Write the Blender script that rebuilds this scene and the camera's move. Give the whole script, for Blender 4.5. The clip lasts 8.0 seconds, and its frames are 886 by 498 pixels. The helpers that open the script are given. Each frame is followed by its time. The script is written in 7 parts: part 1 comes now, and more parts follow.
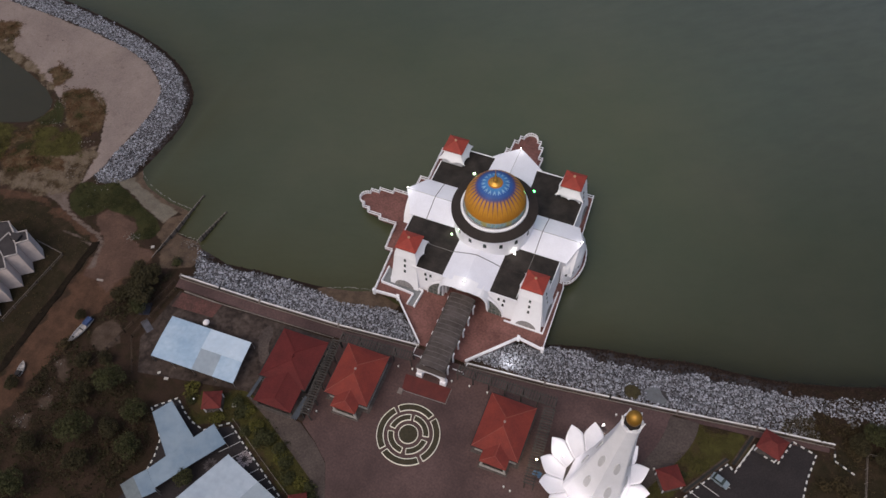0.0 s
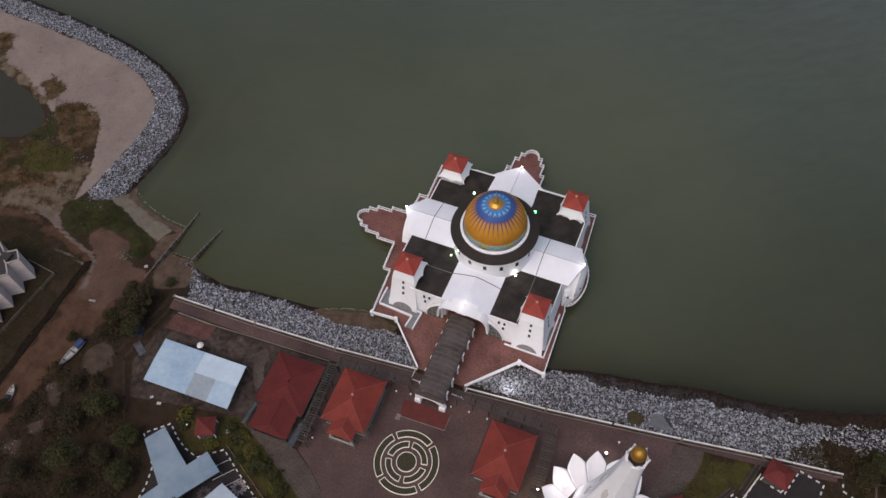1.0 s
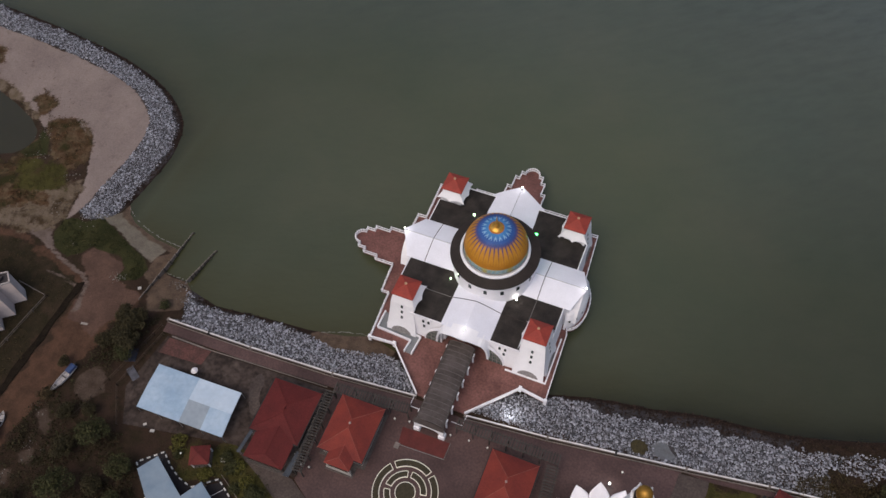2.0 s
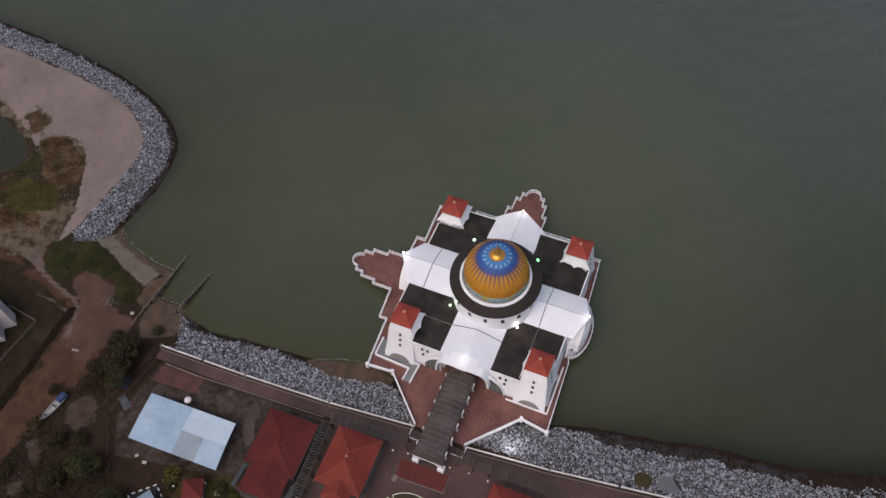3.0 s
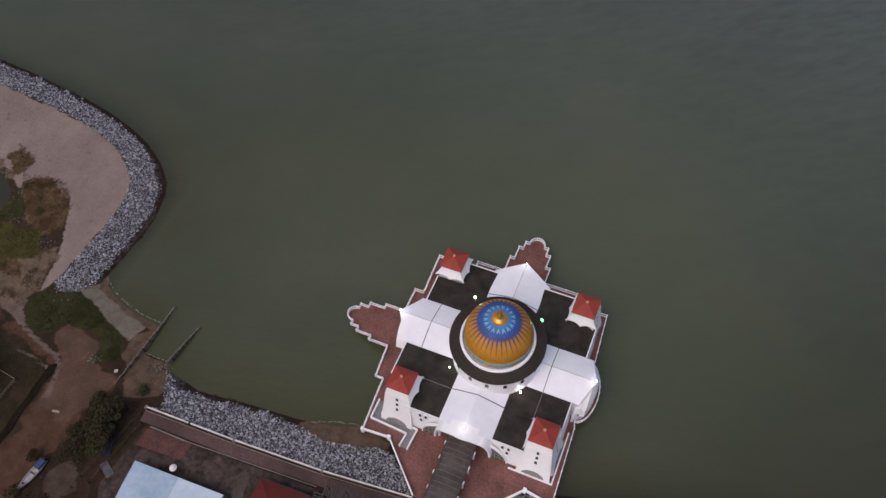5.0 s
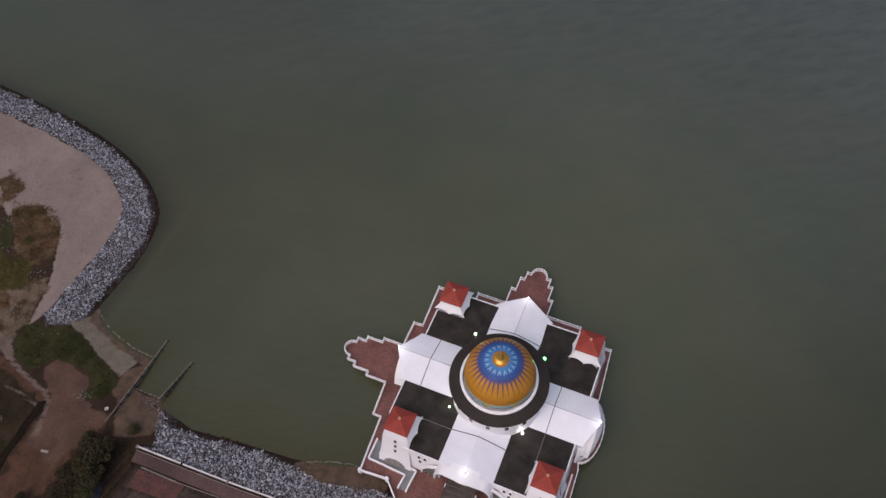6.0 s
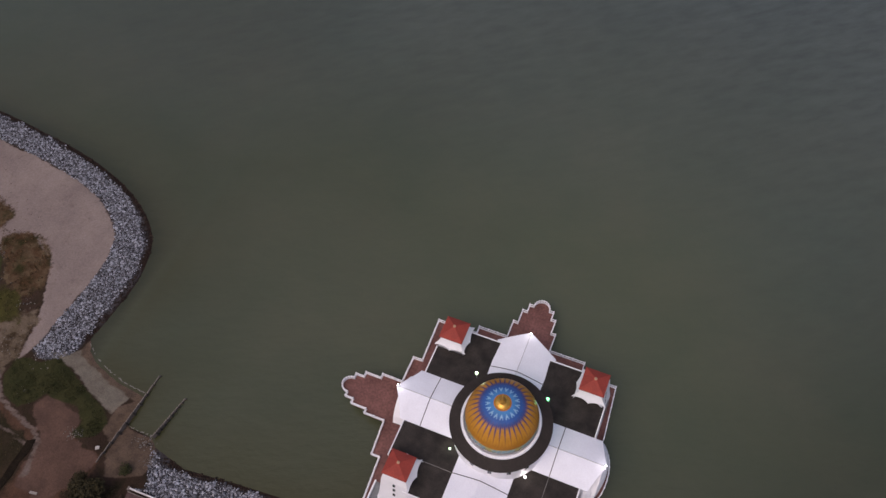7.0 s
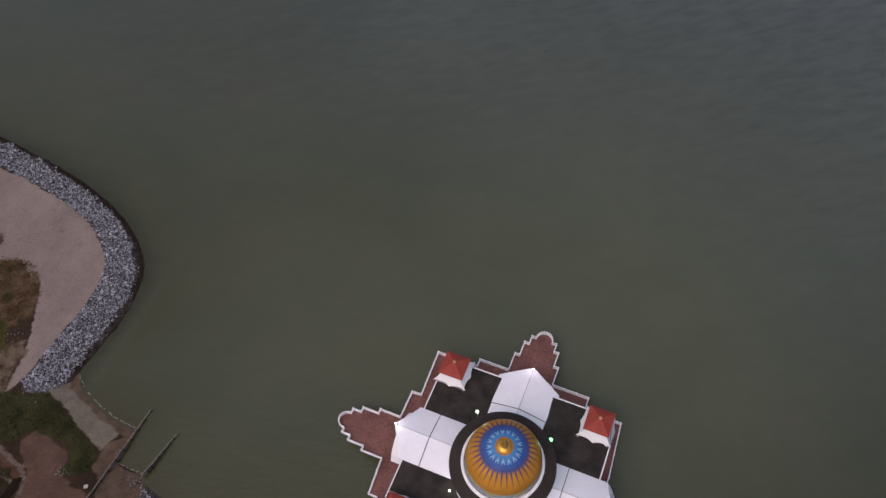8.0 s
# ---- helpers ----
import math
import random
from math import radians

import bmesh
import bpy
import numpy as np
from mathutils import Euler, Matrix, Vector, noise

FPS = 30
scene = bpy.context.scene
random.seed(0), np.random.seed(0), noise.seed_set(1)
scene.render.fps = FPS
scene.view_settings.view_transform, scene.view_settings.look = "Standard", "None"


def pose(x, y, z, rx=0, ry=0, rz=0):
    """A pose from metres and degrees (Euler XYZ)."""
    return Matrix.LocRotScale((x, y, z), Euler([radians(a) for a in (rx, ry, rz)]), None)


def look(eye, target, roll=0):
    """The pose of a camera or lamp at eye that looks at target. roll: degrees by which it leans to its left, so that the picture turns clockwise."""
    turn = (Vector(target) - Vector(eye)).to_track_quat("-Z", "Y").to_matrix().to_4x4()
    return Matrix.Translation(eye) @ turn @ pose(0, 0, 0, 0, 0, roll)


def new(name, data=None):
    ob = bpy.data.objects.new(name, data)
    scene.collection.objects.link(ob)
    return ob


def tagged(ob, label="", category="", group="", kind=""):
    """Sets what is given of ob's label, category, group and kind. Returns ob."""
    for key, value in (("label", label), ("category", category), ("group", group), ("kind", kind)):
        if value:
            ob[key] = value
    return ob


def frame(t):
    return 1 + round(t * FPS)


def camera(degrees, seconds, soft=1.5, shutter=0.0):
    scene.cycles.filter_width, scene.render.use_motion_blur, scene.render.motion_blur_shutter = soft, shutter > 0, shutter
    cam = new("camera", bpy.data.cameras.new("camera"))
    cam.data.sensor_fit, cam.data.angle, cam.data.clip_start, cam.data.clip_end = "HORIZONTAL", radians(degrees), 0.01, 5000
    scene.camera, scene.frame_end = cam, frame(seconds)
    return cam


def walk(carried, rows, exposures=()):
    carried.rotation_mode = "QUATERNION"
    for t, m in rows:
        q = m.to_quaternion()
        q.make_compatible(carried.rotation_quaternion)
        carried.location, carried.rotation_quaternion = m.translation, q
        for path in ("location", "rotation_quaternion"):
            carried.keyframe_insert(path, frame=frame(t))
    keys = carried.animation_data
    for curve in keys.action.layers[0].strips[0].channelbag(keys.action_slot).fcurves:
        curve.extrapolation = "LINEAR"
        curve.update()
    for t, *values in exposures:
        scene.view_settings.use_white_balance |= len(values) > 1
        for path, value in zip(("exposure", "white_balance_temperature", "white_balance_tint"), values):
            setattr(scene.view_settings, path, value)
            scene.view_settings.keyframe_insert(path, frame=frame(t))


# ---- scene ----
cam = camera(60.0, 8.0)
PATH = [
    (0, (33.918, -94.455, 148.048), (33.427, -93.473, 146.376), -4.7),
    (0.5, (32.855, -91.774, 147.827), (32.364, -90.793, 146.155), -4.7),
    (1, (31.69, -89.271, 147.647), (31.201, -88.287, 145.976), -4.5),
    (1.5, (30.43, -86.62, 147.721), (29.944, -85.637, 146.049), -4.4),
    (3, (26.594, -78.021, 147.549), (26.112, -77.033, 145.878), -4.1),
    (3.5, (25.434, -75.079, 147.457), (24.951, -74.091, 145.787), -4.1),
    (4, (24.15, -71.979, 147.12), (23.666, -70.987, 145.453), -4.1),
    (4.5, (22.706, -68.62, 147.14), (22.224, -67.63, 145.47), -4.0),
    (6, (18.312, -57.247, 147.247), (17.829, -56.259, 145.576), -4.2),
    (6.5, (16.729, -53.485, 147.2), (16.246, -52.494, 145.531), -4.3),
    (7, (15.188, -49.535, 147.413), (14.705, -48.549, 145.741), -4.3),
    (7.5, (13.507, -45.874, 147.34), (13.028, -44.893, 145.664), -4.2),
    (8, (12.16, -42.129, 146.92), (11.678, -41.144, 145.247), -4.3),
]
walk(cam, [(t, look(eye, target, roll)) for t, eye, target, roll in PATH], exposures=[(0.0, 0.05, 6620, 10), (4.0, 0.03, 6570, 12), (8.0, -0.01, 6600, 19)])

# ---- daylight: thick dusk overcast, soft low sun ----
world = bpy.data.worlds.new("sky")
scene.world = world
world.use_nodes = True
wn = world.node_tree.nodes
sky = wn.new("ShaderNodeTexSky")
sky.sky_type = "NISHITA"
sky.sun_disc = False
sky.sun_elevation = radians(58)
sky.sun_rotation = radians(200)
sky.dust_density = 5.0
sky.ozone_density = 0.6
world.node_tree.links.new(sky.outputs[0], wn["Background"].inputs[0])
wn["Background"].inputs[1].default_value = 0.126
sun = new("sun", bpy.data.lights.new("sun", "SUN"))
sun.data.energy = 0.55
sun.data.angle = radians(36)
sun.data.color = (1.0, 0.96, 0.93)
sun.matrix_world = look((0, 0, 60), (-4.5, 14, 29))


# ---- helpers ----
def material(name, base, second=None, rough=0.8, metal=0.0, scale=0.6, fine=6.0, spread=0.12, bump=0.25, piece=0.0, spec=0.14):
    """A surface with stains (size 1/scale), fine grain, relief and, where asked, a shift from piece to piece."""
    m = bpy.data.materials.new(name)
    m.use_nodes = True
    nt = m.node_tree
    n, l = nt.nodes, nt.links
    b = n["Principled BSDF"]
    tc = n.new("ShaderNodeTexCoord")
    big = n.new("ShaderNodeTexNoise")
    big.inputs["Scale"].default_value = scale
    big.inputs["Detail"].default_value = 6
    big.inputs["Roughness"].default_value = 0.62
    small = n.new("ShaderNodeTexNoise")
    small.inputs["Scale"].default_value = fine
    small.inputs["Detail"].default_value = 4
    for t in (big, small):
        l.new(tc.outputs["Object"], t.inputs["Vector"])
    second = second or tuple(c * (1 - 2.2 * spread) for c in base)
    mix = n.new("ShaderNodeMix")
    mix.data_type = "RGBA"
    mix.inputs[6].default_value = (*base, 1)
    mix.inputs[7].default_value = (*second, 1)
    ramp = n.new("ShaderNodeMapRange")
    ramp.inputs[1].default_value, ramp.inputs[2].default_value = 0.35, 0.68
    l.new(big.outputs[0], ramp.inputs[0])
    l.new(ramp.outputs[0], mix.inputs[0])
    val = n.new("ShaderNodeHueSaturation")
    grain = n.new("ShaderNodeMapRange")
    grain.inputs[1].default_value, grain.inputs[2].default_value = 0.3, 0.7
    grain.inputs[3].default_value, grain.inputs[4].default_value = 1 - spread, 1 + spread
    l.new(small.outputs[0], grain.inputs[0])
    value = grain.outputs[0]
    if piece:
        info = n.new("ShaderNodeObjectInfo")
        pr = n.new("ShaderNodeMapRange")
        pr.inputs[3].default_value, pr.inputs[4].default_value = 1 - piece, 1 + piece
        l.new(info.outputs["Random"], pr.inputs[0])
        mul = n.new("ShaderNodeMath")
        mul.operation = "MULTIPLY"
        l.new(value, mul.inputs[0])
        l.new(pr.outputs[0], mul.inputs[1])
        value = mul.outputs[0]
    l.new(value, val.inputs["Value"])
    l.new(mix.outputs[2], val.inputs["Color"])
    l.new(val.outputs[0], b.inputs["Base Color"])
    b.inputs["Roughness"].default_value = rough
    b.inputs["Metallic"].default_value = metal
    b.inputs["Specular IOR Level"].default_value = spec
    if bump:
        bp = n.new("ShaderNodeBump")
        bp.inputs["Strength"].default_value = bump
        bp.inputs["Distance"].default_value = 0.05
        l.new(small.outputs[0], bp.inputs["Height"])
        l.new(bp.outputs[0], b.inputs["Normal"])
    return m


def glow(name, color, power):
    m = bpy.data.materials.new(name)
    m.use_nodes = True
    b = m.node_tree.nodes["Principled BSDF"]
    b.inputs["Base Color"].default_value = (*color, 1)
    b.inputs["Emission Color"].default_value = (*color, 1)
    b.inputs["Emission Strength"].default_value = power
    return m


def mesh_of(name, bm, mat, smooth=False):
    me = bpy.data.meshes.new(name)
    bm.normal_update()
    bm.to_mesh(me)
    bm.free()
    for m in (mat if isinstance(mat, (list, tuple)) else [mat]):
        me.materials.append(m)
    if smooth:
        for p in me.polygons:
            p.use_smooth = True
    return me


def part(name, bm, mat, parent=None, label="", smooth=False):
    """Links a bmesh as one mesh object under a thing or a part."""
    ob = new(name, mesh_of(name, bm, mat, smooth) if isinstance(bm, bmesh.types.BMesh) else bm)
    ob.parent = parent
    if label:
        tagged(ob, label)
    return ob


def thing(name, label, category, group="", kind="", at=(0, 0, 0), turn=0.0):
    ob = new(name)
    ob.matrix_basis = pose(*at, 0, 0, turn)
    return tagged(ob, label, category, group, kind)


def box(bm, x0, x1, y0, y1, z0, z1, bevel=0.0):
    v = [bm.verts.new((x, y, z)) for z in (z0, z1) for y in (y0, y1) for x in (x0, x1)]
    fs = [bm.faces.new([v[i] for i in f]) for f in ((0, 2, 3, 1), (4, 5, 7, 6), (0, 1, 5, 4), (2, 6, 7, 3), (0, 4, 6, 2), (1, 3, 7, 5))]
    if bevel:
        es = list({e for f in fs for e in f.edges})
        bmesh.ops.bevel(bm, geom=es, offset=bevel, segments=2, affect="EDGES", profile=0.6)
    return bm


def beam(bm, a, b, w, h):
    """A straight bar from a to b, w wide and h high, its top at a and b."""
    a, b = Vector(a), Vector(b)
    d = (b - a).normalized()
    s = Vector((-d.y, d.x, 0))
    s = (s.normalized() if s.length > 1e-6 else Vector((1, 0, 0))) * (w / 2)
    u = d.cross(s).normalized() * -h
    if abs(d.z) < 0.5 and u.z > 0:
        u = -u
    v = [bm.verts.new(p) for p in (a - s, a + s, b + s, b - s, a - s + u, a + s + u, b + s + u, b - s + u)]
    for f in ((0, 3, 2, 1), (4, 5, 6, 7), (0, 1, 5, 4), (1, 2, 6, 5), (2, 3, 7, 6), (3, 0, 4, 7)):
        bm.faces.new([v[i] for i in f])
    return bm


def prism(bm, pts, z0, z1):
    lo = [bm.verts.new((x, y, z0)) for x, y in pts]
    hi = [bm.verts.new((x, y, z1)) for x, y in pts]
    bm.faces.new(hi)
    bm.faces.new(lo[::-1])
    for i in range(len(pts)):
        j = (i + 1) % len(pts)
        bm.faces.new((lo[i], lo[j], hi[j], hi[i]))
    return bm


def lathe(bm, profile, n=32, cx=0.0, cy=0.0, close=True):
    rings = [[bm.verts.new((cx + r * math.cos(2 * math.pi * k / n), cy + r * math.sin(2 * math.pi * k / n), z)) for k in range(n)] for r, z in profile]
    for a, b in zip(rings, rings[1:]):
        for k in range(n):
            j = (k + 1) % n
            bm.faces.new((a[k], a[j], b[j], b[k]))
    if close:
        bm.faces.new(rings[0][::-1])
        bm.faces.new(rings[-1])
    return bm


def loft(bm, rings, caps=True):
    """Closed rings of equal length joined by quads."""
    vs = [[bm.verts.new(p) for p in r] for r in rings]
    n = len(vs[0])
    for a, b in zip(vs, vs[1:]):
        for k in range(n):
            j = (k + 1) % n
            bm.faces.new((a[k], a[j], b[j], b[k]))
    if caps:
        bm.faces.new(vs[0][::-1])
        bm.faces.new(vs[-1])
    return bm


B = bmesh.new

# ---- materials ----
WHITE = material("white_paint", (0.82, 0.81, 0.845), (0.74, 0.73, 0.765), rough=0.55, scale=0.25, fine=9, spread=0.05, bump=0.1, spec=0.35)
ROOFWHITE = material("white_roof_sheet", (0.74, 0.745, 0.82), (0.67, 0.67, 0.74), rough=0.5, scale=0.18, fine=4, spread=0.04, bump=0.06, spec=0.35)
PAVE = material("red_brown_paving", (0.094, 0.054, 0.05), (0.045, 0.0245, 0.0225), scale=0.09, fine=2.4, spread=0.24, bump=0.2, rough=0.55, spec=0.3)
TERRACE = material("terrace_tile", (0.195, 0.092, 0.08), (0.105, 0.049, 0.043), scale=0.22, fine=2.2, spread=0.24, bump=0.15, rough=0.45)
DARKROOF = material("bitumen_roof", (0.017, 0.0145, 0.0135), (0.044, 0.037, 0.033), scale=0.28, fine=5, spread=0.25, rough=0.7)
RINGROOF = material("brown_ring_roof", (0.036, 0.029, 0.026), (0.026, 0.021, 0.019), scale=0.4, fine=5, spread=0.15, rough=0.6)
REDTILE = material("red_clay_tile", (0.31, 0.056, 0.042), (0.24, 0.046, 0.036), scale=0.5, fine=7, spread=0.14, rough=0.7)
# clay tile darkened in colour: the pavilions stand outside the mosque's floodlights
PAVTILE = material("unlit_red_tile", (0.195, 0.038, 0.028), (0.125, 0.026, 0.023), scale=0.22, fine=6, spread=0.16, rough=0.75)
DARKTILE = material("weathered_red_tile", (0.105, 0.02, 0.019), (0.08, 0.0165, 0.016), scale=0.3, fine=5, spread=0.2, rough=0.75)
GOLD = material("gilded_metal", (0.72, 0.4, 0.08), (0.55, 0.28, 0.05), rough=0.38, metal=0.7, spread=0.1, spec=0.5)
DARKGLASS = material("dark_glazing", (0.03, 0.04, 0.04), (0.05, 0.06, 0.055), rough=0.15, spread=0.2, bump=0, spec=0.5)
GREYROOF = material("grey_translucent_sheet", (0.1, 0.083, 0.079), (0.05, 0.04, 0.036), rough=0.4, scale=0.35, fine=4, spread=0.2)
VAULTRIB = material("dull_vault_rib", (0.16, 0.145, 0.14), (0.09, 0.08, 0.075), rough=0.5, scale=0.8, spread=0.2)
RIB = material("pale_rib", (0.22, 0.21, 0.2), rough=0.5)
TIMBER = material("weathered_timber", (0.075, 0.066, 0.06), (0.048, 0.043, 0.04), scale=1.2, fine=8, spread=0.2, piece=0.25)
CONCRETE = material("worn_concrete", (0.2, 0.17, 0.155), (0.14, 0.12, 0.11), scale=0.3, fine=3, spread=0.2)
ASPHALT = material("asphalt", (0.031, 0.026, 0.027), (0.022, 0.019, 0.02), scale=0.2, fine=4, spread=0.25)
COPING = material("white_coping", (0.7, 0.68, 0.68), (0.5, 0.47, 0.46), rough=0.7, scale=0.35, spread=0.12)
KERBW = material("kerb_white", (0.64, 0.62, 0.6), (0.48, 0.46, 0.44), rough=0.7, scale=0.6)
KERBB = material("kerb_black", (0.03, 0.03, 0.03), rough=0.7)
CANVAS = material("pale_blue_white_canvas", (0.37, 0.465, 0.57), (0.26, 0.365, 0.485), scale=0.2, fine=1.2, spread=0.06, rough=0.6, bump=0.1)
CANVASGREY = material("grey_white_canvas", (0.29, 0.335, 0.38), (0.24, 0.285, 0.33), scale=0.2, fine=1.2, spread=0.06, rough=0.6)
STEEL = material("grey_steel", (0.3, 0.3, 0.3), rough=0.4, metal=0.6)
BARK = material("bark", (0.09, 0.065, 0.05), fine=12, spread=0.25)

# ---- land and sea ----
SEA = -2.4
SPIT_OUT = [(-420, 60), (-260, 48), (-190, 40), (-152, 36.8), (-134, 34.3), (-119.1, 31), (-105.5, 26.0), (-96.7, 19.7), (-92.5, 14), (-90.3, 5), (-90.9, -4.5), (-91.9, -10.9)]
BEACH = [(-90, -13.6), (-87.2, -15.3), (-80, -17.3), (-73.6, -18), (-72.1, -18.2), (-72.2, -24.9), (-66, -25.0), (-64, -26.5)]
SHORE = [(-56.4, -28), (-45.2, -26.6), (-33.5, -25.6), (-25.2, -23.9), (-19.8, -22.0), (-13, -23.6), (13.5, -22.6), (20.2, -20.6), (23.6, -19.4), (32, -17.3), (40.6, -15.9), (48.7, -13.6), (62.9, -12.2), (73.2, -9.9), (87.4, -4.8), (130, 4), (260, 12), (420, 30)]


def rounded(pts, times=2):
    """Cuts the corners of an open line."""
    for _ in range(times):
        mid = []
        for (ax, ay), (bx, by) in zip(pts, pts[1:]):
            mid += [(0.75 * ax + 0.25 * bx, 0.75 * ay + 0.25 * by), (0.25 * ax + 0.75 * bx, 0.25 * ay + 0.75 * by)]
        pts = [pts[0]] + mid + [pts[-1]]
    return pts


SPIT_OUT = rounded(SPIT_OUT)
SHORE_E = rounded(SHORE[7:15])
COAST = SPIT_OUT + BEACH + SHORE[:7] + SHORE_E + SHORE[15:] + [(420, -420), (-420, -420)]
SPIT_IN = [(-190, 31), (-168, 29), (-150, 28), (-129, 25.6), (-115.3, 22.2), (-107.5, 18.4), (-101.5, 13), (-99.9, 6.5), (-99.8, -2.5), (-100.6, -10.3), (-100.9, -17)]
SPIT_IN = rounded(SPIT_IN)
WALL_W = [(-63.2, -35.7), (-42.6, -35.0), (-23.3, -33.9), (-4.9, -32.0)]
WALL_E = [(5.9, -32.2), (22.7, -30.4), (49.2, -26.5), (64.3, -24.1), (78.8, -22.1)]


def inside(px, py, poly):
    """Whether points lie in a polygon, and how far from its edge."""
    hit = np.zeros(px.shape, bool)
    far = np.full(px.shape, 1e9)
    for (ax, ay), (bx, by) in zip(poly, poly[1:] + poly[:1]):
        cross = ((ay > py) != (by > py)) & (px < (bx - ax) * (py - ay) / (by - ay + 1e-12) + ax)
        hit ^= cross
        dx, dy = bx - ax, by - ay
        t = np.clip(((px - ax) * dx + (py - ay) * dy) / (dx * dx + dy * dy), 0, 1)
        far = np.minimum(far, np.hypot(px - ax - t * dx, py - ay - t * dy))
    return hit, far


def waves(x, y, s, seed):
    """Smooth uneven field, about -1 to 1, from a few turned sine waves."""
    rng = np.random.RandomState(seed)
    out = np.zeros_like(x)
    for k in range(9):
        a, f, p = rng.uniform(0, 6.28), rng.uniform(0.5, 2.3) / s, rng.uniform(0, 6.28)
        out += np.sin((x * math.cos(a) + y * math.sin(a)) * f * 2 + p + 1.3 * np.sin((x * math.sin(a) - y * math.cos(a)) * f * 1.7))
    return out / 4.5


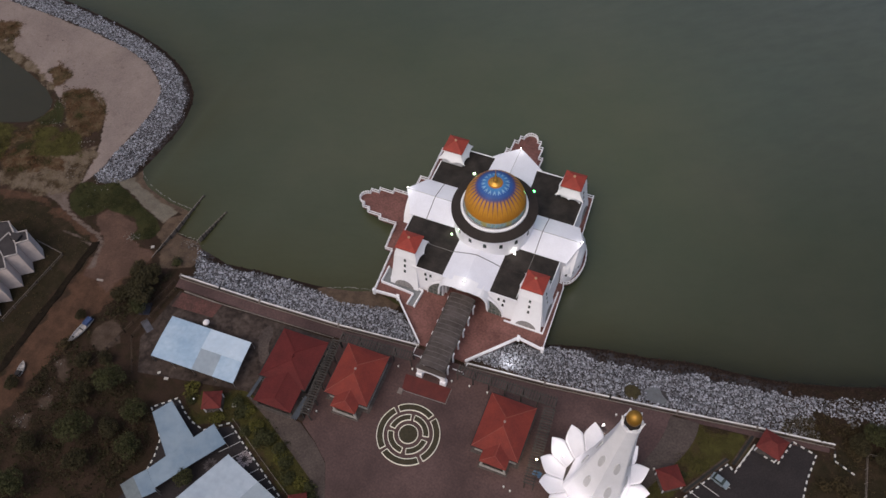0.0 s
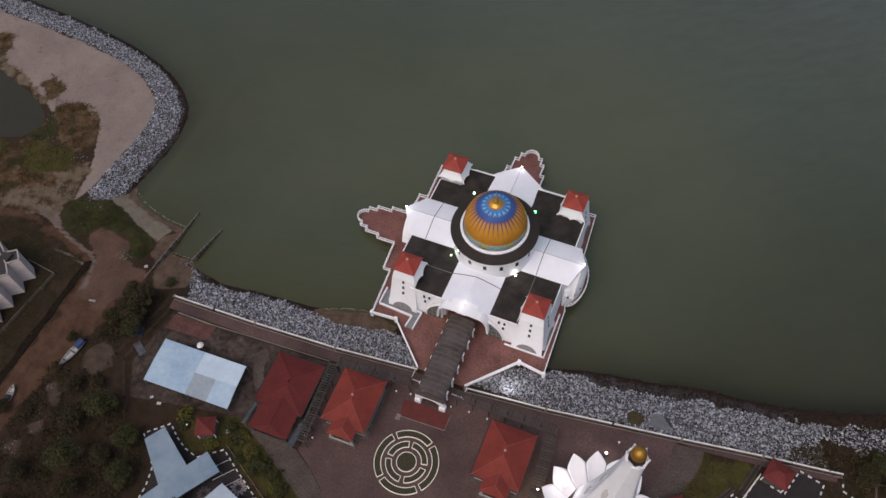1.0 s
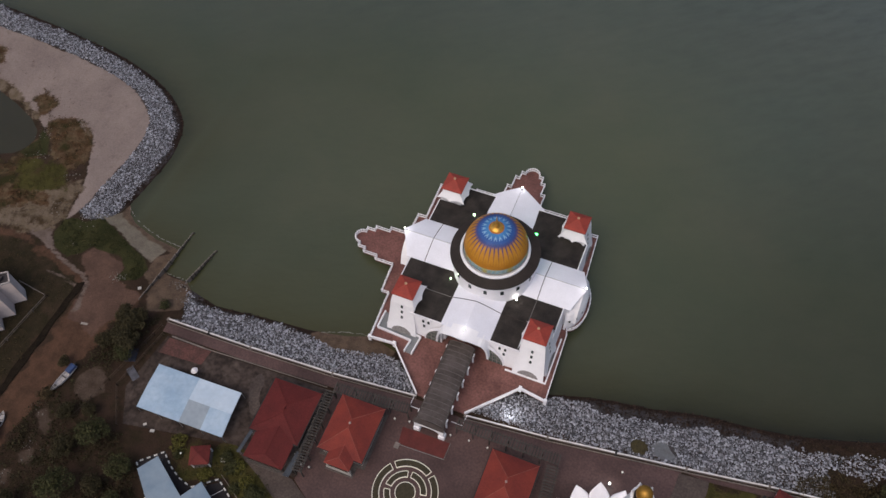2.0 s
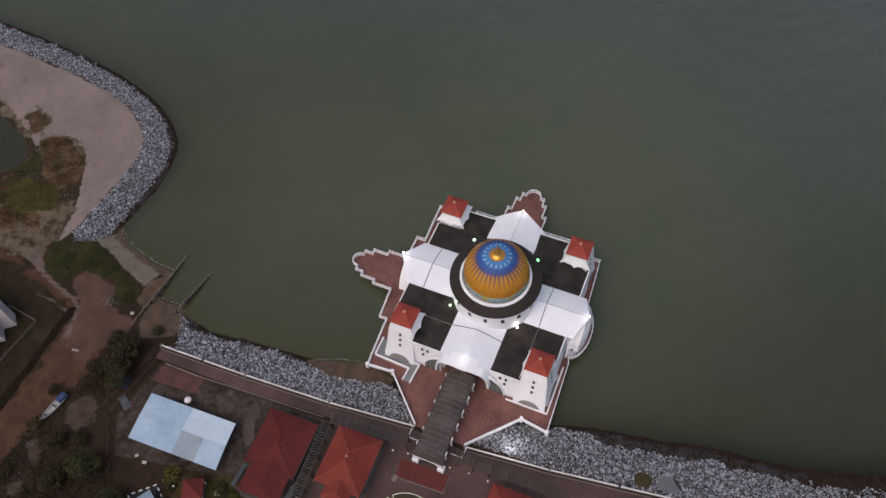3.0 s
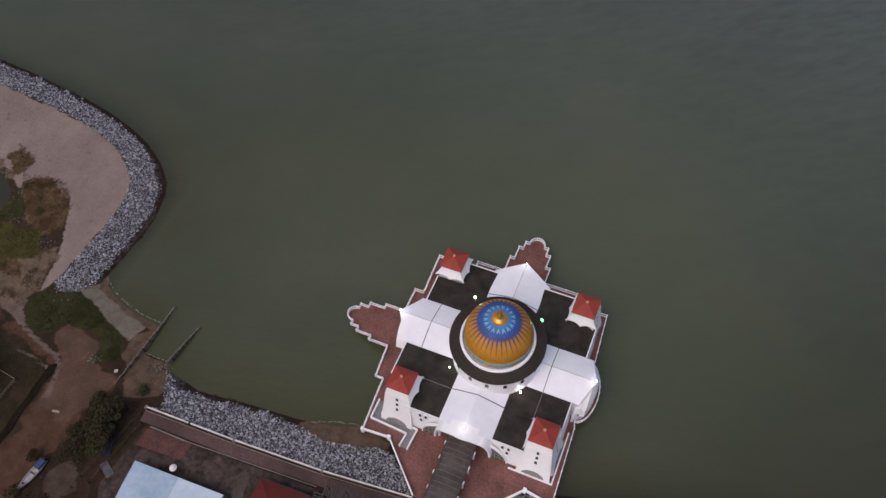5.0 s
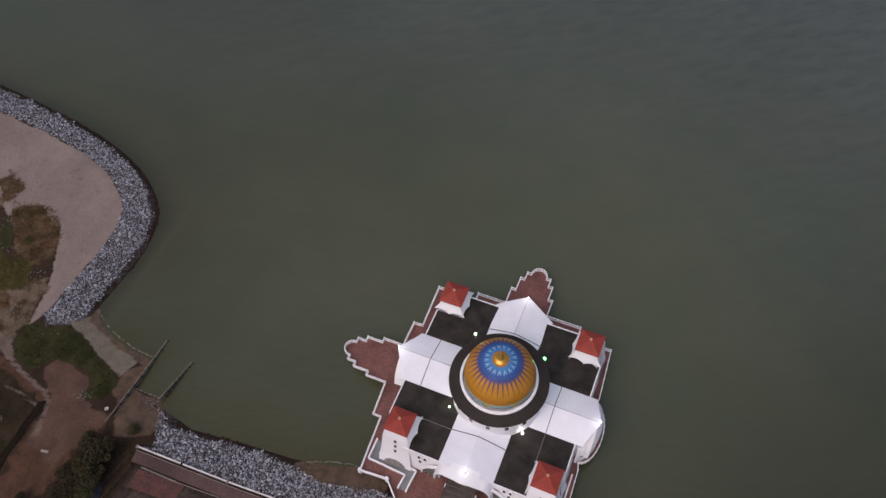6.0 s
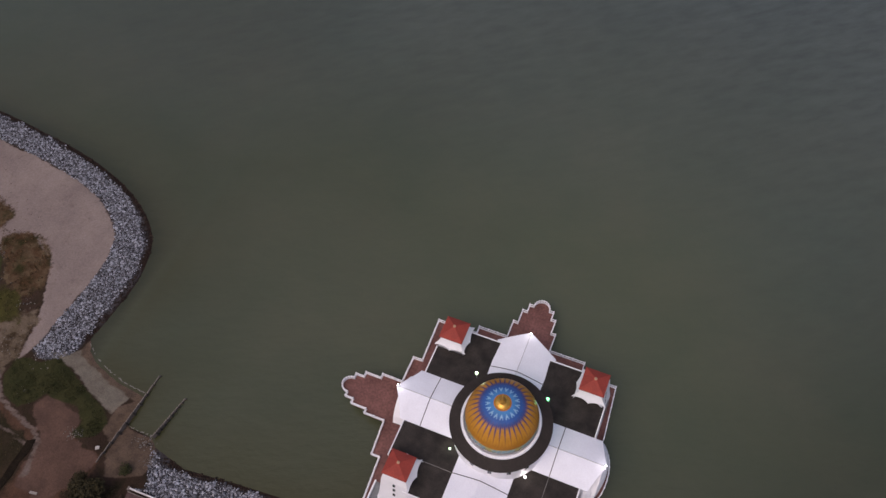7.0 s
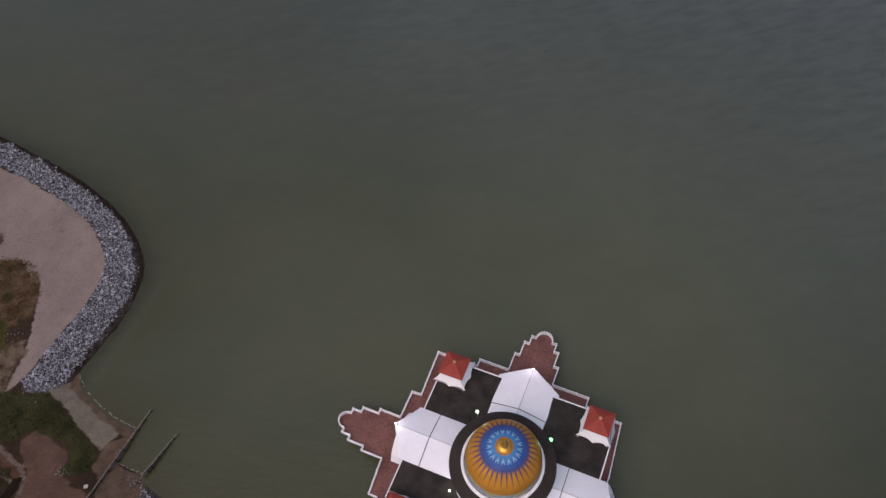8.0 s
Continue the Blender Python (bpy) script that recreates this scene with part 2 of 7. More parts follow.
LAGOON = [(-175, 12), (-157.4, 11.3), (-149.4, 8.6), (-140.9, 6.2), (-133.1, 3.2), (-128.4, -0.2), (-127.0, -3.2), (-127.3, -6.5), (-129.4, -9.4), (-134.5, -11.6), (-140, -13.5), (-150, -19), (-175, -22)]
ZONES = {
    "lawn": [[(75.5, -33), (76.2, -25.6), (80, -22), (95, -20), (120, -60), (75.5, -60)], [(-150, -36), (-121.2, -30.8), (-111, -29.4), (-95.4, -32), (-88.8, -34.2), (-88.2, -50), (-87.6, -75), (-95, -75), (-150, -70)]],
    "dirt": [[(-140, -33), (-121.3, -30.5), (-111.9, -28.3), (-102, -29.6), (-95, -32), (-87.9, -33), (-88.6, -35), (-98.5, -32.6), (-110.1, -30), (-140, -36)],
             [(-85.2, -34.7), (-81.3, -31.4), (-73.6, -31.4), (-72, -36), (-74.1, -41), (-77.5, -57.3), (-78.5, -68), (-80, -80), (-78, -110), (-88, -110), (-86.1, -72.9), (-85.9, -50.5)]],
    "red": [[(-92.6, -28.8), (-91.3, -26), (-83, -26), (-80.8, -28.2), (-81.3, -31.4), (-73.6, -31.4), (-73.3, -37.4), (-77, -46), (-84.6, -43), (-86, -34), (-88.7, -32)]],
    "sand": [SPIT_IN + [(-103, -22.5), (-103.6, -18.8), (-104.3, -15.3), (-106.3, -8.7), (-112, 1.5), (-123, 3), (-127.9, 1.0), (-132.9, 4.2), (-140.7, 7.2), (-149.2, 9.6), (-157.2, 12.3), (-176, 13), (-190, 20)]],
    "track": [[(-98, -35.0), (-93, -35.1), (-88, -35.7), (-88, -36.3), (-93, -35.7), (-98, -35.6)], [(-109, -24.5), (-103.8, -24), (-103.4, -26.2), (-100.2, -29.4), (-95.8, -31.1), (-88.3, -32.9), (-86.2, -34.5), (-84.2, -41), (-84.9, -42), (-86.7, -35.1), (-88.5, -33.7), (-96.2, -31.8), (-102, -29.8), (-110, -27.5)]],
    "bare": [[(-74.4, -54.6), (-71.8, -50.8), (-68.6, -51.4), (-66.2, -55.4), (-69.0, -58.6), (-72.4, -57.6)], [(-77.2, -64.4), (-75.4, -62.4), (-72.8, -65.0), (-72.0, -67.4), (-73.8, -67.0)], [(-75.4, -72.6), (-72.6, -70.4), (-71.0, -73.2), (-73.4, -74.6)], [(-77.0, -77.6), (-74.0, -75.4), (-73.2, -78.8), (-76.2, -79.6)]],
    "beach": [[(-97.6, -17.6), (-93.3, -15.8), (-90.6, -12.9), (-87.3, -15.1), (-82.1, -17.4), (-75.2, -18.9), (-76.4, -24.2), (-82.9, -22), (-90.5, -18.7), (-94.5, -18.4)]],
    "mottle": [[(-178, 15), (-158, 14.2), (-149, 11.2), (-140, 8.4), (-132.5, 5.2), (-128, 1), (-128.4, -0.2), (-133.1, 3.2), (-140.9, 6.2), (-149.4, 8.6), (-157.4, 11.3), (-178, 12)], [(-140, -30), (-123.7, -25.1), (-122.7, -19.6), (-110.4, -12.8), (-107.2, -8.8), (-104.3, -12.0), (-103.2, -18.5), (-103.6, -26), (-110, -28.2), (-120.5, -29.5)]],
    "scrub": [[(-129.5, 5.0), (-122.7, 6.6), (-117.0, 5.9), (-113.0, 3.2), (-110.6, -0.4), (-109.4, -5), (-110.5, -9.5), (-115.9, -8.4), (-122.0, -2.8), (-126.2, 1.0)],
              [(-137, 8.0), (-136.3, 12.8), (-131.5, 11.6), (-128.6, 9.0), (-128.5, 4.6), (-131.8, 4.2)],
              [(-168, 20.5), (-158.4, 22.4), (-154.6, 17.4), (-156.4, 14.8), (-160, 13)],
              [(-152, -28), (-136, -20), (-129, -12), (-126.5, -3), (-123.5, -2), (-122, -10), (-131, -23), (-147, -33)],
              [(-131, -24), (-125, -14), (-119, -18), (-112, -16.5), (-110, -19.5), (-118, -22), (-124, -25)]],
    "grass": [[(-126, -10.3), (-122.1, -8.9), (-115.6, -7.5), (-110.8, -8.8), (-109.3, -13.8), (-116.3, -17), (-121.2, -17.4), (-123.8, -13.0)],
              [(-139, -13.6), (-131.5, -12), (-129.5, -17.4), (-127.2, -20.3), (-126.8, -24.5), (-134, -22)],
              [(-49, -60.6), (-34.8, -55), (-27, -57.6), (-13.2, -64.8), (-9, -69), (-14.4, -70), (-24, -66.4), (-33.4, -61.4), (-38.4, -64.6), (-41.5, -64), (-46.8, -61)]],
    "creeper": [[(-103, -21.6), (-103, -25.8), (-100, -29), (-95.5, -30.4), (-93, -28.2), (-91.6, -25.7), (-87.5, -25.7), (-83.3, -26.1), (-80.5, -28.1), (-81, -30.9), (-79.3, -31.3), (-76.1, -29.8), (-75.5, -26.2), (-79, -23.6), (-84, -22), (-89.3, -19.6), (-94, -17.9), (-97.4, -20.3), (-100.5, -20.4)], [(-131.5, 2.9), (-123.2, -2.0), (-120.6, -6.6), (-125.4, -9.3), (-128.4, -8), (-126.3, -3.2), (-128, 0.2)]],
    "mud": [[(-33.5, -26.8), (-29, -28), (-26.3, -28.8), (-20, -27.5), (-14, -25.4), (-13.6, -22.2), (-17.5, -21.2), (-22.7, -22.1), (-27.2, -23.4), (-32, -25.6)],
            [(-92.2, -10.0), (-90, -13.3), (-87.2, -15.0), (-80, -17.0), (-72.2, -17.8), (-72.2, -20), (-75, -19.7), (-81, -18.5), (-87.5, -16.8), (-91.6, -15)],
            [(-76.1, -22.6), (-72.9, -19), (-71.5, -25.2), (-64.9, -25.4), (-62.6, -29), (-62.5, -32.9), (-69.4, -35.6), (-72.5, -30), (-76.1, -27.9)]],
}
LAWN = [(51.2, -35.5), (53.6, -27.3), (63.1, -26.2), (61.6, -33.4), (60.4, -32.6), (54, -41.5), (47, -47), (46, -44)]
ZONES["grass"].append(LAWN)
ARMOUR = [[p for p in SPIT_OUT if p[0] > -192] + [(-92.6, -15.2), (-94.2, -18.2), (-98.5, -19.8), (-101.3, -18.6)] + SPIT_IN[::-1],
          [(-66.8, -25.9), (-63.5, -26.8), (-56.4, -28), (-45.2, -26.6), (-33.5, -26.6), (-29, -27.4), (-26.3, -28.2), (-20.7, -26.9), (-15.5, -25.2), (-11.6, -25.4), (-3.6, -31.6)] + [(x, y - 0.05) for x, y in WALL_W[::-1][1:]] + [(-60.5, -34.6), (-62.4, -31.5), (-64.2, -28.5)],
          [(4.8, -31.2), (11.6, -23.4), (13.5, -21.4)] + SHORE_E + [(95, -18), (84, -21), (78.8, -21.5)] + [(x, y - 0.05) for x, y in WALL_E[::-1][1:-1]]]
ZONES["boulder_shade"] = ARMOUR[:2] + [[p for p in ARMOUR[2] if p[0] < 72] + [(69, -22.8)]]


def ground_height(x, y):
    hit, far = inside(x, y, COAST)
    z = np.where(hit, np.minimum(-0.55, SEA - 0.05 + far * 0.26), SEA - 0.05 - np.minimum(far * 0.2, 6))
    lag, lf = inside(x, y, LAGOON)
    z = np.where(lag, np.minimum(z, -0.8 - np.minimum(lf * 0.3, 1.2)), np.where(lf < 3, np.minimum(z, -0.8 + lf * 0.09), z))
    return z + np.where(hit, 0.05 * waves(x, y, 9, 5), 0)


def ground_sheet():
    xs = np.concatenate([[-3000, -1200, -600, -380, -300, -250, -225], np.arange(-210, 130.1, 0.8), [150, 190, 260, 400, 700, 1300, 3000]])
    ys = np.concatenate([[-3000, -1200, -500, -260, -180, -140], np.arange(-112, 46.1, 0.8), [60, 100, 300, 900, 3000]])
    X, Y = np.meshgrid(xs, ys)
    Z = ground_height(X, Y)
    nx, ny = len(xs), len(ys)
    verts = np.stack([X, Y, Z], -1).reshape(-1, 3)
    idx = np.arange(nx * ny).reshape(ny, nx)
    faces = np.stack([idx[:-1, :-1], idx[:-1, 1:], idx[1:, 1:], idx[1:, :-1]], -1).reshape(-1, 4)
    me = bpy.data.meshes.new("ground")
    me.from_pydata(verts.tolist(), [], faces.tolist())
    for p in me.polygons:
        p.use_smooth = True
    W = waves(X, Y, 5, 11) * 0.9 + waves(X, Y, 1.7, 12) * 0.6
    for name in ZONES:
        best = np.zeros_like(X)
        soft = {"scrub": 3.2, "mottle": 2.6, "grass": 2.6, "dirt": 2.0, "lawn": 2.0, "red": 1.6}.get(name, 0.9)
        for poly in ZONES[name]:
            hit, far = inside(X, Y, poly)
            best = np.maximum(best, np.clip(0.5 + (np.where(hit, far, -far) + W * (1.3 if soft > 1 else 0.3)) / soft, 0, 1))
        me.attributes.new(name, "FLOAT", "POINT").data.foreach_set("value", best.ravel())
    hit, far = inside(X, Y, COAST)
    wet = np.clip(1 - (np.where(hit, far, 0) + 0.4 * W) / np.where((X > -92) & (X < -60), 1.1, 2.2), 0, 1)
    me.attributes.new("wet", "FLOAT", "POINT").data.foreach_set("value", wet.ravel())
    return me


def ground_material():
    m = bpy.data.materials.new("open_ground")
    m.use_nodes = True
    n, l = m.node_tree.nodes, m.node_tree.links
    b = n["Principled BSDF"]
    tc = n.new("ShaderNodeTexCoord")

    def noise_tex(s, d=6):
        t = n.new("ShaderNodeTexNoise")
        t.inputs["Scale"].default_value = s
        t.inputs["Detail"].default_value = d
        t.inputs["Roughness"].default_value = 0.65
        l.new(tc.outputs["Object"], t.inputs["Vector"])
        return t.outputs[0]

    big, mid, fine, ragtex, patch = noise_tex(0.07), noise_tex(0.45), noise_tex(2.6), noise_tex(1.1, 9), noise_tex(0.22, 9)

    def two(a, c, fac, lo=0.38, hi=0.64):
        r = n.new("ShaderNodeMapRange")
        r.inputs[1].default_value, r.inputs[2].default_value = lo, hi
        l.new(fac, r.inputs[0])
        x = n.new("ShaderNodeMix")
        x.data_type = "RGBA"
        for k, v in ((6, a), (7, c)):
            if isinstance(v, tuple):
                x.inputs[k].default_value = (*v, 1)
            else:
                l.new(v, x.inputs[k])
        l.new(r.outputs[0], x.inputs[0])
        return x.outputs[2]

    def zone(under, over, name, ragged=0.8):
        a = n.new("ShaderNodeAttribute")
        a.attribute_name = name
        add = n.new("ShaderNodeMath")
        add.operation = "MULTIPLY_ADD"
        add.inputs[1].default_value = ragged
        l.new(ragtex, add.inputs[0])
        l.new(a.outputs["Fac"], add.inputs[2])
        return two(under, over, add.outputs[0], 0.35 + ragged * 0.5, 0.65 + ragged * 0.5)

    soil = two(two((0.042, 0.026, 0.019), (0.029, 0.019, 0.013), big), (0.021, 0.017, 0.009), mid, 0.46, 0.7)
    lawn = two(two((0.031, 0.023, 0.014), (0.02, 0.017, 0.009), mid), (0.045, 0.03, 0.02), patch, 0.5, 0.7)
    dirt = two((0.086, 0.047, 0.031), (0.054, 0.031, 0.021), mid)
    red = two((0.1, 0.06, 0.046), (0.072, 0.044, 0.034), patch, 0.4, 0.6)
    sand = two((0.225, 0.18, 0.163), (0.18, 0.142, 0.13), big)
    sand = two(sand, (0.12, 0.09, 0.075), mid, 0.58, 0.85)
    mottle = two(two((0.142, 0.11, 0.083), (0.096, 0.072, 0.047), mid), (0.045, 0.03, 0.017), patch, 0.47, 0.58)
    scrub = two(two((0.062, 0.032, 0.017), (0.105, 0.075, 0.045), mid), (0.026, 0.024, 0.009), patch, 0.48, 0.62)
    grass = two(two((0.036, 0.033, 0.011), (0.06, 0.054, 0.017), mid), (0.05, 0.034, 0.018), patch, 0.52, 0.66)
    creeper = two((0.026, 0.028, 0.011), (0.04, 0.039, 0.016), mid)
    c = zone(soil, lawn, "lawn")
    c = zone(c, dirt, "dirt")
    c = zone(c, red, "red")
    # shade between the boulders, painted into the ground beneath them
    c = zone(c, two((0.062, 0.057, 0.06), (0.034, 0.031, 0.033), mid), "boulder_shade", 0.3)
    c = zone(c, sand, "sand", 0.8)
    c = zone(c, two((0.17, 0.148, 0.118), (0.13, 0.11, 0.088), mid), "beach", 0.5)
    c = zone(c, two((0.14, 0.108, 0.094), (0.1, 0.075, 0.064), mid), "track", 0.9)
    c = zone(c, two((0.078, 0.056, 0.044), (0.045, 0.031, 0.023), mid), "bare", 1.5)
    c = zone(c, mottle, "mottle", 1.2)
    c = zone(c, scrub, "scrub", 1.4)
    c = zone(c, grass, "grass", 1.3)
    c = zone(c, creeper, "creeper", 0.5)
    c = zone(c, (0.022, 0.014, 0.011), "wet", 0.5)
    c = zone(c, two((0.115, 0.08, 0.058), (0.07, 0.049, 0.036), mid), "mud", 0.6)
    v = n.new("ShaderNodeHueSaturation")
    r = n.new("ShaderNodeMapRange")
    r.inputs[1].default_value, r.inputs[2].default_value, r.inputs[3].default_value, r.inputs[4].default_value = 0.3, 0.7, 0.84, 1.16
    l.new(fine, r.inputs[0])
    l.new(r.outputs[0], v.inputs["Value"])
    l.new(c, v.inputs["Color"])
    l.new(v.outputs[0], b.inputs["Base Color"])
    b.inputs["Roughness"].default_value = 0.9
    b.inputs["Specular IOR Level"].default_value = 0.08
    bp = n.new("ShaderNodeBump")
    bp.inputs["Strength"].default_value = 0.6
    bp.inputs["Distance"].default_value = 0.25
    l.new(fine, bp.inputs["Height"])
    l.new(bp.outputs[0], b.inputs["Normal"])
    return m


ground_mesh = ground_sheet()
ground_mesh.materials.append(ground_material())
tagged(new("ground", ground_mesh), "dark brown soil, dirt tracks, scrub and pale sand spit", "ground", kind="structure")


def water_material(name, deep, shallow, ior=1.44):
    m = bpy.data.materials.new(name)
    m.use_nodes = True
    n, l = m.node_tree.nodes, m.node_tree.links
    b = n["Principled BSDF"]
    tc = n.new("ShaderNodeTexCoord")
    mp = n.new("ShaderNodeMapping")
    mp.vector_type = "TEXTURE"
    mp.inputs["Rotation"].default_value = (0, 0, radians(24))
    mp.inputs["Scale"].default_value = (2.2, 1.0, 1.0)
    l.new(tc.outputs["Object"], mp.inputs[0])
    cloud = n.new("ShaderNodeTexNoise")
    cloud.inputs["Scale"].default_value = 0.022
    cloud.inputs["Detail"].default_value = 9
    cloud.inputs["Roughness"].default_value = 0.68
    l.new(tc.outputs["Object"], cloud.inputs["Vector"])
    mix = n.new("ShaderNodeMix")
    mix.data_type = "RGBA"
    mix.inputs[6].default_value, mix.inputs[7].default_value = (*deep, 1), (*shallow, 1)
    r = n.new("ShaderNodeMapRange")
    r.inputs[1].default_value, r.inputs[2].default_value = 0.35, 0.7
    l.new(cloud.outputs[0], r.inputs[0])
    l.new(r.outputs[0], mix.inputs[0])
    near = n.new("ShaderNodeAttribute")
    near.attribute_name = "shallow"
    silt = n.new("ShaderNodeMix")
    silt.data_type = "RGBA"
    silt.inputs[7].default_value = (0.044, 0.043, 0.017, 1)
    l.new(near.outputs["Fac"], silt.inputs[0])
    # sky reflection at grazing view, painted in as paler, bluer far water
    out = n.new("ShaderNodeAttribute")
    out.attribute_name = "sky_sheen"
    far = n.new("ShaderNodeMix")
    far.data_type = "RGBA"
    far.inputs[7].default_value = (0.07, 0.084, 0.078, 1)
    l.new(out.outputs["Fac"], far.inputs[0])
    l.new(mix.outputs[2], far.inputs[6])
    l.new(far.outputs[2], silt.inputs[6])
    # broad wave patches: their light and dark go into the colour
    gust = n.new("ShaderNodeTexNoise")
    gust.inputs["Scale"].default_value = 0.11
    gust.inputs["Detail"].default_value = 8
    gust.inputs["Roughness"].default_value = 0.72
    l.new(mp.outputs[0], gust.inputs["Vector"])
    tone = n.new("ShaderNodeMapRange")
    tone.inputs[1].default_value, tone.inputs[2].default_value = 0.3, 0.7
    tone.inputs[3].default_value, tone.inputs[4].default_value = 0.96, 1.04
    l.new(gust.outputs[0], tone.inputs[0])
    hue = n.new("ShaderNodeHueSaturation")
    # painted brightness shift: brighter mid sea, dimmer east and north-west, dark shoreline
    falloff = n.new("ShaderNodeAttribute")
    falloff.attribute_name = "falloff_and_shore"
    dimmed = n.new("ShaderNodeMath")
    dimmed.operation = "MULTIPLY_ADD"
    dimmed.inputs[1].default_value = 0.26
    l.new(falloff.outputs["Fac"], dimmed.inputs[0])
    # finer ripple streaks, bright and dark faces painted into the far water
    chopmap = n.new("ShaderNodeMapping")
    chopmap.vector_type = "TEXTURE"
    chopmap.inputs["Rotation"].default_value = (0, 0, radians(37))
    chopmap.inputs["Scale"].default_value = (2.8, 1.0, 1.0)
    l.new(tc.outputs["Object"], chopmap.inputs[0])
    chop = n.new("ShaderNodeTexNoise")
    chop.inputs["Scale"].default_value = 0.36
    chop.inputs["Detail"].default_value = 5
    chop.inputs["Roughness"].default_value = 0.6
    l.new(chopmap.outputs[0], chop.inputs["Vector"])
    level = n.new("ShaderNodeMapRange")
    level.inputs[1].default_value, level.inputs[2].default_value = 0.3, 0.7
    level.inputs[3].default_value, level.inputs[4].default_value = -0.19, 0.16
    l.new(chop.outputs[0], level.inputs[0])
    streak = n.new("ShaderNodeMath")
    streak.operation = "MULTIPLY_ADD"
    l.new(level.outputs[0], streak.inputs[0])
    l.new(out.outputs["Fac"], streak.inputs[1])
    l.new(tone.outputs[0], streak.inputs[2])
    l.new(streak.outputs[0], dimmed.inputs[2])
    l.new(dimmed.outputs[0], hue.inputs["Value"])
    l.new(silt.outputs[2], hue.inputs["Color"])
    l.new(hue.outputs[0], b.inputs["Base Color"])
    b.inputs["Roughness"].default_value = 0.16
    b.inputs["IOR"].default_value = ior
    w1 = n.new("ShaderNodeTexNoise")
    w1.inputs["Scale"].default_value = 0.22
    w1.inputs["Detail"].default_value = 7
    w1.inputs["Roughness"].default_value = 0.6
    l.new(mp.outputs[0], w1.inputs["Vector"])
    bp = n.new("ShaderNodeBump")
    bp.inputs["Strength"].default_value = 0.2
    bp.inputs["Distance"].default_value = 1.2
    l.new(w1.outputs[0], bp.inputs["Height"])
    l.new(bp.outputs[0], b.inputs["Normal"])
    return m


def sea_sheet(mat, label):
    xs = np.concatenate([[-4000, -1500, -600, -300], np.arange(-220, 131, 2.5), [200, 400, 900, 1800, 4000]])
    ys = np.concatenate([np.arange(-42, 62, 2.5), np.arange(70, 190, 10), [220, 500, 1200, 4500]])
    X, Y = np.meshgrid(xs, ys)
    nx, ny = len(xs), len(ys)
    idx = np.arange(nx * ny).reshape(ny, nx)
    faces = np.stack([idx[:-1, :-1], idx[:-1, 1:], idx[1:, 1:], idx[1:, :-1]], -1).reshape(-1, 4)
    me = bpy.data.meshes.new("water")
    me.from_pydata(np.stack([X, Y, np.full_like(X, SEA)], -1).reshape(-1, 3).tolist(), [], faces.tolist())
    hit, far = inside(X, Y, COAST)
    silt = np.where(hit, 1.0, np.exp(-np.maximum(0, far + 1.5 * waves(X, Y, 8, 77)) / np.where(X < -20, 13.0, 8.5))) * np.where(X < -85, 0.6, 0.9)
    me.attributes.new("shallow", "FLOAT", "POINT").data.foreach_set("value", np.clip(silt, 0, 1).ravel())
    # mask for the painted sky reflection, growing away from the shore
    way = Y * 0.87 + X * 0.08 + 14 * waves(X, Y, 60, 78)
    me.attributes.new("sky_sheen", "FLOAT", "POINT").data.foreach_set("value", np.clip((way - 32) / 116, 0, 1).ravel())
    # lens falloff and sky reflection painted in, plus darker water along the shore
    falloff_and_shore = np.exp(-(((X - 18) / 62) ** 2 + ((Y - 42) / 50) ** 2)) - 1.55 / (1 + np.exp(-(X - 44) / 14)) / (1 + np.exp((Y - 62) / 15)) - 0.5 * np.exp(-(((X + 130) / 60) ** 2 + ((Y - 90) / 50) ** 2)) + 0.12 * waves(X, Y, 40, 79) - 1.5 * np.where((X > 5) | (X < -89), 1.0, 0.15) * np.exp(-np.where(hit, 0, far) / 3.0)
    me.attributes.new("falloff_and_shore", "FLOAT", "POINT").data.foreach_set("value", falloff_and_shore.ravel())
    me.materials.append(mat)
    return tagged(new("water", me), label, "water", kind="structure")


def water_sheet(name, poly, z, mat, label):
    bm = B()
    bm.faces.new([bm.verts.new((x, y, z)) for x, y in poly])
    return tagged(part(name, bm, mat), label, "water", kind="structure")


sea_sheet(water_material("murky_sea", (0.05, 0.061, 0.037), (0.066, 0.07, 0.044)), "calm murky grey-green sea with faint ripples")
water_sheet("lagoon_water", LAGOON, -0.95, water_material("still_pond", (0.03, 0.028, 0.017), (0.037, 0.033, 0.02), 1.33), "still dark green pond behind the sand spit")

# ---- armour stones ----
ROCK = material("granite_rock", (0.265, 0.275, 0.31), (0.15, 0.145, 0.16), scale=1.1, fine=4, spread=0.25, rough=0.85)
ROCKWET = material("wet_dark_rock", (0.03, 0.019, 0.0145), (0.018, 0.012, 0.0095), scale=1.0, fine=4, spread=0.25, rough=0.9)


def isle_shift(m, lo, hi):
    """Lets every stone of a joined mesh take its own lightness."""
    n, l = m.node_tree.nodes, m.node_tree.links
    b = n["Principled BSDF"]
    src = b.inputs["Base Color"].links[0].from_socket
    g = n.new("ShaderNodeNewGeometry")
    r = n.new("ShaderNodeMapRange")
    r.inputs[3].default_value, r.inputs[4].default_value = lo, hi
    l.new(g.outputs["Random Per Island"], r.inputs[0])
    h = n.new("ShaderNodeHueSaturation")
    l.new(r.outputs[0], h.inputs["Value"])
    l.new(src, h.inputs["Color"])
    l.new(h.outputs[0], b.inputs["Base Color"])


